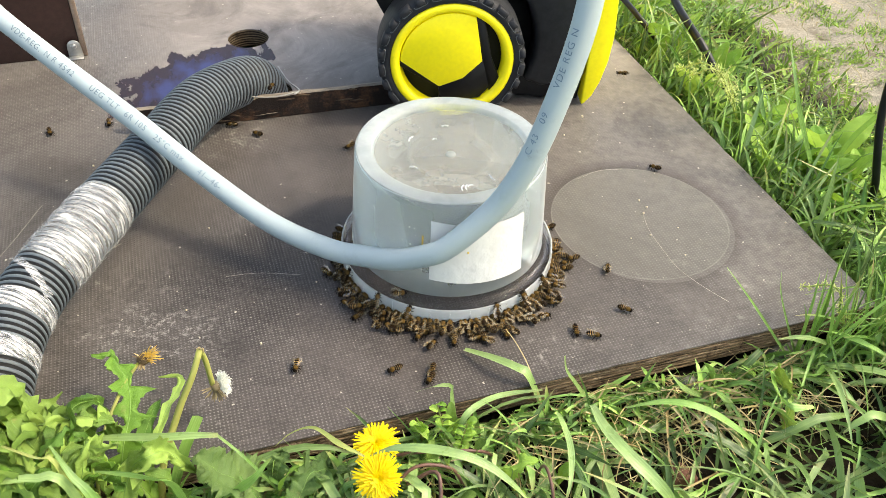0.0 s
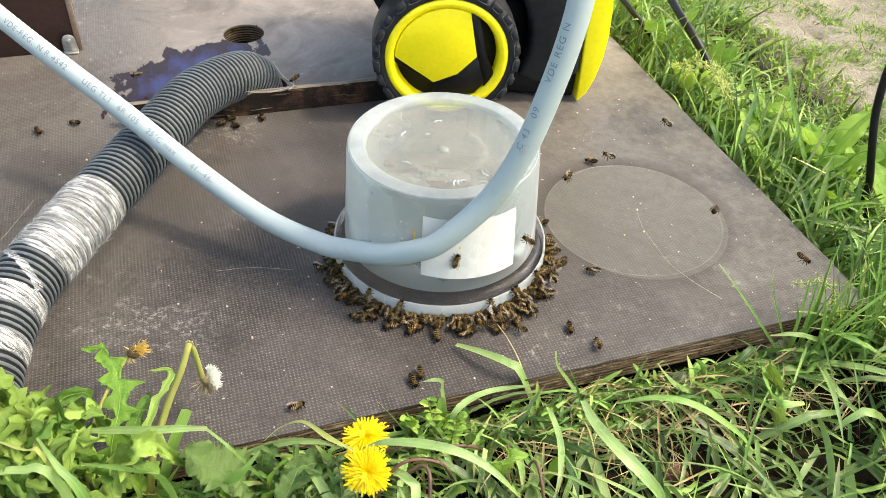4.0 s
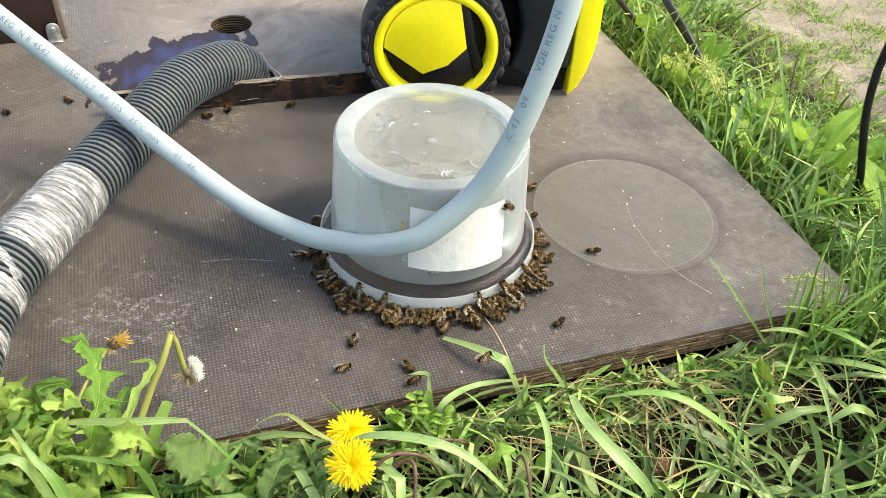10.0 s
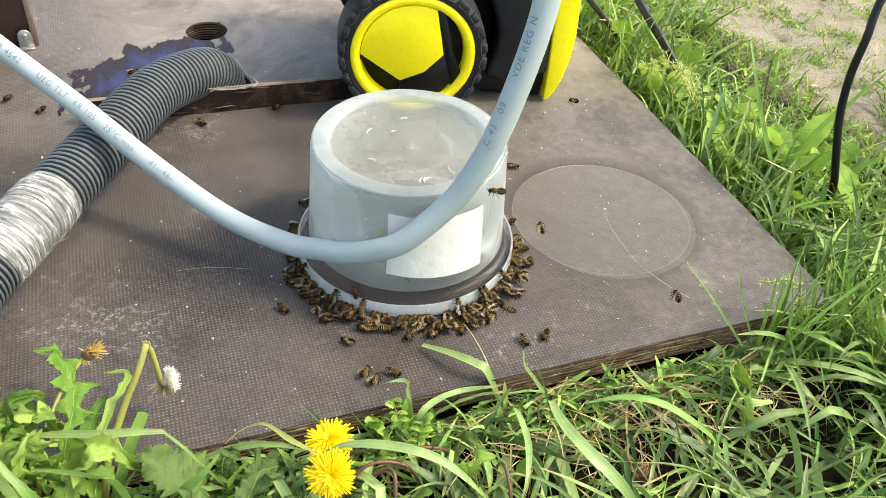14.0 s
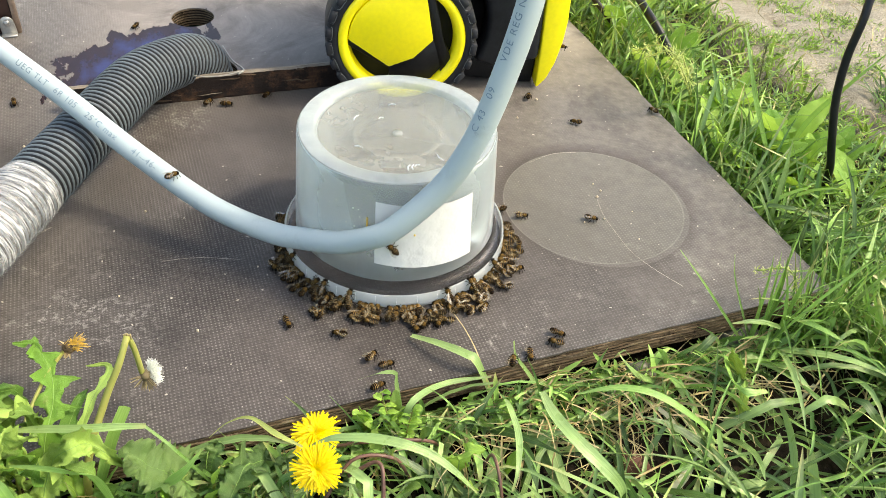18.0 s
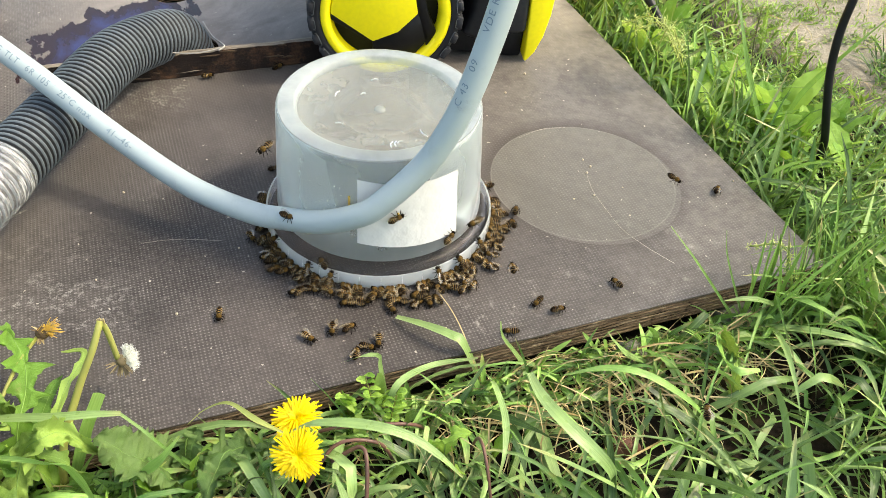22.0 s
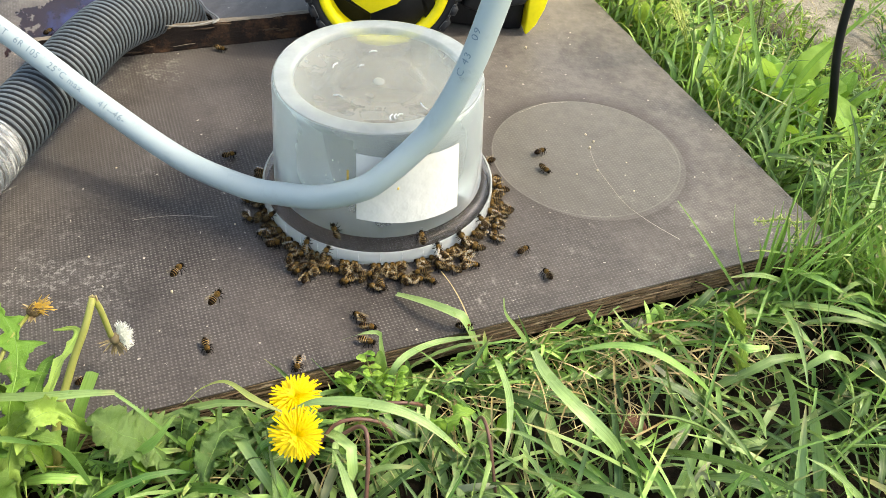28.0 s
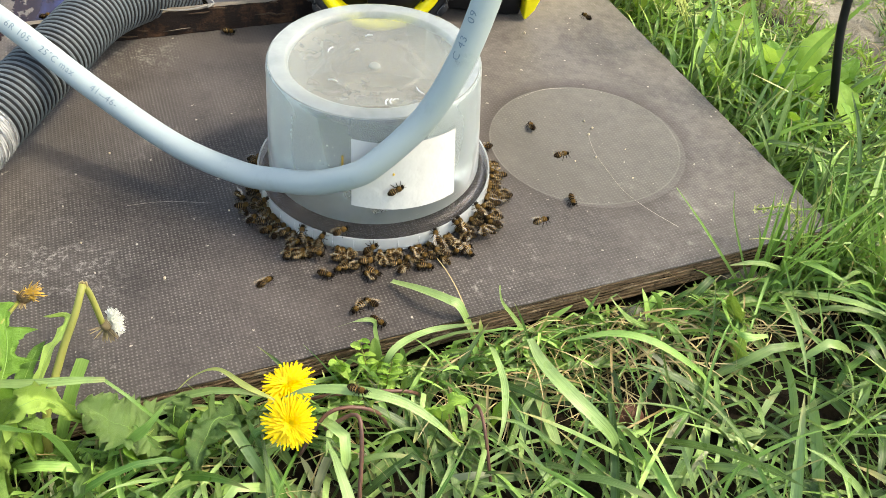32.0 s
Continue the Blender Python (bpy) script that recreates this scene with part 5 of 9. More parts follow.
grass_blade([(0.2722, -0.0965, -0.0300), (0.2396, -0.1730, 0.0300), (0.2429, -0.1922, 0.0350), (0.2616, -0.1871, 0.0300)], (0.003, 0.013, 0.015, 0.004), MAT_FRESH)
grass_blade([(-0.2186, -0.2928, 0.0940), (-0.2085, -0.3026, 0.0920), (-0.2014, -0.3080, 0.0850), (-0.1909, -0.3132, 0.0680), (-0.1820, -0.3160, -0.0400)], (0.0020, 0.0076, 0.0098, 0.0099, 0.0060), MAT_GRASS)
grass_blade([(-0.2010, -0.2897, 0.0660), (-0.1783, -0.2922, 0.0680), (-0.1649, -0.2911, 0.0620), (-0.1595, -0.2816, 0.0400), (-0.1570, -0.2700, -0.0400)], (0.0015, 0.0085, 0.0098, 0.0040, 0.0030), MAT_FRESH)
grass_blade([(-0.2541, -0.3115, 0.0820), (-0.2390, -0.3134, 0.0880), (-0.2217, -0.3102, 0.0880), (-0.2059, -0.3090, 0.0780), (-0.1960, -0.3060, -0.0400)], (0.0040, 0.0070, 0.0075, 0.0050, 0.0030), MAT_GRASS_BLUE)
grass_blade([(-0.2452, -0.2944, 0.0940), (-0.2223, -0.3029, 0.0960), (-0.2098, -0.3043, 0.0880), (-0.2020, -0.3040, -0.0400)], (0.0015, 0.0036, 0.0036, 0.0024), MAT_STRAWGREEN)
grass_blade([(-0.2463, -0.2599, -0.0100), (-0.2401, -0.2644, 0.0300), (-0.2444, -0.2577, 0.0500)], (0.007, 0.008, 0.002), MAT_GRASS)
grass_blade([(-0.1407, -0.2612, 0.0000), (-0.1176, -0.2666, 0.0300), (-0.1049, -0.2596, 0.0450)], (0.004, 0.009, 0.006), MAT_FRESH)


def flower_head(parent, m, size):
    """A dandelion in bloom: many strap petals in rings over a green cup."""
    rng = random.Random(int(m.translation.x * 9000))
    head = part("flower_head", lathe(bmesh.new(), [(0.0, -0.004), (size * 0.28, -0.003), (size * 0.30, 0.000), (size * 0.16, 0.0015), (0, 0.002)], 20), MAT_PETAL, parent, "full yellow flower head")
    head.matrix_basis = m
    for ring, (count, reach, lift) in enumerate(((52, 1.0, -2), (50, 0.90, 3), (48, 0.76, 8), (42, 0.58, 15), (34, 0.40, 28), (26, 0.24, 50))):
        for k in range(count):
            a = 2 * math.pi * (k + rng.uniform(-0.35, 0.35)) / count
            e = radians(lift + rng.uniform(-9, 9))
            long = size * reach * rng.uniform(0.80, 1.12)
            verts, faces = [], []
            path = [Vector((math.cos(a) * math.cos(e * (1 - 0.3 * s)) * long * s, math.sin(a) * math.cos(e * (1 - 0.3 * s)) * long * s,
                            0.002 + math.sin(e) * long * s - 0.10 * long * s * s)) for s in (0.12, 0.4, 0.7, 0.92, 1.0)]
            ribbon(verts, faces, path, [0.0006, 0.0010, 0.0012, 0.0012, 0.0008], 0.20)
            part("petal", to_bmesh(verts, faces), MAT_PETAL, head)
    for k in range(12):
        a = 2 * math.pi * k / 12
        verts, faces = [], []
        ribbon(verts, faces, [Vector((math.cos(a) * r, math.sin(a) * r, z)) for r, z in ((size * 0.25, -0.003), (size * 0.45, -0.002), (size * 0.5, -0.007))], [0.003, 0.0028, 0.0006], 0.1)
        part("bract", to_bmesh(verts, faces), MAT_STEM, head)


def dandelion(top, base, tilt, size, label):
    ob = thing("dandelion", label, "dandelion", group="dandelions in bloom")
    t, b = Vector(top), Vector(base)
    path = glide([b, b.lerp(t, 0.5) + Vector((0.004, 0.003, 0.004)), t], 16)
    part("stem", tube(bmesh.new(), path, 0.0022, 10), MAT_STEM, ob, "pale green hollow stem")
    flower_head(ob, Matrix.Translation(t) @ pose(0, 0, 0, *tilt), size)


dandelion((-0.0421, -0.2320, 0.026), (-0.046, -0.215, -0.045), (4, -6, 0), 0.0165, "yellow dandelion in full bloom beside the sheet")
dandelion((-0.0380, -0.2580, 0.026), (-0.040, -0.240, -0.045), (46, -3, 0), 0.0160, "yellow dandelion bloom turned up beside another")


def seed_head():
    ob = thing("dandelion_seed_head", "bent dandelion stalk with a small white seed head", "dandelion")
    low = glide([(-0.1880, -0.2590, -0.048), (-0.1835, -0.2480, 0.0060), (-0.1739, -0.2235, 0.0390), (-0.1640, -0.2110, 0.0620), (-0.1600, -0.1990, 0.0750)], 24)
    part("stalk", tube(bmesh.new(), low, lambda k: 0.0029 - 0.0008 * k / 23, 12), MAT_STEM, ob, "thick yellowish stalk, snapped at the top")
    high = glide([(-0.1600, -0.1988, 0.0745), (-0.1580, -0.1984, 0.0640), (-0.1566, -0.1984, 0.0400)], 14)
    part("bent_stalk", tube(bmesh.new(), high, 0.0019, 10), MAT_STEM, ob, "hanging end of the stalk")
    for k in range(5):
        tear = tube(bmesh.new(), glide([(-0.1612 + 0.0008 * k, -0.1990, 0.0720), (-0.1616 + 0.001 * k, -0.1995, 0.0765 + 0.0006 * (k % 3))], 4), 0.0006, 5)
        part("torn_fibre", tear, MAT_STRAW, ob)
    cup = lathe(bmesh.new(), [(0.0, 0.004), (0.0028, 0.003), (0.0036, 0.0), (0.0026, -0.003), (0.0, -0.0036)], 16)
    c = Vector((-0.1548, -0.1982, 0.0375))
    part("seed_base", cup, MAT_SEED, ob, "brown seed base").location = c
    rng = random.Random(4)
    verts, faces = [], []
    for k in range(230):
        a, e = rng.uniform(-0.45, 1.5), rng.uniform(-0.6, 1.1)
        d = Vector((math.cos(a) * math.cos(e), math.sin(a) * math.cos(e), math.sin(e)))
        long = rng.uniform(0.0060, 0.0092)
        ribbon(verts, faces, [c + d * 0.003, c + d * long], [0.0002, 0.0002], 0.0)
        for j in range(7):
            s = Vector((rng.gauss(0, 1), rng.gauss(0, 1), rng.gauss(0, 1))).normalized()
            ribbon(verts, faces, [c + d * long, c + d * (long + 0.0015) + s * 0.0018], [0.00020, 0.00014], 0.0)
    part("fluff", to_bmesh(verts, faces), MAT_FLUFF, ob, "white tuft of seeds")
    for k in range(24):
        a = rng.uniform(2.6, 6.0)
        d = Vector((math.cos(a) * 0.75, -0.55, math.sin(a) * 0.75))
        verts, faces = [], []
        ribbon(verts, faces, [c, c + d * 0.006, c + d * rng.uniform(0.009, 0.0125)], [0.0016, 0.0013, 0.0004], 0.1)
        part("dry_bract", to_bmesh(verts, faces), MAT_SEED if k % 3 else MAT_STRAW, ob)


seed_head()


def crinkled_leaf(parent, path, wide, seed, material, lobes=0, jag=0.0, crinkle=0.3, lean=0.0, n=30):
    """A puckered leaf along a path; with lobes it has jagged teeth that point back to its foot."""
    rng = random.Random(seed)
    m = 8
    fine = glide(path, n + 1)
    off = Vector((seed * 1.7, seed * 0.9, 0))
    cut_l = [1 - jag * rng.uniform(0.75, 1.1) for _ in range(lobes + 2)]
    cut_r = [1 - jag * rng.uniform(0.75, 1.1) for _ in range(lobes + 2)]
    shift = rng.uniform(0.2, 0.5)
    verts, faces = [], []

    def edge(s, cuts, start):
        ragged = 1 + 0.65 * noise.noise(Vector((s * 42, start * 5, seed))) if n > 40 else 1.0
        return ragged * plain_edge(s, cuts, start)

    def plain_edge(s, cuts, start):
        if not lobes:
            return 1 + 0.10 * noise.noise(Vector((s * 9, start * 7, seed)))
        f = s * lobes + start
        saw = f - math.floor(f)
        return cuts[int(f)] + (1 - cuts[int(f)]) * (saw ** 1.7 if saw < 0.9 else (1 - saw) * 9)

    for k, p in enumerate(fine):
        way = (fine[min(k + 1, n)] - fine[max(k - 1, 0)]).normalized()
        side = way.cross(Vector((0, 0, 1)))
        side = side.normalized() if side.length > 0.12 else way.cross(Vector((0, -1, 0.3))).normalized()
        side = Matrix.Rotation(lean, 3, way) @ side
        up = side.cross(way)
        s = k / n
        body = wide * (0.10 + 0.90 * math.sin(math.pi * min(1.0, s ** 1.15 * 0.94 + 0.04)) ** 0.75) if k < n else wide * 0.03
        for i in range(m + 1):
            f = i / m * 2 - 1
            half = body * edge(s, cut_l if f < 0 else cut_r, 0.0 if f < 0 else shift)
            q = p + side * half * f - way * abs(f) * half * 0.30 * (1 if lobes else 0)
            pucker = noise.noise(Vector((s * 7.5, f * 1.9, 0)) + off) + 0.45 * noise.noise(Vector((s * 17, f * 4.5, 3)) + off)
            if n > 40:
                pucker += 1.15 * abs(f) * noise.noise(Vector((s * 30, f * 2.0, 7)) + off) + 0.55 * noise.noise(Vector((s * 52, f * 6.0, 1)) + off)
            q += up * (abs(f) * half * 0.22 + crinkle * wide * pucker * (0.25 + abs(f)))
            verts.append(tuple(q))
    for k in range(n):
        for i in range(m):
            a = k * (m + 1) + i
            faces.append((a, a + 1, a + m + 2, a + m + 1))
    leaf = part("leaf", to_bmesh(verts, faces), material, parent)
    rib = tube(bmesh.new(), [Vector(verts[k * (m + 1) + m // 2]) for k in range(n - 2)], lambda k: min(0.0005, wide * 0.05) * (1.15 - k / n), 5)
    part("midrib", rib, MAT_RIBLEAF, leaf)
    return leaf


def dandelion_plant():
    ob = thing("dandelion_plant", "dandelion rosette with jagged bright green leaves reaching over the board", "dandelion")
    crinkled_leaf(ob, [(-0.2150, -0.2630, -0.035), (-0.2080, -0.2450, 0.020), (-0.2085, -0.2200, 0.031), (-0.2150, -0.2000, 0.034), (-0.2250, -0.1850, 0.037), (-0.2350, -0.1750, 0.037), (-0.2500, -0.1721, 0.034)],
               0.0170, 3, MAT_LEAFTIP, 8, 0.90, 0.14, 0.1, 84)
    crinkled_leaf(ob, [(-0.1970, -0.2600, -0.030), (-0.1900, -0.2470, 0.012), (-0.1846, -0.2225, 0.034), (-0.1826, -0.1960, 0.030), (-0.1880, -0.1770, 0.021), (-0.2050, -0.1740, 0.016)], 0.0050, 5, MAT_LEAF, 8, 0.60, 0.2)
    crinkled_leaf(ob, [(-0.2040, -0.2610, -0.030), (-0.1985, -0.2480, 0.015), (-0.1960, -0.2160, 0.026), (-0.1950, -0.1980, 0.022)], 0.0085, 6, MAT_LEAFTIP, 5, 0.5, 0.15)
    rng = random.Random(8)
    made = 0
    for k in range(400):
        u = rng.uniform(-0.735, -0.640) if k % 5 else rng.uniform(-0.78, -0.60)
        root = BOARD @ Vector((u, rng.uniform(-0.050, -0.012), 0))
        root.z = -0.050
        a = rng.gauss(1.5, 0.9)
        reach = rng.uniform(0.015, 0.065)
        d = Vector((math.cos(a), math.sin(a), 0))
        h = rng.uniform(0.080, 0.128) + 0.050 * max(0.0, min(1.0, (-0.66 - u) / 0.07))
        path = [root, root + d * reach * 0.10 + Vector((0, 0, h * 0.55)), root + d * reach * 0.35 + Vector((0, 0, h * 0.88)), root + d * reach * 0.6 + Vector((0, 0, h)),
                root + d * reach * 0.85 + Vector((0, 0, h * 0.93)), root + d * reach + Vector((0, 0, h * rng.uniform(0.65, 0.9)))]
        path = path[:2] + [q + Vector((rng.gauss(0, 0.003), rng.gauss(0, 0.003), rng.gauss(0, 0.003))) for q in path[2:]]
        if any(over_board(q.x, q.y) > -0.006 and q.z < 0.018 for q in glide(path, 16)):
            continue
        crinkled_leaf(ob, path, rng.uniform(0.0075, 0.0155), 50 + k, MAT_LEAF if made % 4 else MAT_LEAFTIP, rng.choice((5, 7, 8, 9)), rng.uniform(0.35, 0.65), rng.uniform(0.32, 0.58), rng.gauss(0, 0.8), 60)
        made += 1
        if made >= 165:
            break


dandelion_plant()


def wilted_flower():
    ob = thing("wilted_dandelion", "withered orange dandelion flower lying over the board", "dandelion")
    c = Vector((-0.2164, -0.1722, 0.030))
    path = glide([(-0.226, -0.268, -0.045), (-0.2235, -0.2500, 0.018), (-0.2195, -0.205, 0.034), tuple(c)], 14)
    part("stem", tube(bmesh.new(), path, 0.0013, 8), MAT_STEM, ob)
    rng = random.Random(9)
    way = Vector((0.72, 0.10, 0.55)).normalized()
    turn = way.to_track_quat("Z", "Y").to_matrix().to_4x4()
    cup = lathe(bmesh.new(), [(0.0, -0.001), (0.0030, 0.0), (0.0046, 0.0025), (0.0044, 0.0060), (0.0034, 0.0085), (0.0, 0.0085)], 18)
    for v in cup.verts:
        v.co *= 1 + 0.16 * noise.noise(v.co * 700)
    part("calyx", cup, MAT_CALYX, ob, "shrunken brown calyx").matrix_basis = Matrix.Translation(c) @ turn
    mouth = c + way * 0.0060
    for k in range(150):
        d = (way + Vector((rng.gauss(0, 0.30), rng.gauss(0, 0.30), rng.gauss(0, 0.30)))).normalized()
        verts, faces = [], []
        long = rng.uniform(0.0045, 0.0105)
        foot = mouth + Vector((rng.gauss(0, 0.0014), rng.gauss(0, 0.0014), rng.gauss(0, 0.0014)))
        ribbon(verts, faces, [foot, foot + d * long * 0.6, foot + d * long + Vector((rng.gauss(0, 0.001), rng.gauss(0, 0.001), -0.001))], [0.0007, 0.0010, 0.0003], 0.15)
        part("petal", to_bmesh(verts, faces), MAT_WILT if k % 4 else MAT_STRAW, ob)
    for k in range(18):
        d = (way * rng.uniform(-0.3, 0.9) + Vector((rng.gauss(0, 0.6), rng.gauss(-0.2, 0.6), rng.gauss(0, 0.6)))).normalized()
        verts, faces = [], []
        foot = c + way * rng.uniform(0.001, 0.005)
        ribbon(verts, faces, [foot, foot + d * 0.005, foot + d * 0.0085], [0.0022, 0.0017, 0.0004], 0.15)
        part("dry_bract", to_bmesh(verts, faces), MAT_STRAW if k % 2 else MAT_CALYX, ob)


MAT_CALYX = plain("withered_calyx", (0.16, 0.11, 0.06), 0.8, 500, 0.5, depth=0.0008, specular=0.2)
wilted_flower()


def broad_plant(x, y, leaves, size, seed, label, material=MAT_BROAD, slim=(0.17, 0.25), lift=(58, 87)):
    """Oval leaves on stalks round one root."""
    rng = random.Random(seed)
    ob = thing("broad_leaved_plant", label, "plant", group="broad-leaved plants")
    z = ground_height(x, y)
    made = 0
    for k in range(leaves * 4):
        a = 2 * math.pi * k / leaves + rng.uniform(-0.5, 0.5)
        long = size * rng.uniform(0.65, 1.25)
        e = radians(rng.uniform(*lift))
        d = Vector((math.cos(a), math.sin(a), 0))
        r = Vector((x, y, z - 0.002)) + d * 0.004
        foot = r + d * 0.012 + Vector((0, 0, rng.uniform(0.012, 0.040)))
        mid = foot + d * long * 0.5 * math.cos(e) + Vector((0, 0, long * 0.5 * math.sin(e)))
        tip = mid + d * long * 0.5 * math.cos(e * 0.8) + Vector((0, 0, long * 0.5 * math.sin(e * 0.8) - long * 0.06))
        if any(over_board(q.x, q.y) > -0.012 for q in (foot, mid)) or over_board(tip.x, tip.y) > 0.015:
            continue
        leaf = crinkled_leaf(ob, [foot, mid, tip], long * rng.uniform(*slim), seed * 31 + k, material, 0, 0, rng.uniform(0.06, 0.16), rng.uniform(-0.5, 0.5))
        part("leaf_stalk", tube(bmesh.new(), glide([r, (r + foot) / 2 + d * 0.002, foot], 8), 0.0012, 6), MAT_STEM, leaf)
        made += 1
        if made >= leaves:
            break


for k, (x, y, leaves, size) in enumerate(((0.345, 0.180, 6, 0.062), (0.385, 0.130, 6, 0.064), (0.328, 0.265, 5, 0.056), (0.300, 0.335, 5, 0.060), (0.405, 0.200, 5, 0.058),
                                          (0.270, 0.415, 5, 0.055), (0.245, 0.520, 5, 0.060), (0.450, 0.085, 4, 0.050),
                                          (0.365, 0.225, 6, 0.046), (0.352, 0.145, 6, 0.048), (0.398, 0.165, 6, 0.050), (0.372, 0.275, 5, 0.040), (0.425, 0.140, 6, 0.046))):
    broad_plant(x, y, leaves, size, 100 + k, "broad oval green leaves standing up beside the sheet", slim=(0.17, 0.25), lift=(38, 76))
for k, (x, y, leaves, size) in enumerate(((-0.120, -0.252, 3, 0.032), (0.000, -0.235, 4, 0.026), (0.070, -0.225, 4, 0.024), (0.010, -0.205, 4, 0.020), (-0.008, -0.190, 4, 0.022))):
    broad_plant(x, y, leaves, size, 200 + k, "small light green leaves low among the grass", MAT_LEAF if k % 2 else MAT_BROAD)

# single leaves that lie among the front grass
def single_leaf(path, wide, material, lobes, label):
    plant = thing("single_leaf", label, "leaf", group="leaves among the front grass")
    crinkled_leaf(plant, path, wide, int(wide * 9e4) + lobes, material, lobes, 0.4 if lobes else 0.0, 0.45 if material is MAT_DARKLEAF else 0.2, 0.0, 48)


single_leaf([(-0.118, -0.247, -0.030), (-0.1221, -0.2475, -0.01), (-0.1393, -0.2519, 0.012), (-0.1576, -0.2498, 0.03)], 0.0190, MAT_DARKLEAF, 0, "large crinkled dull green leaf beside the sheet")
single_leaf([(-0.11, -0.2403, -0.03), (-0.1084, -0.2389, 0.0), (-0.1036, -0.2293, 0.012)], 0.0105, MAT_DARKLEAF, 0, "rounded dull green leaf standing at the sheet's edge")
single_leaf([(-0.0605, -0.2134, -0.03), (-0.0812, -0.2431, 0.008), (-0.0881, -0.2592, 0.01), (-0.0933, -0.2765, 0.0)], 0.0150, MAT_DARKLEAF, 6, "dark jagged leaf lying among the grass")
single_leaf([(0.0525, -0.2191, -0.03), (0.0528, -0.2353, 0.015), (0.0675, -0.235, 0.02)], 0.0095, MAT_BROAD, 3, "small lobed green leaf")
single_leaf([(-0.190, -0.2586, -0.03), (-0.1919, -0.2586, 0.0), (-0.2094, -0.2649, 0.03), (-0.2252, -0.2536, 0.04)], 0.0085, MAT_BROAD, 0, "smooth green leaf lying over the grass")
single_leaf([(-0.2478, -0.2722, -0.02), (-0.2294, -0.2756, 0.035), (-0.2453, -0.2817, 0.045)], 0.0105, MAT_BROAD, 0, "smooth green leaf lying over the grass")
single_leaf([(-0.1686, -0.2617, -0.02), (-0.1688, -0.2692, 0.03), (-0.1846, -0.2694, 0.04)], 0.0090, MAT_LEAF, 4, "light green jagged leaf among the grass")
single_leaf([(0.2792, -0.1227, -0.045), (0.2626, -0.1349, 0.0), (0.2531, -0.1393, 0.02)], 0.0085, MAT_LEAF, 0, "pale green leaf standing near the sheet's corner")
single_leaf([(0.2689, -0.1594, -0.045), (0.2614, -0.1625, 0.0), (0.2599, -0.1603, 0.01)], 0.0080, MAT_LEAF, 3, "pale green leaf near the sheet's corner")


def leafy_sprig(path, seed, label):
    """A small weed: a thin stem with leaflets in pairs, larger towards the top."""
    rng = random.Random(seed)
    ob = thing("leafy_sprig", label, "weed", group="leafy sprigs at the sheet's edge")
    fine = glide(path, 20)
    part("stem", tube(bmesh.new(), fine, 0.0006, 6), MAT_STEM, ob)
    for k in range(7, 20, 2):
        for side in (-1, 1):
            a = rng.uniform(0, 2 * math.pi) if k > 17 else side * 1.4 + rng.uniform(-0.5, 0.5)
            long = rng.uniform(0.006, 0.011) * (0.6 + 0.5 * k / 20)
            d = Vector((math.sin(a), -0.5 * abs(math.cos(a)), rng.uniform(0.3, 0.9))).normalized()
            p = fine[k]
            crinkled_leaf(ob, [p, p + d * long * 0.5, p + d * long + Vector((0, 0, -0.002))], long * rng.uniform(0.28, 0.40), seed * 40 + k * 2 + side, MAT_BROAD, rng.choice((0, 3)), 0.3, 0.12, rng.uniform(-0.6, 0.6))


leafy_sprig([(0.0058, -0.2013, -0.0300), (0.0032, -0.1951, -0.0050), (-0.0026, -0.1828, 0.0100)], 1, "small light green weed with notched leaflets")
leafy_sprig([(0.0158, -0.2007, -0.0300), (0.0164, -0.2044, -0.0050), (0.0197, -0.1968, 0.0080)], 2, "small light green weed standing in the grass")
leafy_sprig([(-0.0078, -0.2021, -0.0300), (-0.0111, -0.2022, -0.0100), (-0.0165, -0.1958, 0.0040)], 3, "small green weed beside the dandelions")

MAT_SEEDHEAD = leafy("dark_seed_head", (0.07, 0.085, 0.03), (0.17, 0.16, 0.08), 0.2)


def seeding_grass(root, tip, bow, seed, label, material=MAT_PANICLE, spread=0.020):
    """A stalk with an open seed panicle."""
    rng = random.Random(seed)
    ob = thing("seeding_grass", label, "grass", group="grass stalks with seed heads")
    r, t = Vector(root), Vector(tip)
    path = glide([r, r.lerp(t, 0.5) + Vector(bow), t], 24)
    part("stalk", tube(bmesh.new(), path, 0.0007, 6), material, ob)
    verts, faces = [], []
    for k in range(11, 24):
        for j in range(5):
            d = Vector((rng.gauss(0, 1), rng.gauss(0, 1), rng.gauss(0.2, 0.8))).normalized()
            long = spread * (1.3 - k / 24) * rng.uniform(0.5, 1.2)
            ribbon(verts, faces, [path[k], path[k] + d * long * 0.6, path[k] + d * long], [0.0003, 0.0005, 0.0008], 0.2)
            for i in range(3):
                q = path[k] + d * long * rng.uniform(0.5, 1)
                e = Vector((rng.gauss(0, 1), rng.gauss(0, 1), rng.gauss(0, 1))).normalized() * 0.003
                ribbon(verts, faces, [q, q + e * 0.5, q + e], [0.0002, 0.0009, 0.0002], 0.2)
    part("panicle", to_bmesh(verts, faces), material, ob, "seed panicle")


seeding_grass((0.3418, 0.2810, -0.0450), (0.2446, 0.2671, 0.0450), (-0.0253, -0.0508, 0.0700), 1, "pale grass panicle arching over the sheet's edge")
seeding_grass((0.3383, 0.2712, -0.0450), (0.2516, 0.2439, 0.0500), (-0.0250, -0.0550, 0.0725), 2, "drooping pale grass panicle")
seeding_grass((0.3388, 0.2804, -0.0450), (0.2671, 0.2097, 0.0450), (-0.0271, -0.0418, 0.0750), 5, "drooping pale grass panicle")
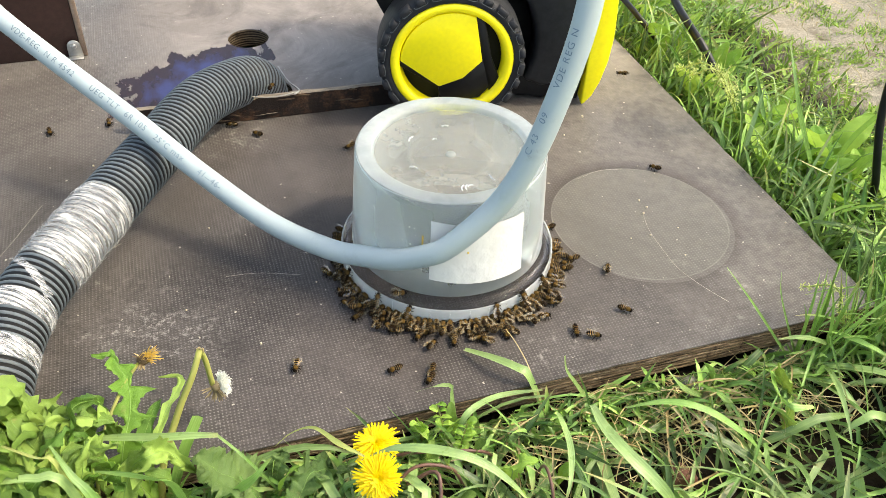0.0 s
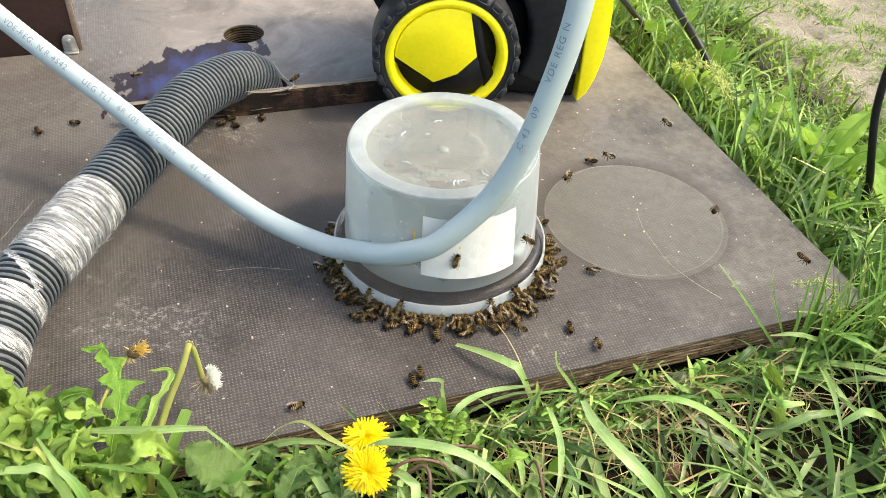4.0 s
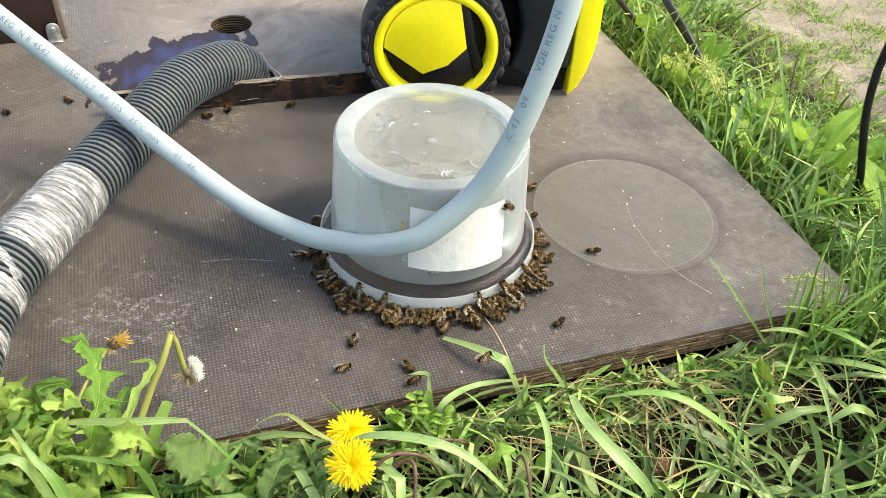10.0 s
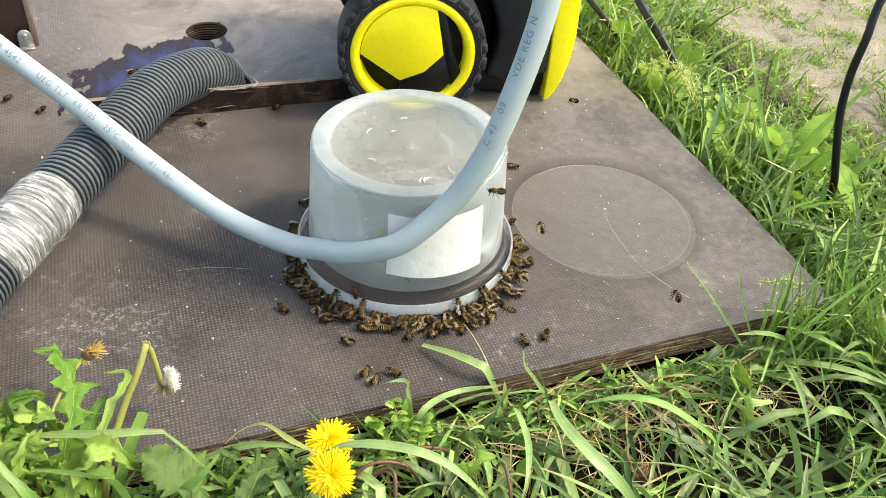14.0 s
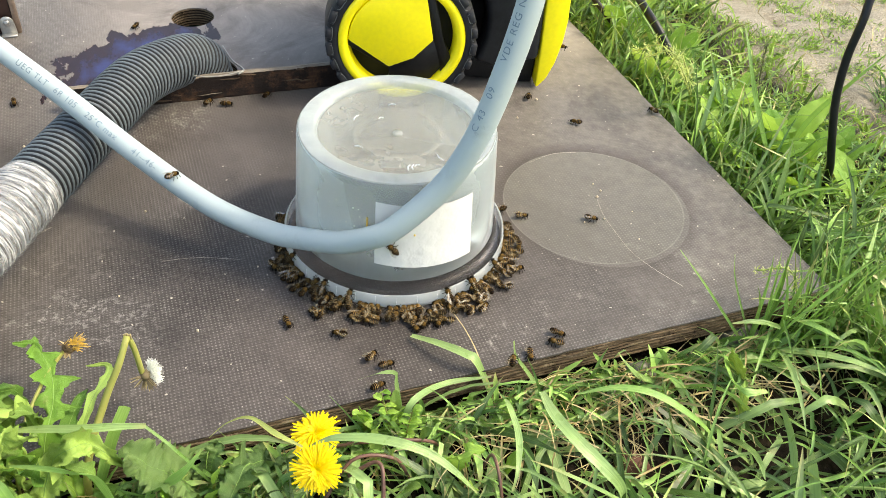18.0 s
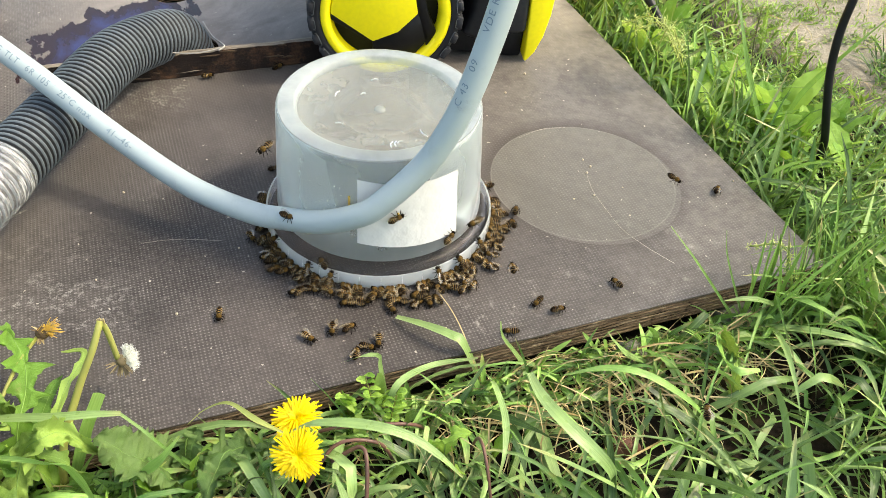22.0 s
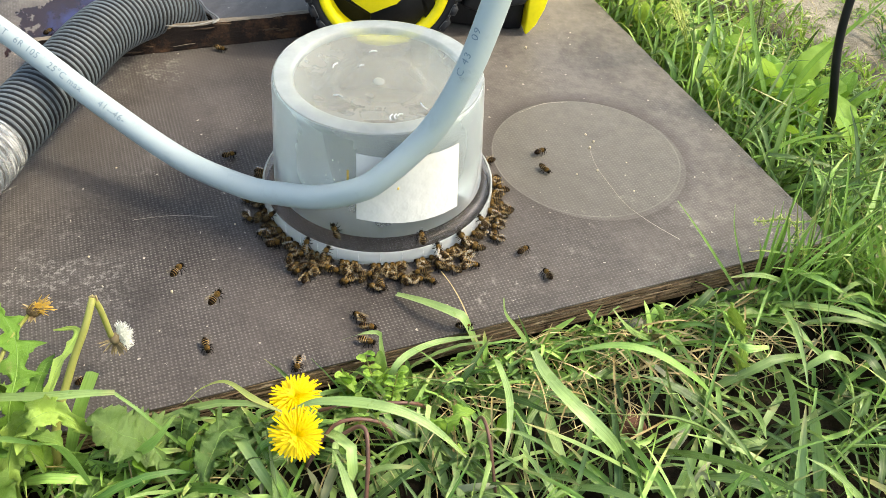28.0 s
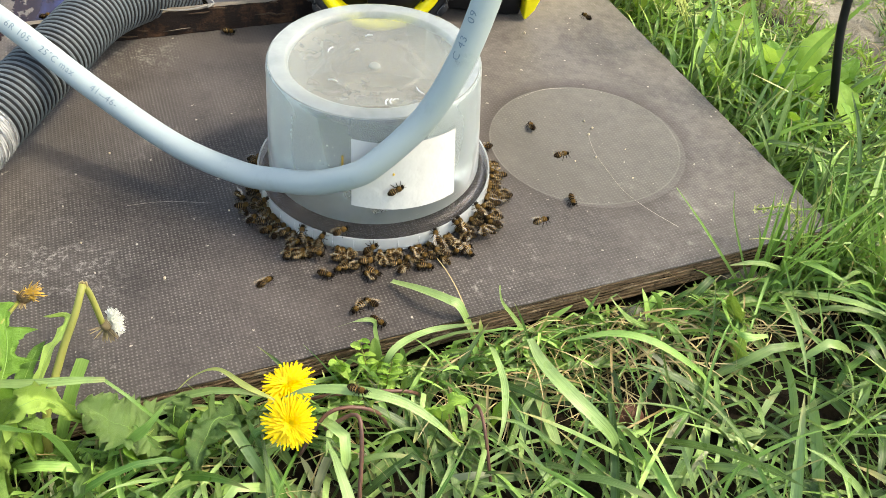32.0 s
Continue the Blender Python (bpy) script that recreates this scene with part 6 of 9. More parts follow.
seeding_grass((0.4019, 0.2571, -0.0400), (0.3501, 0.1887, 0.1000), (-0.006, 0.0, 0.012), 3, "upright grass stalk with a dark seed head", MAT_SEEDHEAD, 0.006)
seeding_grass((0.340, -0.085, -0.05), (0.290, -0.062, 0.030), (0.0, 0.0, 0.045), 4, "grass panicle bent over the board's corner", MAT_PANICLE, 0.009)

for path, r in (([(-0.060, -0.205, -0.045), (-0.0305, -0.2150, -0.010), (-0.0064, -0.2174, 0.000), (0.0292, -0.2150, 0.000), (0.0430, -0.2000, -0.030)], 0.0015),
                ([(-0.0207, -0.2412, -0.005), (-0.0019, -0.2404, 0.010), (0.0026, -0.2541, 0.004), (0.002, -0.275, -0.03)], 0.0017),
                ([(-0.036, -0.250, -0.02), (-0.018, -0.2350, 0.004), (0.008, -0.2300, 0.0), (0.020, -0.225, -0.03)], 0.0016),
                ([(0.070, -0.215, -0.03), (0.0732, -0.2250, 0.0), (0.0768, -0.2430, 0.004), (0.083, -0.262, -0.03)], 0.0014)):
    tagged(part("red_stalk", tube(bmesh.new(), glide(path, 24), r * 0.8, 8), MAT_STALK), "smooth reddish-brown plant stalk among the grass", "plant stalk", "reddish stalks")


def stone(x, y, z, size, material, label, seed):
    bm = bmesh.new()
    bmesh.ops.create_icosphere(bm, subdivisions=3, radius=1)
    for v in bm.verts:
        d = 1 + 0.28 * noise.noise(v.co * 1.6 + Vector((seed, 0, 0))) + 0.08 * noise.noise(v.co * 5 + Vector((seed, 3, 0)))
        v.co = Vector((v.co.x * size[0], v.co.y * size[1], v.co.z * size[2])) * d
    ob = part("stone", bm, material)
    ob.location = (x, y, z)
    tagged(ob, label, "stone", "stones under the sheet's edge")


stone(0.1946, -0.1297, -0.026, (0.0135, 0.0100, 0.0140), MAT_STONE, "pale speckled stone under the sheet's front edge", 1)
stone(0.1799, -0.2007, -0.040, (0.0120, 0.0090, 0.0100), MAT_TERRACOTTA, "reddish stone half hidden in grass", 2)
stone(0.290, -0.075, -0.036, (0.020, 0.014, 0.013), MAT_STONE, "grey stone propping the sheet's edge", 3)
stone(0.420, 0.100, -0.040, (0.012, 0.010, 0.008), MAT_STONE, "pale pebble between the leaves", 4)

CRUMBS = [(0.1834, 0.0838, 0.0011), (0.1890, 0.0736, 0.0012), (0.1843, 0.0637, 0.0014), (0.1864, 0.0320, 0.0010), (0.2137, 0.0062, 0.0008), (0.1679, 0.0260, 0.0008), (0.1423, 0.2310, 0.0016), (0.1196, 0.1934, 0.0012), (-0.3487, 0.1018, 0.0013), (-0.1419, -0.1227, 0.0012), (-0.2148, 0.0147, 0.0010), (-0.1088, -0.0498, 0.0009), (0.2140, 0.0446, 0.0007), (-0.2086, -0.0898, 0.0009), (0.0536, -0.1297, 0.0010), (0.3177, 0.0592, 0.0009)]
SCRATCHES = [[(0.1839, 0.0645), (0.1867, 0.0378), (0.1952, 0.0104), (0.2039, -0.0119), (0.2197, -0.0327), (0.2396, -0.0524)], [(-0.1858, -0.0476), (-0.1582, -0.0416), (-0.1244, -0.0416)], [(0.1732, 0.1355), (0.1499, 0.1309), (0.1258, 0.1147)], [(-0.3828, -0.0350), (-0.3791, -0.0082), (-0.3748, 0.0326), (-0.3738, 0.0369)], [(-0.3079, -0.0411), (-0.2912, -0.0178), (-0.2858, -0.0113)]]


def crumb(x, y, size, seed):
    bm = bmesh.new()
    bmesh.ops.create_icosphere(bm, subdivisions=1, radius=size)
    for v in bm.verts:
        v.co *= 1 + 0.35 * noise.noise(v.co * 900 + Vector((seed, 0, 0)))
    ob = part("crumb", bm, MAT_CRUMB)
    ob.location = (x, y, size * 0.7)
    tagged(ob, "tiny pale crumb of grit on the board", "grit", "crumbs on the board")


MAT_CRUMB = plain("pale_grit", (0.50, 0.42, 0.30), 0.8, 400, 0.3)
for k, (x, y, size) in enumerate(CRUMBS):
    crumb(x, y, size, k)


def scratches():
    """Pale hairline scratches in the sheet's film."""
    for path in SCRATCHES:
        verts, faces = [], []
        fine = glide([(x, y, 0.0003) for x, y in path], 30)
        ribbon(verts, faces, fine, [0.0007 * (0.5 + abs(noise.noise(p * 300))) for p in fine], 0.0, Vector((0, 0, 1)).cross(fine[-1] - fine[0]))
        tagged(part("scratch", to_bmesh(verts, faces), MAT_SCRATCH), "pale hairline scratch in the sheet's film", "scratch", "scratches in the film")


MAT_SCRATCH = plain("scratched_film", (0.27, 0.245, 0.21), 0.8, 500, 0.5)
scratches()

# ---- bees ----
def bee_thing():
    """A worker bee, 13 mm long, facing +x; its feet are at z = 0."""
    ob = thing("honey_bee", "small brown honey bee with dark banded abdomen", "bee", group="honey bees")
    bm = bmesh.new()
    bmesh.ops.create_icosphere(bm, subdivisions=2, radius=0.0014)
    bmesh.ops.scale(bm, vec=(0.75, 1.15, 1.0), verts=bm.verts)
    for side in (-1, 1):
        tube(bm, [Vector((0.0006, 0.0005 * side, 0.0005)), Vector((0.0017, 0.0009 * side, 0.0009)), Vector((0.0026, 0.0015 * side, 0.0001))], 0.00012, 4)
    part("head", bm, MAT_CHITIN, ob).location = (0.0052, 0, 0.0024)
    bm = bmesh.new()
    bmesh.ops.create_icosphere(bm, subdivisions=2, radius=0.0020)
    bmesh.ops.scale(bm, vec=(1.05, 1.0, 0.95), verts=bm.verts)
    part("thorax", bm, MAT_FUR, ob, "furry golden-brown thorax").location = (0.0026, 0, 0.0030)
    profile = [(0.0, 0.0)]
    for k in range(1, 22):
        s = k / 22
        r = 0.00232 * math.sin(math.pi * min(1, 0.10 + 0.82 * s)) ** 0.62 * (1 - 0.45 * max(0, s - 0.55))
        profile.append((r * (1 + 0.035 * math.sin(k * 2 * math.pi / 4)), 0.0066 * s))
    profile.append((0.0, 0.0067))
    bm = lathe(bmesh.new(), profile, 12)
    bmesh.ops.rotate(bm, verts=bm.verts, cent=(0, 0, 0), matrix=Matrix.Rotation(radians(-90), 3, "Y"))
    abdomen = part("abdomen", bm, MAT_STRIPES, ob, "abdomen with dark and golden bands")
    abdomen.matrix_basis = pose(0.0009, 0, 0.0028, 0, 8, 0)
    for side in (-1, 1):
        verts, faces = [], []
        ribbon(verts, faces, [Vector((0.0026 - 0.0085 * s, side * (0.0009 + 0.0017 * s), 0.0047 + 0.0004 * s)) for s in (0, 0.25, 0.55, 0.85, 1.0)], [0.0006, 0.0017, 0.0026, 0.0024, 0.0009], 0.02)
        ribbon(verts, faces, [Vector((0.0018 - 0.0056 * s, side * (0.0011 + 0.0026 * s), 0.0044)) for s in (0, 0.3, 0.6, 0.9, 1.0)], [0.0005, 0.0013, 0.0019, 0.0017, 0.0007], 0.02)
        part("wing", to_bmesh(verts, faces), MAT_WING, ob, "clear veined wing")
        for x0, x1, out in ((0.0038, 0.0056, 0.0030), (0.0026, 0.0026, 0.0037), (0.0016, -0.0012, 0.0038)):
            path = [Vector((x0, side * 0.0012, 0.0020)), Vector((x0 + (x1 - x0) * 0.4, side * out * 0.75, 0.0026)), Vector((x0 + (x1 - x0) * 0.8, side * out * 0.95, 0.0008)), Vector((x1, side * out * 1.05, 0.00012))]
            part("leg", tube(bmesh.new(), path, lambda k: (0.00026, 0.00030, 0.00022, 0.00012)[k], 5), MAT_CHITIN, ob)
    for piece in ob.children:
        piece.data.transform(Matrix.Scale(1.08, 4))
        piece.matrix_basis.translation *= 1.08
    return ob


BEE = bee_thing()


def ring_pose(angle, radius, height, head, pitch=0.0, roll=0.0):
    """A place round the bucket: angle from the front (to the right), head: the turn away from facing the bucket."""
    a = radians(angle)
    p = Vector((radius * math.sin(a), -radius * math.cos(a), height))
    return Matrix.Translation(p) @ Matrix.Rotation(math.atan2(-p.y, -p.x) + radians(head), 4, "Z") @ pose(0, 0, 0, roll, pitch, 0)


def crowd():
    """The bees that throng round the rim: where each one sits, and how it shifts about."""
    rng = random.Random(21)
    seats = []
    for k in range(70):
        seats.append((-100 + 200 * k / 69 + rng.uniform(-0.9, 0.9), rng.uniform(0.0958, 0.0974), 0.0003, rng.gauss(0, 9), rng.uniform(-14, -2)))
    for k in range(40):
        seats.append((-66 + 152 * k / 39 + rng.uniform(-1.8, 1.8), rng.uniform(0.1015, 0.1085), rng.choice((0.0003, 0.0003, 0.0034)), rng.gauss(0, 34), rng.uniform(-6, 6)))
    for k in range(12):
        seats.append((-30 + 84 * k / 11 + rng.uniform(-5, 5), rng.uniform(0.1100, 0.1150), 0.0003, rng.uniform(-180, 180), 0))
    for k in range(7):
        seats.append((rng.uniform(-60, 62), 0.0945, rng.uniform(0.0085, 0.0105), rng.gauss(0, 20), -52))
    return seats


CROWD = crowd()
CROWD_BEES = []
for k, (angle, radius, height, head, pitch) in enumerate(CROWD):
    m = ring_pose(angle, radius, height, head, pitch)
    CROWD_BEES.append(copy_thing(BEE, m))
ROVERS = [copy_thing(BEE, pose(0.2, 0.3, 0.0004)) for k in range(27)]


# ---- what moves ----
def wall(x, y, z, spin):
    """A bee clinging to the bucket's wall."""
    out = Vector((x, y, 0)).normalized()
    up = Vector((0, 0, 1)) if z > 0.021 or z < 0.0172 else (Vector((0, 0, 0.3)) - out).normalized()
    if 0.0172 <= z <= 0.021:
        out = Vector((out.x * 0.35, out.y * 0.35, 0.94)).normalized()
        up = (up - out * up.dot(out)).normalized()
    side = out.cross(up)
    return Matrix.Translation((x, y, z)) @ Matrix((up, side, out)).transposed().to_4x4() @ pose(0, 0, 0, 0, 0, spin)


def face(x, y, z, spin):
    """A bee on the lath's front face."""
    out = Vector((math.sin(radians(17.2)), -math.cos(radians(17.2)), 0))
    up = Vector((0, 0, 1))
    return Matrix.Translation((x, y, z)) @ Matrix((up, out.cross(up), out)).transposed().to_4x4() @ pose(0, 0, 0, 0, 0, spin)


def bounded(rows):
    """Rows with halfway turns put in where a bee turns far from one row to the next."""
    out = [rows[0]]
    for t, m in rows[1:]:
        t0, m0 = out[-1]
        q0, q1 = m0.to_quaternion(), m.to_quaternion()
        if q0.dot(q1) < 0:
            q1.negate()
        turn = 2 * math.acos(min(1, abs(q0.dot(q1))))
        cuts = int(turn / radians(80))
        for k in range(cuts):
            f = (k + 1) / (cuts + 1)
            out.append((t0 + (t - t0) * f, Matrix.LocRotScale(m0.translation.lerp(m.translation, f), q0.slerp(q1, f), None)))
        out.append((t, m))
    return out


def motions():
    rng = random.Random(77)
    for bee, (angle, radius, height, head, pitch) in zip(CROWD_BEES, CROWD):
        rows, a, h = [], angle, head
        restless = 0.6 if radius < 0.103 else 2.2
        for k in range(17):
            a = angle + max(-5, min(5, a - angle + rng.gauss(0, restless)))
            h = head + max(-60, min(60, h - head + rng.gauss(0, 9 * restless)))
            rows.append((2.0 * k, ring_pose(a, radius + rng.gauss(0, 0.0005), height, h, pitch + rng.gauss(0, 3))))
        walk(bee, bounded(rows))
    walk(ROVERS[0], bounded([(0.0, pose(-0.4108, 0.1552, 0.0004, 0, 0, -61)), (1.0, pose(-0.4116, 0.1518, 0.0004, 0, 0, -67)), (2.0, pose(-0.4129, 0.1465, 0.0004, 0, 0, -73)), (3.0, pose(-0.4134, 0.1466, 0.0004, 0, 0, -44)), (6.0, pose(-0.4092, 0.1410, 0.0004, 0, 0, -68)), (7.0, pose(-0.4086, 0.1402, 0.0004, 0, 0, -102)), (8.0, pose(-0.4107, 0.1419, 0.0004, 0, 0, -71)), (9.0, pose(-0.4201, 0.1473, 0.0004, 0, 0, -151)), (10.0, pose(-0.4304, 0.1565, 0.0004, 0, 0, -222)), (11.0, pose(-0.4310, 0.1678, 0.0004, 0, 0, -271)), (12.0, pose(-0.4308, 0.1802, 0.0004, 0, 0, -348)), (13.0, pose(-0.3692, 0.1936, 0.0004, 0, 0, -428)), (14.0, pose(-0.3770, 0.1815, 0.0004, 0, 0, -483)), (17.0, pose(-0.3844, 0.1754, 0.0004, 0, 0, -501)), (18.0, pose(-0.3834, 0.1736, 0.0004, 0, 0, -426)), (19.0, pose(-0.2474, -0.1354, 0.0450, 9, 10, -354)), (20.0, pose(0.0467, -0.1026, 0.0036, 0, 0, -274)), (21.0, pose(0.0467, -0.1026, 0.0036, 0, 0, -210)), (22.0, pose(0.1238, -0.1022, 0.0004, 0, 0, -130)), (23.0, pose(0.1374, -0.1211, 0.0004, 0, 0, -200)), (24.0, pose(0.0919, -0.1041, 0.0004, 0, 0, -280)), (25.0, pose(0.1084, -0.0649, 0.0004, 0, 0, -293)), (28.0, pose(0.1126, -0.0729, 0.0004, 0, 0, -315)), (29.0, pose(0.1404, -0.0455, 0.0004, 0, 0, -235)), (30.0, pose(0.0932, -0.0612, 0.0036, 0, 0, -179)), (31.0, pose(0.0932, -0.0612, 0.0036, 0, 0, -194)), (32.0, pose(0.0932, -0.0612, 0.0036, 0, 0, -200))]))
    walk(ROVERS[1], bounded([(0.0, pose(-0.3569, 0.1766, 0.0004, 0, 0, -73)), (1.0, pose(-0.3685, 0.1663, 0.0004, 0, 0, -138)), (2.0, pose(-0.3802, 0.1642, 0.0004, 0, 0, -170)), (3.0, pose(-0.3809, 0.1634, 0.0004, 0, 0, -185)), (6.0, pose(-0.3806, 0.1649, 0.0004, 0, 0, -196)), (7.0, pose(-0.3798, 0.1675, 0.0004, 0, 0, -116)), (8.0, pose(0.0532, -0.0955, 0.0036, 0, 0, -196)), (9.0, pose(0.0532, -0.0955, 0.0036, 0, 0, -234)), (10.0, pose(0.0532, -0.0955, 0.0036, 0, 0, -216)), (11.0, pose(0.0532, -0.0955, 0.0036, 0, 0, -209)), (12.0, pose(0.0532, -0.0955, 0.0036, 0, 0, -207)), (13.0, pose(0.0532, -0.0955, 0.0036, 0, 0, -209)), (14.0, pose(0.0532, -0.0955, 0.0036, 0, 0, -235)), (17.0, pose(-0.1577, 0.3295, 0.0450, -12, 3, -186)), (18.0, pose(-0.3096, 0.3460, 0.0004, 0, 0, -106)), (19.0, pose(-0.1123, -0.0243, 0.0036, 0, 0, -26)), (20.0, pose(-0.1123, -0.0243, 0.0036, 0, 0, 25)), (21.0, pose(-0.1123, -0.0243, 0.0036, 0, 0, 14)), (22.0, pose(-0.0940, 0.0512, 0.0004, 0, 0, 32)), (23.0, pose(0.1425, 0.1996, 0.0004, 0, 0, -9)), (24.0, pose(0.2180, 0.1879, 0.0450, -2, 8, -89)), (25.0, pose(0.1664, 0.1863, 0.0450, 3, -8, -126)), (28.0, pose(-0.0434, -0.1016, 0.0036, 0, 0, -46)), (29.0, pose(-0.0434, -0.1016, 0.0036, 0, 0, 34)), (30.0, pose(-0.0512, -0.1039, 0.0004, 0, 0, -32)), (31.0, pose(-0.0285, -0.1183, 0.0004, 0, 0, -32)), (32.0, pose(-0.0304, -0.1168, 0.0004, 0, 0, -13))]))
    walk(ROVERS[2], bounded([(0.0, pose(-0.1023, 0.1529, 0.0004, 0, 0, -133)), (1.0, pose(-0.2565, 0.1392, 0.0004, 0, 0, -53)), (2.0, pose(-0.2249, 0.1574, 0.0004, 0, 0, 27)), (3.0, pose(-0.2102, 0.1746, 0.0004, 0, 0, 107)), (6.0, pose(-0.2371, 0.1670, 0.0004, 0, 0, 187)), (7.0, pose(-0.2362, 0.1696, 0.0004, 0, 0, 165)), (8.0, pose(-0.2361, 0.1672, 0.0004, 0, 0, 168)), (9.0, pose(-0.2353, 0.1700, 0.0004, 0, 0, 190)), (10.0, pose(-0.2321, 0.1712, 0.0004, 0, 0, 167)), (11.0, pose(-0.2331, 0.1718, 0.0004, 0, 0, 187)), (12.0, pose(-0.2292, 0.1748, 0.0004, 0, 0, 217)), (13.0, pose(-0.2254, 0.1734, 0.0004, 0, 0, 238)), (14.0, pose(-0.2143, 0.1749, 0.0004, 0, 0, 318)), (17.0, pose(-0.2013, 0.1905, 0.0004, 0, 0, 398)), (18.0, pose(-0.1967, 0.1909, 0.0004, 0, 0, 421)), (19.0, pose(-0.1927, 0.1936, 0.0004, 0, 0, 387)), (20.0, pose(-0.1887, 0.1951, 0.0004, 0, 0, 396)), (21.0, pose(-0.1816, 0.1945, 0.0004, 0, 0, 421)), (22.0, pose(-0.1791, 0.1991, 0.0004, 0, 0, 389)), (23.0, pose(-0.1775, 0.1995, 0.0004, 0, 0, 376)), (24.0, pose(-0.1649, 0.2030, 0.0004, 0, 0, 376)), (25.0, pose(-0.1622, 0.2029, 0.0004, 0, 0, 360)), (28.0, pose(-0.1617, 0.2029, 0.0004, 0, 0, 343)), (29.0, pose(-0.1595, 0.2043, 0.0004, 0, 0, 345)), (30.0, pose(-0.1588, 0.2088, 0.0004, 0, 0, 340)), (31.0, pose(-0.1543, 0.2050, 0.0004, 0, 0, 338)), (32.0, pose(-0.1500, 0.2067, 0.0004, 0, 0, 357))]))
    walk(ROVERS[3], bounded([(0.0, pose(0.2072, 0.1369, 0.0004, 0, 0, -211)), (1.0, pose(0.2013, 0.1374, 0.0004, 0, 0, -189)), (2.0, pose(0.1861, 0.1397, 0.0004, 0, 0, -175)), (3.0, pose(0.1599, 0.1375, 0.0004, 0, 0, -196)), (6.0, pose(0.1035, 0.1537, 0.0004, 0, 0, -194)), (7.0, pose(-0.1342, 0.2127, 0.0450, -9, -15, -114)), (8.0, pose(0.1015, -0.0556, 0.0036, 0, 0, -194)), (9.0, pose(0.1015, -0.0556, 0.0036, 0, 0, -171)), (10.0, pose(0.1455, -0.0085, 0.0004, 0, 0, -178)), (11.0, pose(0.1126, -0.0094, 0.0004, 0, 0, -258)), (12.0, pose(0.1110, 0.0103, 0.0004, 0, 0, -255)), (13.0, pose(0.0944, 0.0737, 0.0004, 0, 0, -278)), (14.0, pose(0.1011, 0.1245, 0.0004, 0, 0, -358)), (17.0, pose(0.1464, 0.1064, 0.0004, 0, 0, -431)), (18.0, pose(0.1733, 0.0295, 0.0004, 0, 0, -371)), (19.0, pose(0.2243, 0.0196, 0.0450, 9, -16, -291)), (20.0, pose(0.2257, 0.0337, 0.0450, 0, -9, -342)), (21.0, pose(0.2743, 0.0495, 0.0004, 0, 0, -378)), (22.0, pose(0.2976, 0.0419, 0.0004, 0, 0, -298)), (23.0, pose(0.1417, 0.2359, 0.0004, 0, 0, -378)), (24.0, pose(-0.0280, -0.1091, 0.0036, 0, 0, -299)), (25.0, pose(-0.0280, -0.1091, 0.0036, 0, 0, -296)), (28.0, wall(-0.0275, -0.0783, 0.0250, 21)), (29.0, wall(-0.0076, -0.0885, 0.0185, 12)), (30.0, wall(-0.0050, -0.0829, 0.0205, -19)), (31.0, wall(0.0028, -0.0931, 0.0174, -43)), (32.0, wall(0.0006, -0.0934, 0.0099, -53))]))
    walk(ROVERS[4], bounded([(0.0, pose(0.1406, -0.0198, 0.0004, 0, 0, 82)), (1.0, pose(0.1596, 0.1213, 0.0004, 0, 0, 79)), (2.0, pose(0.1796, 0.2232, 0.0004, 0, 0, -1)), (3.0, pose(0.2184, 0.1419, 0.0450, 5, -7, 79)), (6.0, pose(0.1671, 0.1536, 0.0450, -10, -13, 159)), (7.0, pose(0.0405, -0.1027, 0.0036, 0, 0, 101)), (8.0, pose(0.0405, -0.1027, 0.0036, 0, 0, 134)), (9.0, pose(0.0405, -0.1027, 0.0036, 0, 0, 136)), (10.0, pose(0.0405, -0.1027, 0.0036, 0, 0, 106)), (11.0, pose(0.0405, -0.1027, 0.0036, 0, 0, 111)), (12.0, pose(0.0405, -0.1027, 0.0036, 0, 0, 105)), (13.0, pose(0.0405, -0.1027, 0.0036, 0, 0, 108)), (14.0, pose(0.0405, -0.1027, 0.0036, 0, 0, 91)), (17.0, pose(-0.1538, -0.0451, 0.0450, 1, 1, 127)), (18.0, pose(-0.1775, -0.0138, 0.0588, 0, 0, 47)), (19.0, pose(-0.1555, -0.0052, 0.0004, 0, 0, 127)), (20.0, pose(-0.1665, -0.0115, 0.0004, 0, 0, 143)), (21.0, pose(-0.2023, 0.0150, 0.0004, 0, 0, 63)), (22.0, wall(0.0535, -0.0631, 0.0315, -60)), (23.0, wall(-0.0118, -0.0809, 0.0457, -11)), (24.0, pose(-0.1117, -0.0165, 0.0036, 0, 0, 67)), (25.0, pose(-0.1117, -0.0165, 0.0036, 0, 0, 43)), (28.0, pose(-0.1042, -0.0231, 0.0004, 0, 0, -37)), (29.0, pose(-0.1019, -0.0275, 0.0004, 0, 0, 43)), (30.0, pose(-0.0477, 0.1422, 0.0450, -3, 7, -37)), (31.0, pose(-0.0527, -0.1002, 0.0036, 0, 0, 43)), (32.0, pose(-0.0502, -0.0993, 0.0004, 0, 0, 27))]))
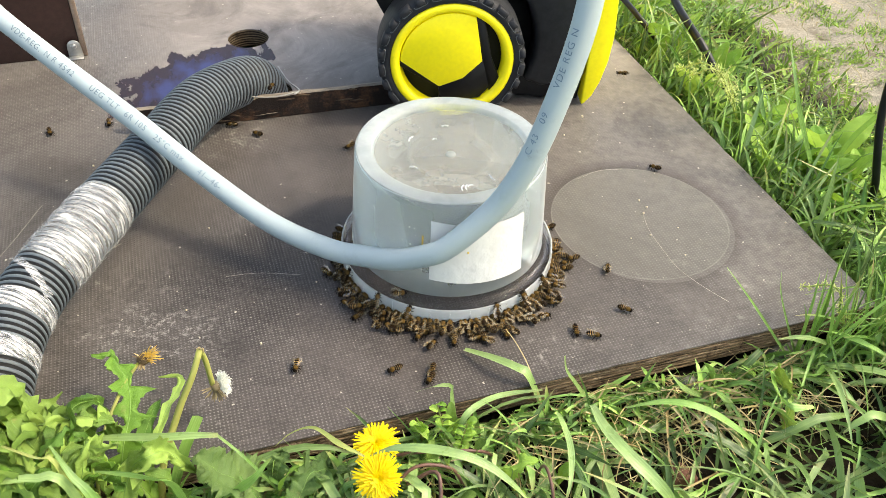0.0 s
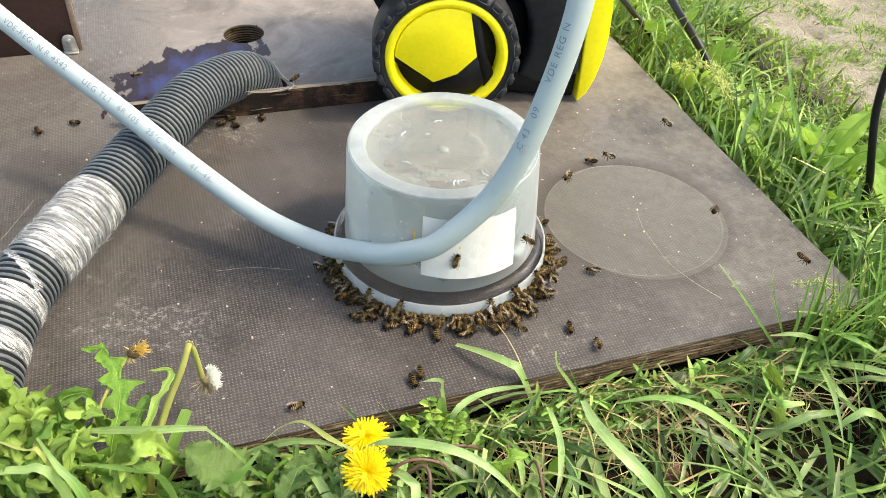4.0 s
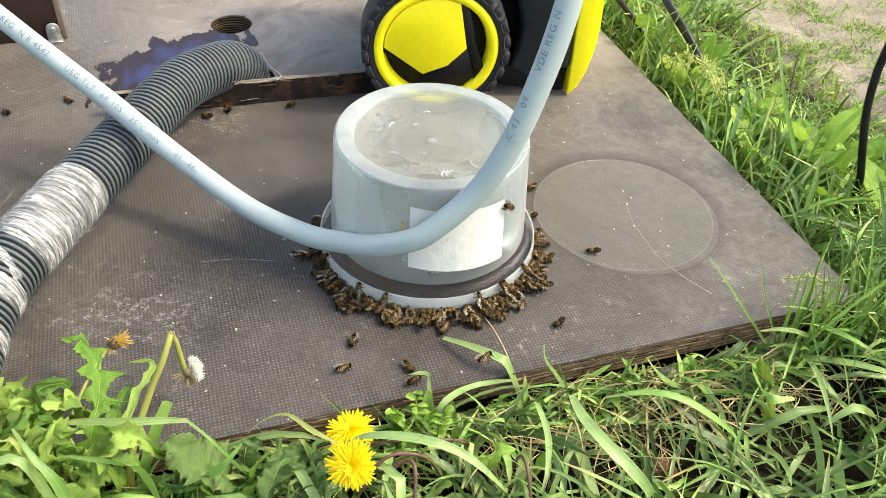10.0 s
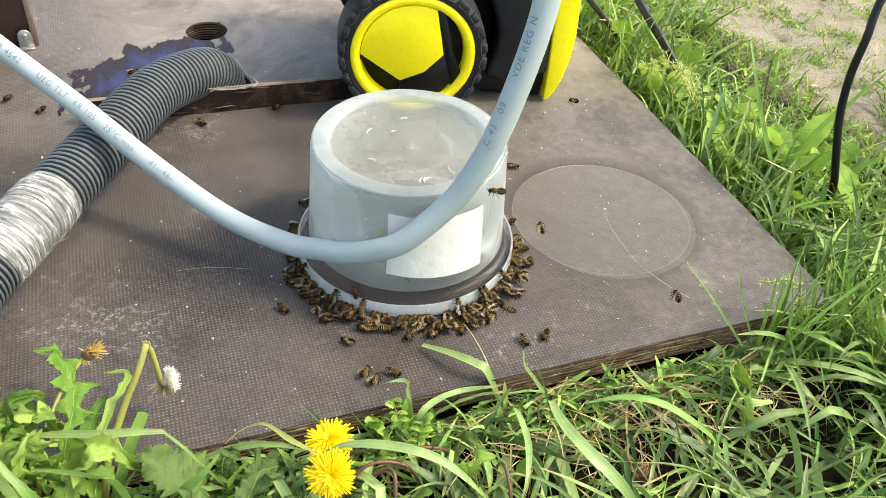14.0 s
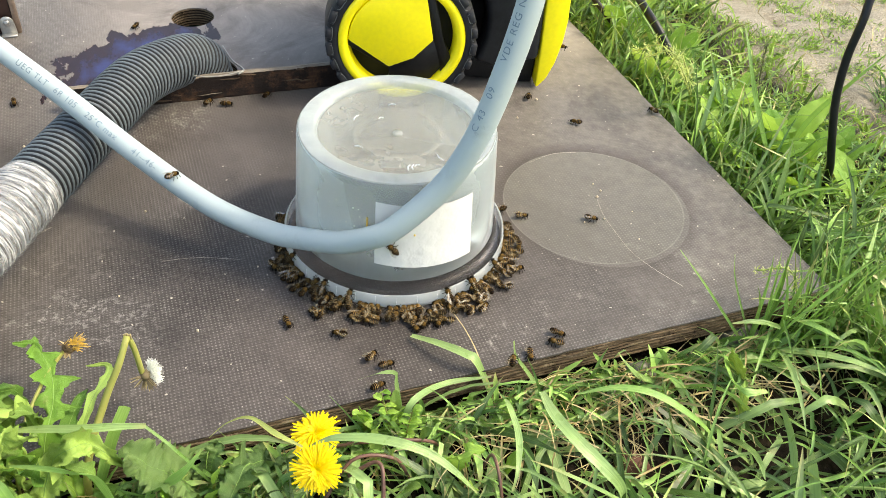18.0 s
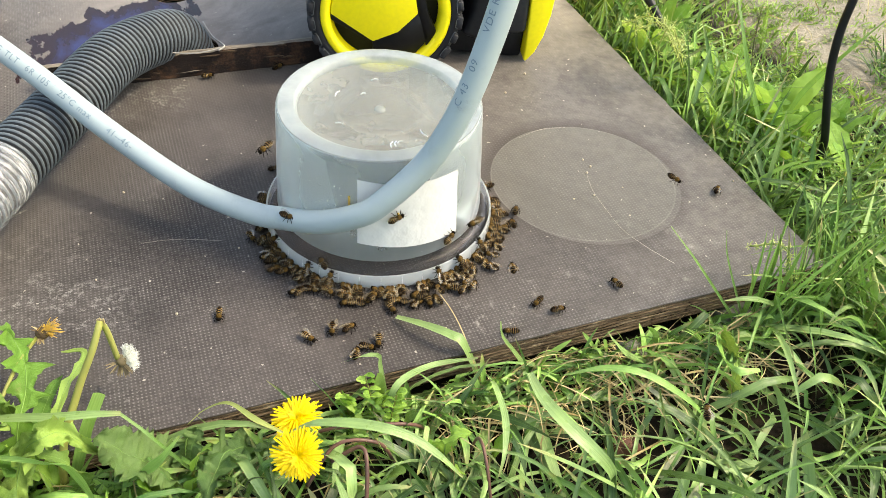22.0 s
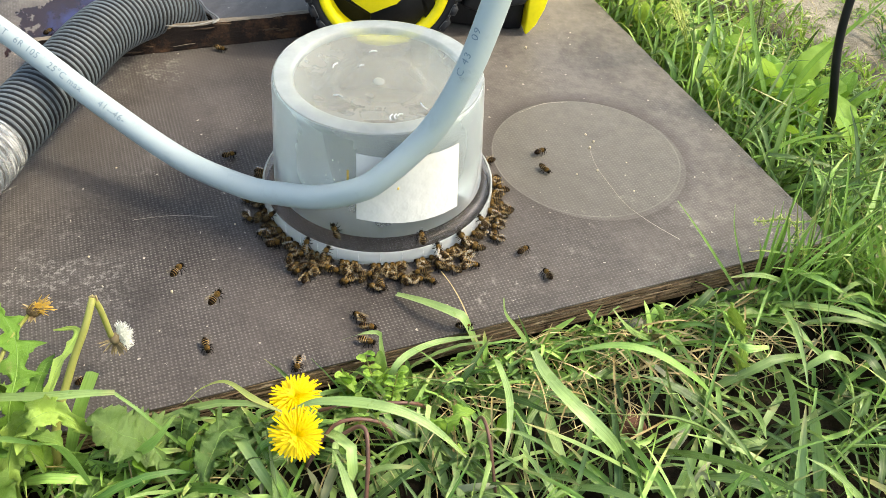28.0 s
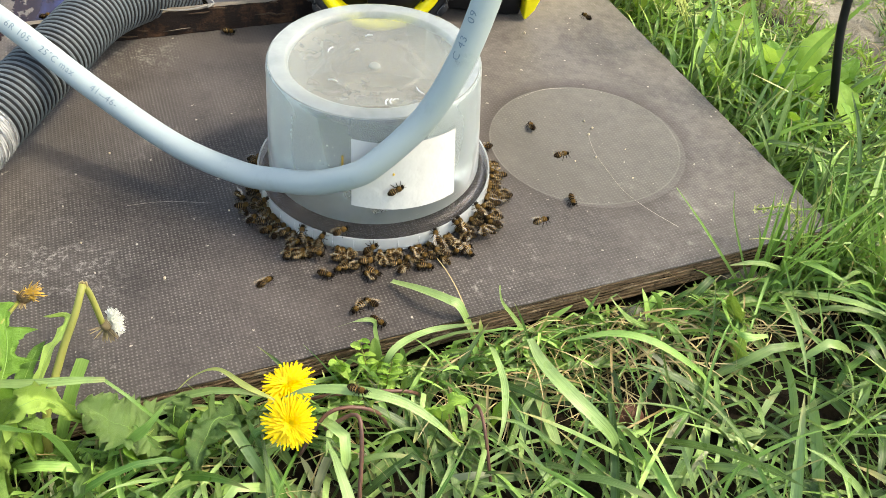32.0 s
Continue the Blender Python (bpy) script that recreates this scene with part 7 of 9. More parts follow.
    walk(ROVERS[5], bounded([(0.0, pose(0.1489, -0.0689, 0.0004, 0, 0, -18)), (1.0, pose(0.2272, -0.0940, 0.0450, -9, 5, -98)), (2.0, pose(0.1599, -0.1249, 0.0450, 4, 7, -18)), (3.0, pose(0.2073, -0.0135, 0.0450, 7, 1, 35)), (6.0, pose(0.2782, 0.0354, 0.0450, 6, -2, 115)), (7.0, pose(0.0024, -0.1111, 0.0036, 0, 0, 59)), (8.0, pose(0.0024, -0.1111, 0.0036, 0, 0, 52)), (9.0, pose(0.0024, -0.1111, 0.0036, 0, 0, 113)), (10.0, pose(0.0024, -0.1111, 0.0036, 0, 0, 59)), (11.0, pose(0.0024, -0.1111, 0.0036, 0, 0, 59)), (12.0, pose(-0.3359, 0.1323, 0.0450, 9, -13, 81)), (13.0, pose(-0.3052, 0.3323, 0.0450, -11, 6, 161)), (14.0, pose(-0.4183, 0.2007, 0.0004, 0, 0, 81)), (17.0, pose(-0.3640, 0.1914, 0.0004, 0, 0, 1)), (18.0, pose(0.0851, -0.1842, 0.0450, -9, 6, 81)), (19.0, pose(0.0707, -0.1332, 0.0450, 4, 5, 112)), (20.0, wall(0.0449, -0.0693, 0.0335, 63)), (21.0, pose(-0.0518, -0.1032, 0.1300, 2, 4, 158)), (22.0, pose(-0.0707, -0.0957, 0.1300, -11, 3, 238)), (23.0, pose(-0.0510, -0.2068, 0.0450, 0, 2, 318)), (24.0, pose(0.0415, -0.1002, 0.0036, 0, 0, 398)), (25.0, pose(0.0415, -0.1002, 0.0036, 0, 0, 478)), (28.0, pose(-0.0977, -0.1706, 0.0450, 10, -16, 423)), (29.0, pose(-0.0587, -0.0928, 0.0036, 0, 0, 404)), (30.0, pose(-0.0587, -0.0928, 0.0036, 0, 0, 444)), (31.0, pose(-0.0587, -0.0928, 0.0036, 0, 0, 397)), (32.0, wall(-0.0207, -0.0891, 0.0174, -45))]))
    walk(ROVERS[6], bounded([(0.0, pose(0.1063, -0.0960, 0.0004, 0, 0, -82)), (1.0, pose(0.1069, -0.0975, 0.0004, 0, 0, -64)), (2.0, pose(0.1073, -0.0973, 0.0004, 0, 0, -72)), (3.0, pose(0.1079, -0.0972, 0.0004, 0, 0, -81)), (6.0, pose(0.1075, -0.0967, 0.0004, 0, 0, -88)), (7.0, pose(0.1075, -0.0977, 0.0004, 0, 0, -99)), (8.0, pose(0.1083, -0.0979, 0.0004, 0, 0, -104)), (9.0, pose(0.1074, -0.0983, 0.0004, 0, 0, -133)), (10.0, pose(0.1086, -0.0984, 0.0004, 0, 0, -133)), (11.0, pose(0.1077, -0.0977, 0.0004, 0, 0, -100)), (12.0, pose(0.1087, -0.0985, 0.0004, 0, 0, -106)), (13.0, pose(0.1116, -0.1047, 0.0004, 0, 0, -89)), (14.0, pose(0.1134, -0.1054, 0.0004, 0, 0, -113)), (17.0, pose(0.1162, -0.1078, 0.0004, 0, 0, -33)), (18.0, pose(0.1285, -0.1130, 0.0004, 0, 0, -23)), (19.0, pose(0.1346, -0.1123, 0.0004, 0, 0, -10)), (20.0, pose(0.1346, -0.1098, 0.0004, 0, 0, 8)), (21.0, pose(0.1378, -0.1091, 0.0004, 0, 0, 21)), (22.0, pose(0.1376, -0.1100, 0.0004, 0, 0, 22)), (23.0, pose(0.1456, -0.1133, 0.0004, 0, 0, 30)), (24.0, pose(0.1604, -0.1046, 0.0004, 0, 0, 110)), (25.0, pose(0.1303, -0.1100, 0.0004, 0, 0, 190)), (28.0, pose(0.1294, -0.0984, 0.0004, 0, 0, 110)), (29.0, pose(0.1530, 0.1524, 0.0450, -0, 0, 190)), (30.0, pose(0.1028, 0.0230, 0.0450, 10, -14, 110)), (31.0, pose(0.2480, 0.0812, 0.0450, -10, 3, 119)), (32.0, pose(0.1908, 0.1836, 0.0450, 10, -4, 119))]))
    walk(ROVERS[7], bounded([(0.0, pose(0.1199, -0.1002, 0.0004, 0, 0, -5)), (1.0, pose(0.1202, -0.1053, 0.0004, 0, 0, -27)), (2.0, pose(0.1224, -0.1142, 0.0004, 0, 0, -17)), (3.0, pose(0.1494, -0.1225, 0.0004, 0, 0, 63)), (6.0, pose(0.0685, -0.0929, 0.0036, 0, 0, 108)), (7.0, pose(0.0685, -0.0929, 0.0036, 0, 0, 102)), (8.0, pose(0.1946, -0.0098, 0.0450, 2, -9, 22)), (9.0, pose(0.2507, -0.0024, 0.0450, -6, 1, 102)), (10.0, pose(-0.0287, -0.1054, 0.0036, 0, 0, 111)), (11.0, pose(-0.0287, -0.1054, 0.0036, 0, 0, 58)), (12.0, pose(-0.0346, -0.1715, 0.0004, 0, 0, 71)), (13.0, pose(-0.0303, -0.1591, 0.0004, 0, 0, 71)), (14.0, pose(-0.0248, -0.1518, 0.0004, 0, 0, 67)), (17.0, pose(-0.0190, -0.1380, 0.0004, 0, 0, 51)), (18.0, pose(0.2662, 0.2167, 0.0004, 0, 0, 131)), (19.0, pose(-0.0607, -0.0985, 0.0036, 0, 0, 75)), (20.0, pose(0.0068, -0.1332, 0.0004, 0, 0, -5)), (21.0, pose(0.0027, -0.1425, 0.0004, 0, 0, -85)), (22.0, pose(0.0053, -0.1453, 0.0004, 0, 0, -91)), (23.0, pose(0.0066, -0.1455, 0.0004, 0, 0, -67)), (24.0, pose(0.0072, -0.1477, 0.0004, 0, 0, -147)), (25.0, pose(0.0005, -0.1374, 0.0004, 0, 0, -96)), (28.0, pose(-0.0025, -0.1663, 0.0004, 0, 0, -16)), (29.0, pose(0.0862, -0.0682, 0.0036, 0, 0, 64)), (30.0, wall(0.0733, -0.0511, 0.0184, -33)), (31.0, pose(0.1015, -0.0464, 0.0036, 0, 0, 90)), (32.0, pose(0.1428, -0.0277, 0.0450, -11, -5, 24))]))
    walk(ROVERS[8], bounded([(0.0, pose(-0.1103, -0.1457, 0.0004, 0, 0, -93)), (1.0, pose(-0.1111, -0.1638, 0.0004, 0, 0, -62)), (2.0, pose(-0.1038, -0.1775, 0.0004, 0, 0, -62)), (3.0, pose(-0.1007, -0.1883, 0.0004, 0, 0, -6)), (6.0, pose(-0.0795, -0.1904, 0.0004, 0, 0, 54)), (7.0, pose(-0.0710, -0.1786, 0.0004, 0, 0, 54)), (8.0, pose(-0.0691, -0.1749, 0.0004, 0, 0, 58)), (9.0, pose(-0.0592, -0.1590, 0.0004, 0, 0, 58)), (10.0, pose(-0.0557, -0.1578, 0.0004, 0, 0, 35)), (11.0, pose(-0.0528, -0.1589, 0.0004, 0, 0, 25)), (12.0, pose(-0.0444, -0.1510, 0.0004, 0, 0, 43)), (13.0, pose(-0.0395, -0.1580, 0.0004, 0, 0, -3)), (14.0, pose(-0.0173, -0.1590, 0.0004, 0, 0, 69)), (17.0, pose(-0.0116, -0.1442, 0.0004, 0, 0, 69)), (18.0, pose(-0.0120, -0.1441, 0.0004, 0, 0, 56)), (19.0, pose(-0.0094, -0.1511, 0.0004, 0, 0, 76)), (20.0, pose(-0.0111, -0.1563, 0.0004, 0, 0, 51)), (21.0, pose(-0.0107, -0.1625, 0.0004, 0, 0, 85)), (22.0, pose(-0.0100, -0.1585, 0.0004, 0, 0, 84)), (23.0, pose(-0.0128, -0.1558, 0.0004, 0, 0, 91)), (24.0, pose(-0.0128, -0.1479, 0.0004, 0, 0, 88)), (25.0, pose(-0.0097, -0.1433, 0.0004, 0, 0, 112)), (28.0, pose(-0.0078, -0.1449, 0.0004, 0, 0, 134)), (29.0, pose(-0.0138, -0.1514, 0.0004, 0, 0, 214)), (30.0, pose(-0.0113, -0.1465, 0.0004, 0, 0, 218)), (31.0, pose(-0.0109, -0.1449, 0.0004, 0, 0, 217)), (32.0, pose(-0.0048, -0.1471, 0.0004, 0, 0, 232))]))
    walk(ROVERS[9], bounded([(0.0, pose(-0.0351, -0.1448, 0.0004, 0, 0, 208)), (1.0, pose(-0.0276, -0.1552, 0.0004, 0, 0, 128)), (2.0, pose(0.0528, -0.0948, 0.0036, 0, 0, 111)), (3.0, pose(0.0528, -0.0948, 0.0036, 0, 0, 156)), (6.0, pose(0.0528, -0.0948, 0.0036, 0, 0, 98)), (7.0, pose(0.0528, -0.0948, 0.0036, 0, 0, 137)), (8.0, pose(0.0528, -0.0948, 0.0036, 0, 0, 156)), (9.0, pose(0.0528, -0.0948, 0.0036, 0, 0, 99)), (10.0, pose(0.0528, -0.0948, 0.0036, 0, 0, 100)), (11.0, pose(0.0528, -0.0948, 0.0036, 0, 0, 136)), (12.0, pose(0.0528, -0.0948, 0.0036, 0, 0, 151)), (13.0, pose(0.0528, -0.0948, 0.0036, 0, 0, 148)), (14.0, pose(0.0528, -0.0948, 0.0036, 0, 0, 104)), (17.0, pose(0.1289, 0.1951, 0.0004, 0, 0, 83)), (18.0, pose(0.1337, 0.2329, 0.0004, 0, 0, 83)), (19.0, pose(0.1353, 0.2414, 0.0004, 0, 0, 41)), (20.0, pose(0.1458, 0.2505, 0.0004, 0, 0, 42)), (21.0, pose(0.1667, 0.2691, 0.0004, 0, 0, -38)), (22.0, pose(-0.0775, -0.0786, 0.0036, 0, 0, 39)), (23.0, pose(-0.2269, 0.0561, 0.0450, 5, -16, -31)), (24.0, pose(0.0412, -0.1038, 0.0036, 0, 0, 49)), (25.0, pose(0.0412, -0.1038, 0.0036, 0, 0, 129)), (28.0, pose(-0.1257, -0.1478, 0.0450, -5, -8, 66)), (29.0, pose(-0.0892, -0.0669, 0.0036, 0, 0, 43)), (30.0, pose(-0.0742, -0.0671, 0.0487, 0, 0, -1)), (31.0, pose(-0.0794, -0.0747, 0.0036, 0, 0, 57)), (32.0, pose(0.0002, -0.2504, 0.0450, -12, -9, -23))]))
    walk(ROVERS[10], bounded([(0.0, pose(-0.0072, -0.1438, 0.0004, 0, 0, -103)), (1.0, pose(-0.0203, -0.1492, 0.0004, 0, 0, -158)), (2.0, pose(-0.0208, -0.1534, 0.0004, 0, 0, -159)), (3.0, pose(-0.0169, -0.1562, 0.0004, 0, 0, -79)), (6.0, pose(-0.0094, -0.1665, 0.0004, 0, 0, -54)), (7.0, pose(-0.0021, -0.1635, 0.0004, 0, 0, -74)), (8.0, pose(0.0039, -0.1579, 0.0004, 0, 0, 6)), (9.0, pose(0.0007, -0.1612, 0.0004, 0, 0, 12)), (10.0, pose(-0.0032, -0.1661, 0.0004, 0, 0, 44)), (11.0, pose(-0.0072, -0.1640, 0.0004, 0, 0, 36)), (12.0, pose(-0.0045, -0.1632, 0.0004, 0, 0, 116)), (13.0, pose(-0.1036, -0.0758, 0.0004, 0, 0, 36)), (14.0, pose(-0.0940, -0.0889, 0.0004, 0, 0, -44)), (17.0, pose(-0.0841, -0.1097, 0.0004, 0, 0, -65)), (18.0, pose(-0.0769, -0.1125, 0.0004, 0, 0, -61)), (19.0, pose(-0.0714, -0.1206, 0.0004, 0, 0, -141)), (20.0, pose(-0.1773, -0.2018, 0.0004, 0, 0, -62)), (21.0, pose(-0.1624, -0.2303, 0.0450, -9, -10, 18)), (22.0, pose(0.1109, -0.0171, 0.0036, 0, 0, 98)), (23.0, pose(0.1305, 0.0267, 0.0004, 0, 0, 178)), (24.0, pose(0.1198, 0.0210, 0.0004, 0, 0, 98)), (25.0, pose(0.1315, 0.0274, 0.0004, 0, 0, 29)), (28.0, pose(0.1398, 0.0291, 0.0004, 0, 0, -51)), (29.0, pose(0.1473, 0.0112, 0.0004, 0, 0, -67)), (30.0, pose(0.1471, 0.0079, 0.0004, 0, 0, -67)), (31.0, pose(0.1560, -0.0128, 0.0004, 0, 0, -82)), (32.0, pose(0.1581, -0.0269, 0.0004, 0, 0, -82))]))
    walk(ROVERS[11], bounded([(0.0, pose(-0.0082, -0.1523, 0.0004, 0, 0, -112)), (1.0, pose(-0.0098, -0.1530, 0.0004, 0, 0, -84)), (2.0, pose(-0.0093, -0.1538, 0.0004, 0, 0, -112)), (3.0, pose(-0.0095, -0.1529, 0.0004, 0, 0, -81)), (6.0, pose(-0.0081, -0.1514, 0.0004, 0, 0, -90)), (7.0, pose(-0.0056, -0.1527, 0.0004, 0, 0, -71)), (8.0, pose(-0.0072, -0.1537, 0.0004, 0, 0, -53)), (9.0, pose(-0.0082, -0.1519, 0.0004, 0, 0, -67)), (10.0, pose(-0.0081, -0.1528, 0.0004, 0, 0, -55)), (11.0, pose(-0.0078, -0.1520, 0.0004, 0, 0, -44)), (12.0, pose(-0.0072, -0.1514, 0.0004, 0, 0, -23)), (13.0, pose(-0.0051, -0.1522, 0.0004, 0, 0, -39)), (14.0, pose(-0.0041, -0.1506, 0.0004, 0, 0, -21)), (17.0, pose(-0.0010, -0.1508, 0.0004, 0, 0, 11)), (18.0, pose(-0.0005, -0.1512, 0.0004, 0, 0, 23)), (19.0, pose(-0.0006, -0.1507, 0.0004, 0, 0, 26)), (20.0, pose(-0.0026, -0.1513, 0.0004, 0, 0, -1)), (21.0, pose(-0.0041, -0.1518, 0.0004, 0, 0, -2)), (22.0, pose(-0.0025, -0.1514, 0.0004, 0, 0, -12)), (23.0, pose(-0.0032, -0.1502, 0.0004, 0, 0, 3)), (24.0, pose(-0.0028, -0.1496, 0.0004, 0, 0, 16)), (25.0, pose(-0.0020, -0.1526, 0.0004, 0, 0, 20)), (28.0, pose(-0.0023, -0.1536, 0.0004, 0, 0, -2)), (29.0, pose(-0.0026, -0.1588, 0.0004, 0, 0, 8)), (30.0, pose(-0.0019, -0.1556, 0.0004, 0, 0, 17)), (31.0, pose(-0.0007, -0.1535, 0.0004, 0, 0, -5)), (32.0, pose(0.0085, -0.1594, 0.0004, 0, 0, -33))]))
    walk(ROVERS[12], bounded([(0.0, pose(-0.0091, -0.1188, 0.0004, 0, 0, 60)), (1.0, pose(0.0448, -0.1059, 0.0036, 0, 0, 125)), (2.0, pose(0.0706, -0.1469, 0.0450, -9, 8, 73)), (3.0, pose(0.0988, -0.0522, 0.0036, 0, 0, 123)), (6.0, pose(0.1773, -0.0176, 0.0004, 0, 0, 200)), (7.0, pose(-0.0482, -0.1018, 0.0036, 0, 0, 120)), (8.0, pose(-0.0468, -0.1157, 0.0004, 0, 0, 200)), (9.0, pose(-0.0496, -0.1178, 0.0004, 0, 0, 216)), (10.0, pose(-0.0512, -0.1296, 0.0004, 0, 0, 262)), (11.0, pose(-0.0518, -0.1276, 0.0004, 0, 0, 318)), (12.0, pose(-0.0416, -0.1367, 0.0004, 0, 0, 398)), (13.0, pose(-0.0352, -0.1124, 0.0004, 0, 0, 435)), (14.0, pose(-0.0391, -0.1212, 0.0004, 0, 0, 515)), (17.0, pose(-0.0343, -0.1235, 0.0004, 0, 0, 522)), (18.0, pose(-0.0361, -0.1227, 0.0004, 0, 0, 526)), (19.0, pose(-0.0334, -0.1236, 0.0004, 0, 0, 536)), (20.0, pose(-0.0344, -0.1229, 0.0004, 0, 0, 533)), (21.0, pose(-0.0283, -0.1227, 0.0004, 0, 0, 613)), (22.0, pose(-0.0284, -0.1351, 0.0004, 0, 0, 630)), (23.0, pose(-0.0269, -0.1403, 0.0004, 0, 0, 550)), (24.0, pose(-0.0467, -0.1049, 0.0004, 0, 0, 479)), (25.0, pose(-0.0471, -0.1061, 0.0004, 0, 0, 466)), (28.0, pose(-0.0493, -0.1083, 0.0004, 0, 0, 443)), (29.0, pose(-0.0519, -0.1158, 0.0004, 0, 0, 523)), (30.0, pose(-0.0627, -0.1213, 0.0004, 0, 0, 443)), (31.0, pose(0.0096, -0.1091, 0.0036, 0, 0, 421)), (32.0, pose(0.0017, -0.1172, 0.0004, 0, 0, 501))]))
    walk(ROVERS[13], bounded([(0.0, pose(0.0353, -0.1113, 0.0004, 0, 0, 158)), (1.0, pose(0.0078, -0.1137, 0.0036, 0, 0, 114)), (2.0, pose(0.0831, 0.0663, 0.0450, 1, 3, 34)), (3.0, pose(0.1706, 0.0636, 0.0450, -3, -11, 114)), (6.0, pose(0.1148, 0.1374, 0.0450, -3, 6, 194)), (7.0, pose(0.0285, -0.1117, 0.0036, 0, 0, 114)), (8.0, pose(0.0285, -0.1117, 0.0036, 0, 0, 84)), (9.0, pose(0.0285, -0.1117, 0.0036, 0, 0, 126)), (10.0, pose(0.0452, -0.1807, 0.0450, -4, -9, 46)), (11.0, pose(0.1825, -0.1478, 0.0450, -2, -3, 101)), (12.0, pose(0.1644, -0.0523, 0.0450, 7, -8, 98)), (13.0, pose(0.1540, 0.0265, 0.0450, 8, -15, 178)), (14.0, pose(0.1111, -0.0275, 0.0450, -6, -15, 98)), (17.0, pose(0.1108, 0.0281, 0.0004, 0, 0, 90)), (18.0, pose(0.1110, 0.0284, 0.0004, 0, 0, 10)), (19.0, pose(0.1170, -0.0044, 0.0004, 0, 0, 90)), (20.0, pose(0.1129, 0.0766, 0.0004, 0, 0, 93)), (21.0, pose(0.1202, 0.0700, 0.0004, 0, 0, 173)), (22.0, pose(0.0993, -0.1144, 0.0450, -9, 4, 93)), (23.0, pose(0.1836, -0.0658, 0.0450, 5, -13, 173)), (24.0, pose(0.0562, -0.0955, 0.0036, 0, 0, 96)), (25.0, pose(0.1215, 0.1050, 0.0004, 0, 0, 176)), (28.0, pose(-0.0427, -0.1044, 0.0036, 0, 0, 96)), (29.0, pose(-0.0427, -0.1044, 0.0036, 0, 0, 87)), (30.0, pose(-0.0701, -0.1498, 0.0450, 8, 3, 26)), (31.0, pose(0.0906, -0.0704, 0.0036, 0, 0, 106)), (32.0, pose(0.1198, -0.1030, 0.0450, -8, -7, 26))]))
    walk(ROVERS[14], bounded([(0.0, pose(0.1805, 0.2457, 0.0450, 1, -2, -187)), (1.0, pose(-0.0031, 0.2667, 0.0450, -7, -11, -107)), (2.0, pose(-0.0036, 0.2180, 0.0450, 7, -17, -187)), (3.0, pose(-0.2064, 0.3343, 0.0450, 7, 7, -107)), (6.0, pose(-0.0351, -0.1089, 0.0036, 0, 0, -187)), (7.0, pose(0.0085, -0.1306, 0.0004, 0, 0, -267)), (8.0, pose(0.1049, -0.0407, 0.0036, 0, 0, -211)), (9.0, pose(0.1230, 0.1689, 0.0004, 0, 0, -131)), (10.0, pose(-0.0655, -0.0935, 0.0036, 0, 0, -211)), (11.0, pose(-0.0577, -0.1130, 0.0004, 0, 0, -131)), (12.0, pose(-0.0551, -0.1141, 0.0004, 0, 0, -125)), (13.0, pose(-0.0490, -0.1181, 0.0004, 0, 0, -45)), (14.0, pose(0.0316, -0.1035, 0.0036, 0, 0, 35)), (17.0, pose(-0.0060, -0.1711, 0.0004, 0, 0, -45)), (18.0, pose(-0.0056, -0.1720, 0.0004, 0, 0, 35)), (19.0, pose(0.0515, -0.1250, 0.0004, 0, 0, -24)), (20.0, pose(0.0725, -0.1342, 0.0004, 0, 0, 56)), (21.0, pose(0.1082, -0.0292, 0.0036, 0, 0, 136)), (22.0, pose(0.1148, 0.0038, 0.0004, 0, 0, 79)), (23.0, pose(0.1155, 0.0052, 0.0004, 0, 0, 92)), (24.0, pose(0.1164, 0.0040, 0.0004, 0, 0, 78)), (25.0, pose(0.1162, 0.0088, 0.0004, 0, 0, 158)), (28.0, pose(-0.0620, -0.0921, 0.0036, 0, 0, 85)), (29.0, wall(-0.0517, -0.0778, 0.0044, -2)), (30.0, pose(0.0951, -0.0539, 0.0036, 0, 0, 89)), (31.0, pose(0.0951, -0.0539, 0.0036, 0, 0, 111)), (32.0, pose(0.0951, -0.0539, 0.0036, 0, 0, 163))]))
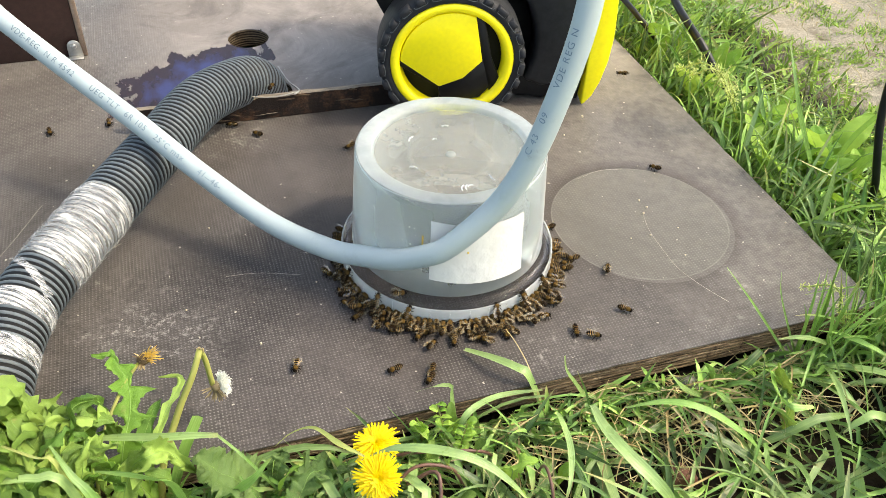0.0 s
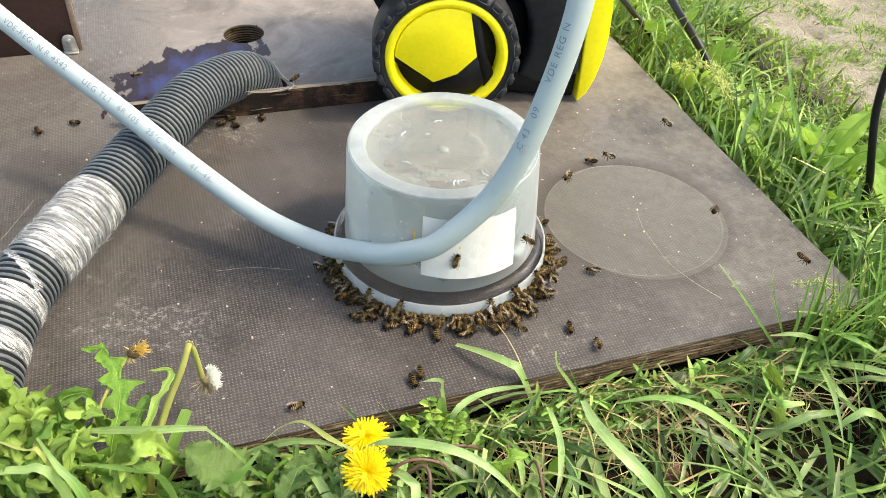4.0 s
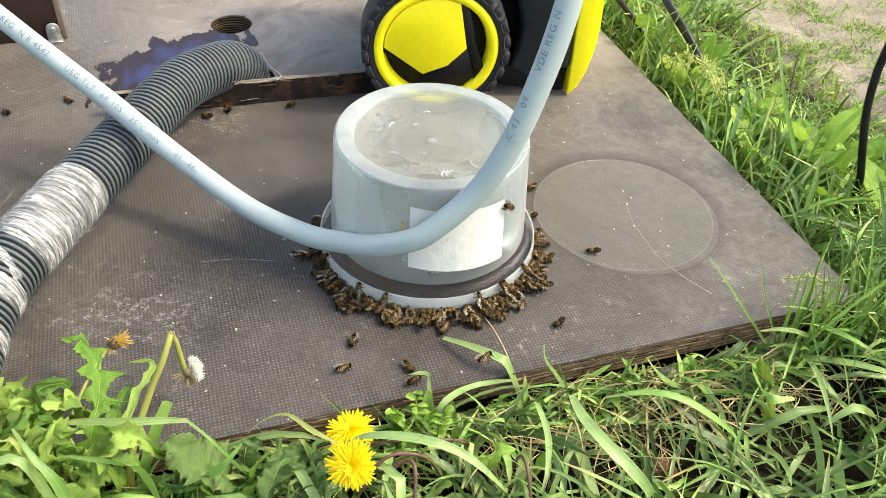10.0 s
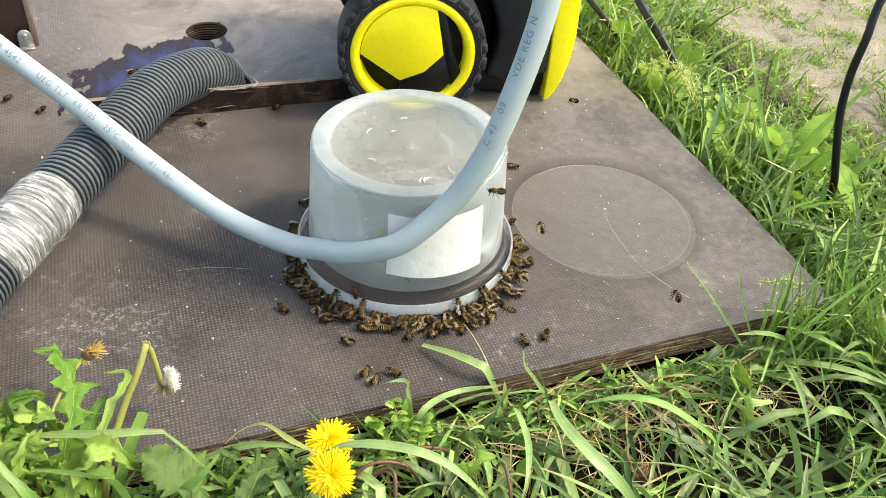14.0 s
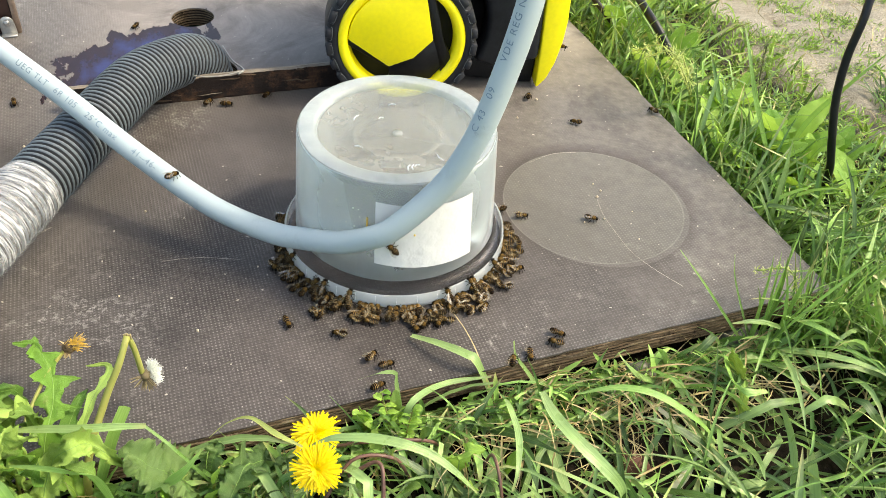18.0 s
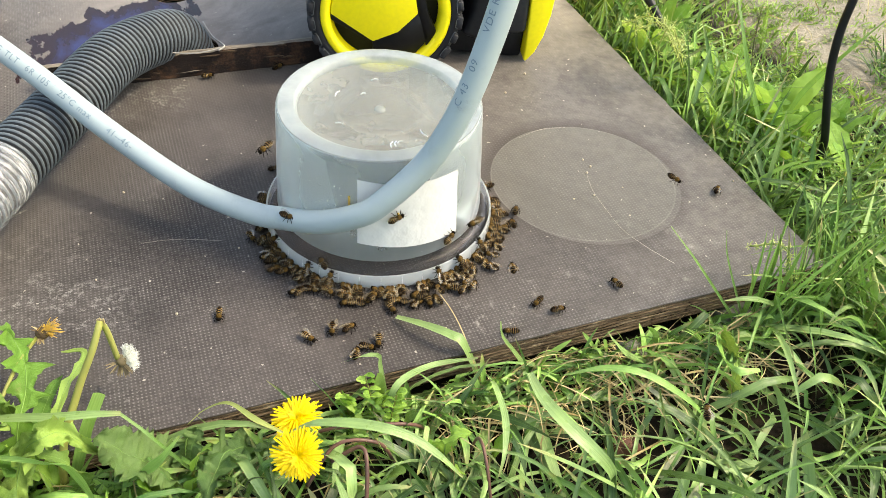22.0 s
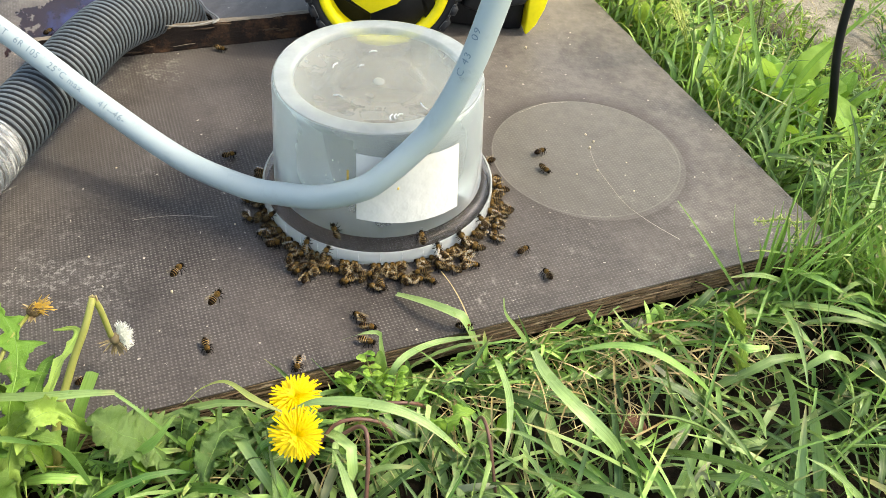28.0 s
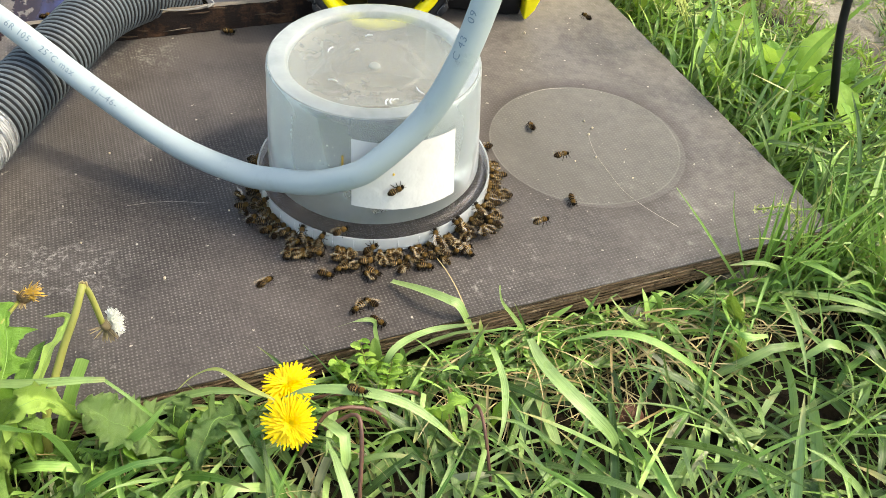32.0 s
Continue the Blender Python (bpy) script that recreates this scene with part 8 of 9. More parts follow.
    walk(ROVERS[15], bounded([(0.0, pose(-0.1851, 0.1866, 0.0450, 1, -5, 77)), (1.0, face(-0.2081, 0.1971, 0.0057, -20)), (2.0, pose(-0.2047, 0.1928, 0.0004, 0, 0, 175)), (3.0, pose(-0.1985, 0.1933, 0.0004, 0, 0, 255)), (6.0, pose(-0.1698, 0.1840, 0.0004, 0, 0, 335)), (7.0, pose(-0.1507, 0.1956, 0.0004, 0, 0, 391)), (8.0, pose(-0.1511, 0.1958, 0.0004, 0, 0, 371)), (9.0, pose(-0.1518, 0.1989, 0.0004, 0, 0, 393)), (10.0, pose(-0.1520, 0.2007, 0.0004, 0, 0, 423)), (11.0, pose(-0.1495, 0.2052, 0.0004, 0, 0, 454)), (12.0, pose(-0.1449, 0.2101, 0.0004, 0, 0, 427)), (13.0, pose(-0.1470, 0.2120, 0.0004, 0, 0, 412)), (14.0, pose(-0.1440, 0.2096, 0.0004, 0, 0, 423)), (17.0, pose(-0.1457, 0.2102, 0.0004, 0, 0, 398)), (18.0, pose(-0.1408, 0.2094, 0.0004, 0, 0, 429)), (19.0, pose(-0.1126, 0.2818, 0.0450, -1, -16, 349)), (20.0, pose(-0.1268, 0.2162, 0.0004, 0, 0, 269)), (21.0, pose(-0.1355, 0.2001, 0.0004, 0, 0, 349)), (22.0, face(-0.1137, 0.2262, 0.0027, -70)), (23.0, pose(-0.3495, 0.1642, 0.0004, 0, 0, 195)), (24.0, pose(-0.3562, 0.1611, 0.0004, 0, 0, 275)), (25.0, pose(-0.3437, 0.1571, 0.0004, 0, 0, 355)), (28.0, pose(-0.3323, 0.2208, 0.0004, 0, 0, 435)), (29.0, pose(-0.3315, 0.2254, 0.0004, 0, 0, 402)), (30.0, pose(-0.3311, 0.2219, 0.0004, 0, 0, 410)), (31.0, pose(-0.3291, 0.2203, 0.0004, 0, 0, 410)), (32.0, pose(-0.3285, 0.2207, 0.0004, 0, 0, 410))]))
    walk(ROVERS[16], bounded([(0.0, pose(-0.2289, 0.1824, 0.0004, 0, 0, -184)), (1.0, pose(-0.2282, 0.1853, 0.0004, 0, 0, -196)), (2.0, pose(-0.2253, 0.1832, 0.0004, 0, 0, -207)), (3.0, pose(-0.2262, 0.1863, 0.0004, 0, 0, -194)), (6.0, pose(-0.2214, 0.1837, 0.0004, 0, 0, -223)), (7.0, pose(-0.2208, 0.1820, 0.0004, 0, 0, -199)), (8.0, pose(-0.2207, 0.1819, 0.0004, 0, 0, -180)), (9.0, pose(-0.2164, 0.1841, 0.0004, 0, 0, -213)), (10.0, pose(-0.2140, 0.1862, 0.0004, 0, 0, -242)), (11.0, pose(-0.2131, 0.1860, 0.0004, 0, 0, -208)), (12.0, pose(-0.2124, 0.1874, 0.0004, 0, 0, -173)), (13.0, pose(-0.2130, 0.1876, 0.0004, 0, 0, -220)), (14.0, pose(-0.3086, 0.2677, 0.0004, 0, 0, -300)), (17.0, pose(-0.1831, 0.1901, 0.0004, 0, 0, -380)), (18.0, pose(-0.1782, 0.1894, 0.0004, 0, 0, -345)), (19.0, pose(-0.1656, 0.1927, 0.0004, 0, 0, -345)), (20.0, pose(-0.1605, 0.1930, 0.0004, 0, 0, -425)), (21.0, pose(-0.0231, -0.1114, 0.0036, 0, 0, -345)), (22.0, pose(-0.0651, -0.0714, 0.0508, 0, 0, -384)), (23.0, pose(0.0155, -0.1070, 0.0036, 0, 0, -304)), (24.0, pose(0.0155, -0.1070, 0.0036, 0, 0, -246)), (25.0, pose(0.0155, -0.1070, 0.0036, 0, 0, -284)), (28.0, pose(0.0021, -0.1156, 0.0004, 0, 0, -204)), (29.0, pose(0.0083, -0.1182, 0.0004, 0, 0, -217)), (30.0, pose(0.0065, -0.1160, 0.0004, 0, 0, -208)), (31.0, pose(-0.0889, -0.0651, 0.0036, 0, 0, -288)), (32.0, pose(-0.0889, -0.0651, 0.0036, 0, 0, -296))]))
    walk(ROVERS[17], bounded([(0.0, pose(-0.1993, 0.1674, 0.0004, 0, 0, 154)), (1.0, pose(-0.2445, 0.1537, 0.0004, 0, 0, 197)), (2.0, pose(-0.2390, 0.1457, 0.0004, 0, 0, 117)), (3.0, pose(-0.2974, 0.2586, 0.0004, 0, 0, 37)), (6.0, pose(-0.0189, -0.1139, 0.0036, 0, 0, 72)), (7.0, pose(-0.0060, -0.1431, 0.0004, 0, 0, -8)), (8.0, pose(0.0052, -0.1472, 0.0004, 0, 0, 44)), (9.0, pose(0.0937, -0.0623, 0.0036, 0, 0, 124)), (10.0, pose(0.0937, -0.0623, 0.0036, 0, 0, 112)), (11.0, pose(0.0844, -0.0783, 0.0004, 0, 0, 192)), (12.0, pose(0.0846, -0.0812, 0.0004, 0, 0, 216)), (13.0, pose(0.0788, -0.0815, 0.0004, 0, 0, 296)), (14.0, pose(0.0960, -0.1119, 0.0004, 0, 0, 294)), (17.0, pose(0.1090, -0.1415, 0.0004, 0, 0, 294)), (18.0, pose(0.1058, -0.1361, 0.0004, 0, 0, 273)), (19.0, pose(0.1097, -0.1333, 0.0004, 0, 0, 193)), (20.0, pose(0.0839, -0.1305, 0.0004, 0, 0, 174)), (21.0, pose(0.0939, -0.1323, 0.0004, 0, 0, 254)), (22.0, pose(0.1013, -0.1334, 0.0004, 0, 0, 176)), (23.0, pose(0.0081, -0.1274, 0.0004, 0, 0, 176)), (24.0, pose(0.0133, -0.1360, 0.0004, 0, 0, 256)), (25.0, pose(0.0222, -0.1485, 0.0004, 0, 0, 336)), (28.0, pose(0.0643, -0.1505, 0.0004, 0, 0, 372)), (29.0, pose(0.0792, -0.1474, 0.0004, 0, 0, 342)), (30.0, pose(0.2811, -0.2114, 0.0450, -0, -17, 422)), (31.0, pose(0.0894, -0.0693, 0.0036, 0, 0, 499)), (32.0, pose(0.0894, -0.0693, 0.0036, 0, 0, 497))]))
    walk(ROVERS[18], bounded([(0.0, wall(-0.0364, -0.0803, 0.0188, -65)), (1.0, wall(-0.0114, -0.0812, 0.0452, -34)), (2.0, wall(0.0046, -0.0815, 0.0518, 49)), (3.0, wall(0.0070, -0.0811, 0.0527, -7)), (6.0, wall(0.0263, -0.0769, 0.0574, -19)), (7.0, wall(-0.0297, -0.0887, 0.0114, -14)), (8.0, wall(-0.0364, -0.0860, 0.0137, 66)), (9.0, pose(-0.0646, -0.0872, 0.0036, 0, 0, 102)), (10.0, pose(-0.0646, -0.0872, 0.0036, 0, 0, 43)), (11.0, pose(-0.0646, -0.0872, 0.0036, 0, 0, 82)), (12.0, pose(-0.1557, 0.0959, 0.0450, 1, -14, 2)), (13.0, pose(-0.0581, -0.0918, 0.0036, 0, 0, 19)), (14.0, pose(-0.0672, -0.0891, 0.0004, 0, 0, 99)), (17.0, pose(-0.0792, -0.0818, 0.0004, 0, 0, 19)), (18.0, pose(-0.0568, -0.1019, 0.0004, 0, 0, -61)), (19.0, pose(-0.0422, -0.1312, 0.0004, 0, 0, -141)), (20.0, pose(-0.0568, -0.1321, 0.0004, 0, 0, -61)), (21.0, pose(-0.0472, -0.1399, 0.0004, 0, 0, -39)), (22.0, pose(-0.0449, -0.1438, 0.0004, 0, 0, -37)), (23.0, pose(-0.0260, -0.1583, 0.0004, 0, 0, -37)), (24.0, pose(-0.0345, -0.1519, 0.0004, 0, 0, -114)), (25.0, pose(-0.0436, -0.1720, 0.0004, 0, 0, -99)), (28.0, pose(-0.0461, -0.1870, 0.0004, 0, 0, -99)), (29.0, pose(-0.0462, -0.1848, 0.0004, 0, 0, -19)), (30.0, pose(0.0005, -0.1666, 0.0004, 0, 0, 49)), (31.0, pose(0.0874, -0.0681, 0.0036, 0, 0, 129)), (32.0, pose(0.0874, -0.0681, 0.0036, 0, 0, 153))]))
    walk(ROVERS[19], bounded([(0.0, pose(-0.0788, -0.0801, 0.0036, 0, 0, -210)), (1.0, pose(-0.1882, -0.1221, 0.0450, -1, -13, -290)), (2.0, pose(0.0782, -0.0812, 0.0036, 0, 0, -210)), (3.0, pose(0.0782, -0.0812, 0.0036, 0, 0, -241)), (6.0, pose(0.0782, -0.0812, 0.0036, 0, 0, -209)), (7.0, pose(0.0782, -0.0812, 0.0036, 0, 0, -247)), (8.0, wall(0.0647, -0.0517, 0.0287, -65)), (9.0, wall(0.0598, -0.0547, 0.0615, 57)), (10.0, wall(0.0601, -0.0528, 0.0816, 54)), (11.0, pose(0.0361, -0.1022, 0.0036, 0, 0, -246)), (12.0, pose(0.0361, -0.1022, 0.0036, 0, 0, -275)), (13.0, pose(0.0361, -0.1022, 0.0036, 0, 0, -281)), (14.0, pose(0.0361, -0.1022, 0.0036, 0, 0, -218)), (17.0, wall(-0.0168, -0.0808, 0.0329, 13)), (18.0, wall(0.0009, -0.0814, 0.0552, 43)), (19.0, wall(0.0061, -0.0809, 0.0607, 67)), (20.0, wall(0.0072, -0.0807, 0.0630, 40)), (21.0, wall(0.0097, -0.0803, 0.0624, -2)), (22.0, wall(0.0142, -0.0796, 0.0636, -66)), (23.0, wall(0.0146, -0.0796, 0.0605, 69)), (24.0, wall(0.0040, -0.0809, 0.0589, -26)), (25.0, pose(-0.0752, -0.0826, 0.0036, 0, 0, -320)), (28.0, pose(-0.0591, -0.0800, 0.0004, 0, 0, -240)), (29.0, pose(-0.0919, -0.0525, 0.0004, 0, 0, -220)), (30.0, pose(-0.0910, -0.0502, 0.0004, 0, 0, -225)), (31.0, pose(-0.0959, -0.0528, 0.0004, 0, 0, -253)), (32.0, pose(-0.0963, -0.0531, 0.0004, 0, 0, -245))]))
    walk(ROVERS[20], bounded([(0.0, pose(-0.0425, -0.1045, 0.0036, 0, 0, -222)), (1.0, pose(-0.0724, -0.1598, 0.0450, -12, -4, -280)), (2.0, pose(-0.0602, -0.0900, 0.0036, 0, 0, -305)), (3.0, pose(-0.0602, -0.0900, 0.0036, 0, 0, -329)), (6.0, pose(-0.1320, -0.0748, 0.0450, 0, -9, -261)), (7.0, pose(-0.1455, 0.0100, 0.0450, 10, 3, -341)), (8.0, pose(0.0650, -0.0883, 0.0036, 0, 0, -261)), (9.0, pose(0.0650, -0.0883, 0.0036, 0, 0, -246)), (10.0, pose(0.0650, -0.0883, 0.0036, 0, 0, -243)), (11.0, pose(0.0650, -0.0883, 0.0036, 0, 0, -223)), (12.0, pose(0.0650, -0.0883, 0.0036, 0, 0, -198)), (13.0, pose(0.0650, -0.0883, 0.0036, 0, 0, -241)), (14.0, pose(0.0631, -0.0966, 0.1300, 0, -3, -187)), (17.0, pose(-0.0831, -0.0796, 0.0900, 1, 4, -267)), (18.0, pose(0.1641, 0.3170, 0.0450, -2, 5, -187)), (19.0, pose(0.1025, -0.0426, 0.0036, 0, 0, -173)), (20.0, pose(0.1124, -0.0891, 0.0004, 0, 0, -253)), (21.0, pose(0.1449, 0.0588, 0.0004, 0, 0, -333)), (22.0, pose(0.2384, -0.0017, 0.0450, -3, 8, -394)), (23.0, pose(0.2722, -0.0247, 0.0450, -3, -13, -474)), (24.0, pose(0.0656, -0.0931, 0.0036, 0, 0, -554)), (25.0, pose(0.1122, 0.0325, 0.0004, 0, 0, -634)), (28.0, pose(0.1383, 0.0528, 0.0004, 0, 0, -682)), (29.0, pose(0.1347, 0.0583, 0.0004, 0, 0, -686)), (30.0, pose(0.1344, 0.0635, 0.0004, 0, 0, -690)), (31.0, pose(0.1346, 0.0717, 0.0004, 0, 0, -631)), (32.0, pose(0.1346, 0.0689, 0.0004, 0, 0, -617))]))
    walk(ROVERS[21], bounded([(0.0, pose(0.0395, -0.1011, 0.0036, 0, 0, 24)), (1.0, pose(0.0395, -0.1011, 0.0036, 0, 0, 104)), (2.0, pose(0.1397, 0.2289, 0.0004, 0, 0, 184)), (3.0, pose(0.0695, -0.0916, 0.0036, 0, 0, 160)), (6.0, pose(0.0675, -0.1081, 0.0004, 0, 0, 132)), (7.0, pose(0.0593, -0.0990, 0.0036, 0, 0, 137)), (8.0, pose(0.0593, -0.0990, 0.0036, 0, 0, 84)), (9.0, pose(0.0593, -0.0990, 0.0036, 0, 0, 141)), (10.0, pose(0.0593, -0.0990, 0.0036, 0, 0, 88)), (11.0, pose(0.0593, -0.0990, 0.0036, 0, 0, 134)), (12.0, pose(0.0593, -0.0990, 0.0036, 0, 0, 129)), (13.0, pose(0.0638, -0.0983, 0.0004, 0, 0, 209)), (14.0, pose(0.0775, -0.1248, 0.0450, 7, -16, 161)), (17.0, pose(-0.0870, -0.0693, 0.0036, 0, 0, 81)), (18.0, pose(0.1799, 0.1871, 0.0004, 0, 0, 161)), (19.0, pose(0.1145, -0.0233, 0.0450, -11, -5, 241)), (20.0, pose(0.1426, -0.1279, 0.0004, 0, 0, 321)), (21.0, pose(0.1711, -0.1055, 0.0004, 0, 0, 401)), (22.0, pose(0.1879, -0.0802, 0.0004, 0, 0, 481)), (23.0, pose(0.1276, -0.0651, 0.0004, 0, 0, 401)), (24.0, pose(0.1814, -0.0989, 0.0004, 0, 0, 463)), (25.0, pose(0.1598, -0.0029, 0.0004, 0, 0, 543)), (28.0, pose(0.0782, -0.0748, 0.0036, 0, 0, 526)), (29.0, pose(0.1046, -0.0191, 0.0004, 0, 0, 446)), (30.0, pose(0.1058, -0.0193, 0.0004, 0, 0, 456)), (31.0, pose(0.1077, -0.0214, 0.0004, 0, 0, 491)), (32.0, pose(0.1054, -0.0226, 0.0004, 0, 0, 456))]))
    walk(ROVERS[22], bounded([(0.0, pose(-0.1138, -0.0145, 0.0036, 0, 0, -30)), (1.0, pose(-0.1138, -0.0145, 0.0036, 0, 0, -6)), (2.0, pose(-0.3078, 0.2357, 0.0004, 0, 0, -86)), (3.0, pose(-0.3214, 0.2305, 0.0004, 0, 0, -166)), (6.0, pose(-0.3810, 0.2909, 0.0450, -5, -5, -86)), (7.0, pose(-0.3006, 0.2610, 0.0004, 0, 0, -20)), (8.0, pose(-0.3004, 0.2596, 0.0004, 0, 0, 25)), (9.0, pose(-0.1836, 0.3153, 0.0450, 8, -12, -55)), (10.0, pose(-0.3797, 0.1861, 0.0004, 0, 0, -32)), (11.0, pose(0.0668, -0.0882, 0.0036, 0, 0, 48)), (12.0, pose(0.0668, -0.0882, 0.0036, 0, 0, 128)), (13.0, pose(0.0668, -0.0882, 0.0036, 0, 0, 166)), (14.0, pose(0.0668, -0.0882, 0.0036, 0, 0, 96)), (17.0, pose(0.1058, -0.0407, 0.0004, 0, 0, 51)), (18.0, pose(0.1025, -0.0428, 0.0004, 0, 0, 36)), (19.0, pose(0.1068, -0.0390, 0.0004, 0, 0, 15)), (20.0, pose(0.1052, -0.0397, 0.0004, 0, 0, -60)), (21.0, pose(0.1183, -0.0624, 0.0450, 8, -4, -140)), (22.0, pose(0.0729, -0.0820, 0.0600, 0, 7, -146)), (23.0, pose(0.0590, -0.0914, 0.0900, -4, 7, -204)), (24.0, pose(-0.1072, -0.0165, 0.0036, 0, 0, -284)), (25.0, pose(-0.0990, -0.0385, 0.0004, 0, 0, -249)), (28.0, pose(-0.1265, 0.0336, 0.0004, 0, 0, -329)), (29.0, pose(0.0603, -0.0906, 0.0036, 0, 0, -249)), (30.0, wall(0.0558, -0.0607, 0.0372, 17)), (31.0, wall(0.0616, -0.0538, 0.0485, -64)), (32.0, pose(0.0843, -0.0709, 0.0036, 0, 0, -261))]))
    walk(ROVERS[23], bounded([(0.0, pose(-0.0720, -0.0830, 0.0036, 0, 0, 17)), (1.0, pose(-0.0720, -0.0830, 0.0036, 0, 0, 29)), (2.0, pose(-0.0720, -0.0830, 0.0036, 0, 0, 18)), (3.0, pose(-0.1146, 0.0590, 0.0450, -2, 5, -26)), (6.0, pose(0.0981, -0.0470, 0.0036, 0, 0, -106)), (7.0, pose(0.0981, -0.0470, 0.0036, 0, 0, -186)), (8.0, pose(0.1110, -0.0445, 0.0004, 0, 0, -128)), (9.0, pose(0.1006, -0.0577, 0.0036, 0, 0, -208)), (10.0, pose(0.1006, -0.0577, 0.0036, 0, 0, -196)), (11.0, pose(0.1270, -0.0612, 0.0450, 5, -7, -116)), (12.0, pose(0.1336, -0.0776, 0.0450, 4, 4, -68)), (13.0, pose(0.1502, -0.1192, 0.0450, -5, 8, 12)), (14.0, pose(0.2077, -0.1031, 0.0450, -1, -7, 92)), (17.0, pose(0.0352, -0.1034, 0.0036, 0, 0, 78)), (18.0, pose(0.1270, -0.1231, 0.0004, 0, 0, 158)), (19.0, pose(-0.1068, -0.0561, 0.0004, 0, 0, 238)), (20.0, pose(-0.1077, -0.0889, 0.0004, 0, 0, 258)), (21.0, pose(-0.1122, -0.1092, 0.0004, 0, 0, 275)), (22.0, pose(-0.1109, -0.1236, 0.0004, 0, 0, 275)), (23.0, pose(-0.1103, -0.1233, 0.0004, 0, 0, 202)), (24.0, pose(-0.1290, -0.1308, 0.0004, 0, 0, 202)), (25.0, pose(-0.1272, -0.1300, 0.0004, 0, 0, 282)), (28.0, pose(-0.1085, -0.1732, 0.0004, 0, 0, 293)), (29.0, pose(-0.1094, -0.1726, 0.0004, 0, 0, 259)), (30.0, pose(-0.1100, -0.1725, 0.0004, 0, 0, 179)), (31.0, pose(-0.0983, -0.0502, 0.0036, 0, 0, 99)), (32.0, pose(-0.0983, -0.0502, 0.0036, 0, 0, 19))]))
    walk(ROVERS[24], bounded([(0.0, pose(0.1112, -0.0112, 0.0036, 0, 0, -165)), (1.0, pose(0.1218, 0.0097, 0.0004, 0, 0, -245)), (2.0, pose(0.1259, 0.0574, 0.0004, 0, 0, -325)), (3.0, pose(0.2853, -0.0469, 0.0450, 10, 1, -378)), (6.0, pose(0.3068, -0.0538, 0.0450, -3, 4, -458)), (7.0, pose(0.1010, -0.0569, 0.0036, 0, 0, -538)), (8.0, pose(0.1936, 0.0290, 0.0450, 0, -11, -618)), (9.0, pose(0.2312, 0.0729, 0.0450, 8, -16, -538)), (10.0, pose(0.0969, -0.0486, 0.0036, 0, 0, -588)), (11.0, pose(0.1237, -0.0392, 0.0004, 0, 0, -508)), (12.0, pose(0.0019, -0.1160, 0.0036, 0, 0, -588)), (13.0, wall(-0.0433, -0.0829, 0.0158, -35)), (14.0, wall(-0.0363, -0.0849, 0.0173, 35)), (17.0, wall(-0.0432, -0.0776, 0.0184, -41)), (18.0, wall(-0.0578, -0.0735, 0.0111, -39)), (19.0, wall(-0.0575, -0.0736, 0.0088, 33)), (20.0, wall(-0.0553, -0.0754, 0.0093, -5)), (21.0, wall(-0.0443, -0.0822, 0.0145, 30)), (22.0, wall(-0.0383, -0.0847, 0.0174, 49)), (23.0, wall(-0.0120, -0.0868, 0.0189, -19)), (24.0, wall(-0.0186, -0.0888, 0.0178, -43)), (25.0, wall(0.0130, -0.0926, 0.0130, 17)), (28.0, wall(0.0346, -0.0811, 0.0187, -13)), (29.0, wall(0.0346, -0.0805, 0.0189, 55)), (30.0, wall(0.0483, -0.0748, 0.0185, 68)), (31.0, wall(0.0125, -0.0812, 0.0401, -4)), (32.0, wall(0.0172, -0.0797, 0.0539, -65))]))
    walk(ROVERS[25], bounded([(0.0, pose(0.0940, -0.0606, 0.0036, 0, 0, 109)), (1.0, pose(0.2285, 0.0164, 0.0450, 9, -17, 57)), (2.0, pose(0.2495, 0.0491, 0.0450, -8, -4, 130)), (3.0, pose(0.2047, 0.1023, 0.0450, -11, -5, 207)), (6.0, pose(-0.0968, -0.0517, 0.0036, 0, 0, 287)), (7.0, pose(-0.0968, -0.0517, 0.0036, 0, 0, 365)), (8.0, wall(-0.0649, -0.0674, 0.0021, -1)), (9.0, pose(-0.1075, -0.0392, 0.0036, 0, 0, 365)), (10.0, pose(-0.1075, -0.0392, 0.0036, 0, 0, 356)), (11.0, pose(-0.1026, -0.0389, 0.0004, 0, 0, 436)), (12.0, pose(-0.0952, 0.0434, 0.0004, 0, 0, 445)), (13.0, pose(-0.0949, 0.0448, 0.0004, 0, 0, 465)), (14.0, pose(-0.0928, 0.0490, 0.0004, 0, 0, 545)), (17.0, pose(-0.1477, 0.0421, 0.0450, -9, -6, 545)), (18.0, pose(-0.2621, 0.0311, 0.0450, 10, -6, 625)), (19.0, pose(-0.1222, -0.0256, 0.0004, 0, 0, 689)), (20.0, pose(0.0198, -0.1112, 0.0036, 0, 0, 769)), (21.0, pose(-0.1449, -0.2294, 0.0450, -0, 5, 719)), (22.0, pose(0.2091, -0.2367, 0.0450, -5, -7, 799)), (23.0, pose(0.2316, -0.0900, 0.0450, 7, -0, 879)), (24.0, pose(0.0577, -0.1003, 0.0036, 0, 0, 875)), (25.0, pose(0.3422, -0.0794, 0.0450, -2, 8, 906)), (28.0, pose(0.0232, -0.1115, 0.0036, 0, 0, 826)), (29.0, pose(0.0232, -0.1115, 0.0036, 0, 0, 800)), (30.0, pose(0.0232, -0.1115, 0.0036, 0, 0, 805)), (31.0, pose(0.0232, -0.1115, 0.0036, 0, 0, 784)), (32.0, pose(0.0036, -0.1431, 0.0004, 0, 0, 864))]))
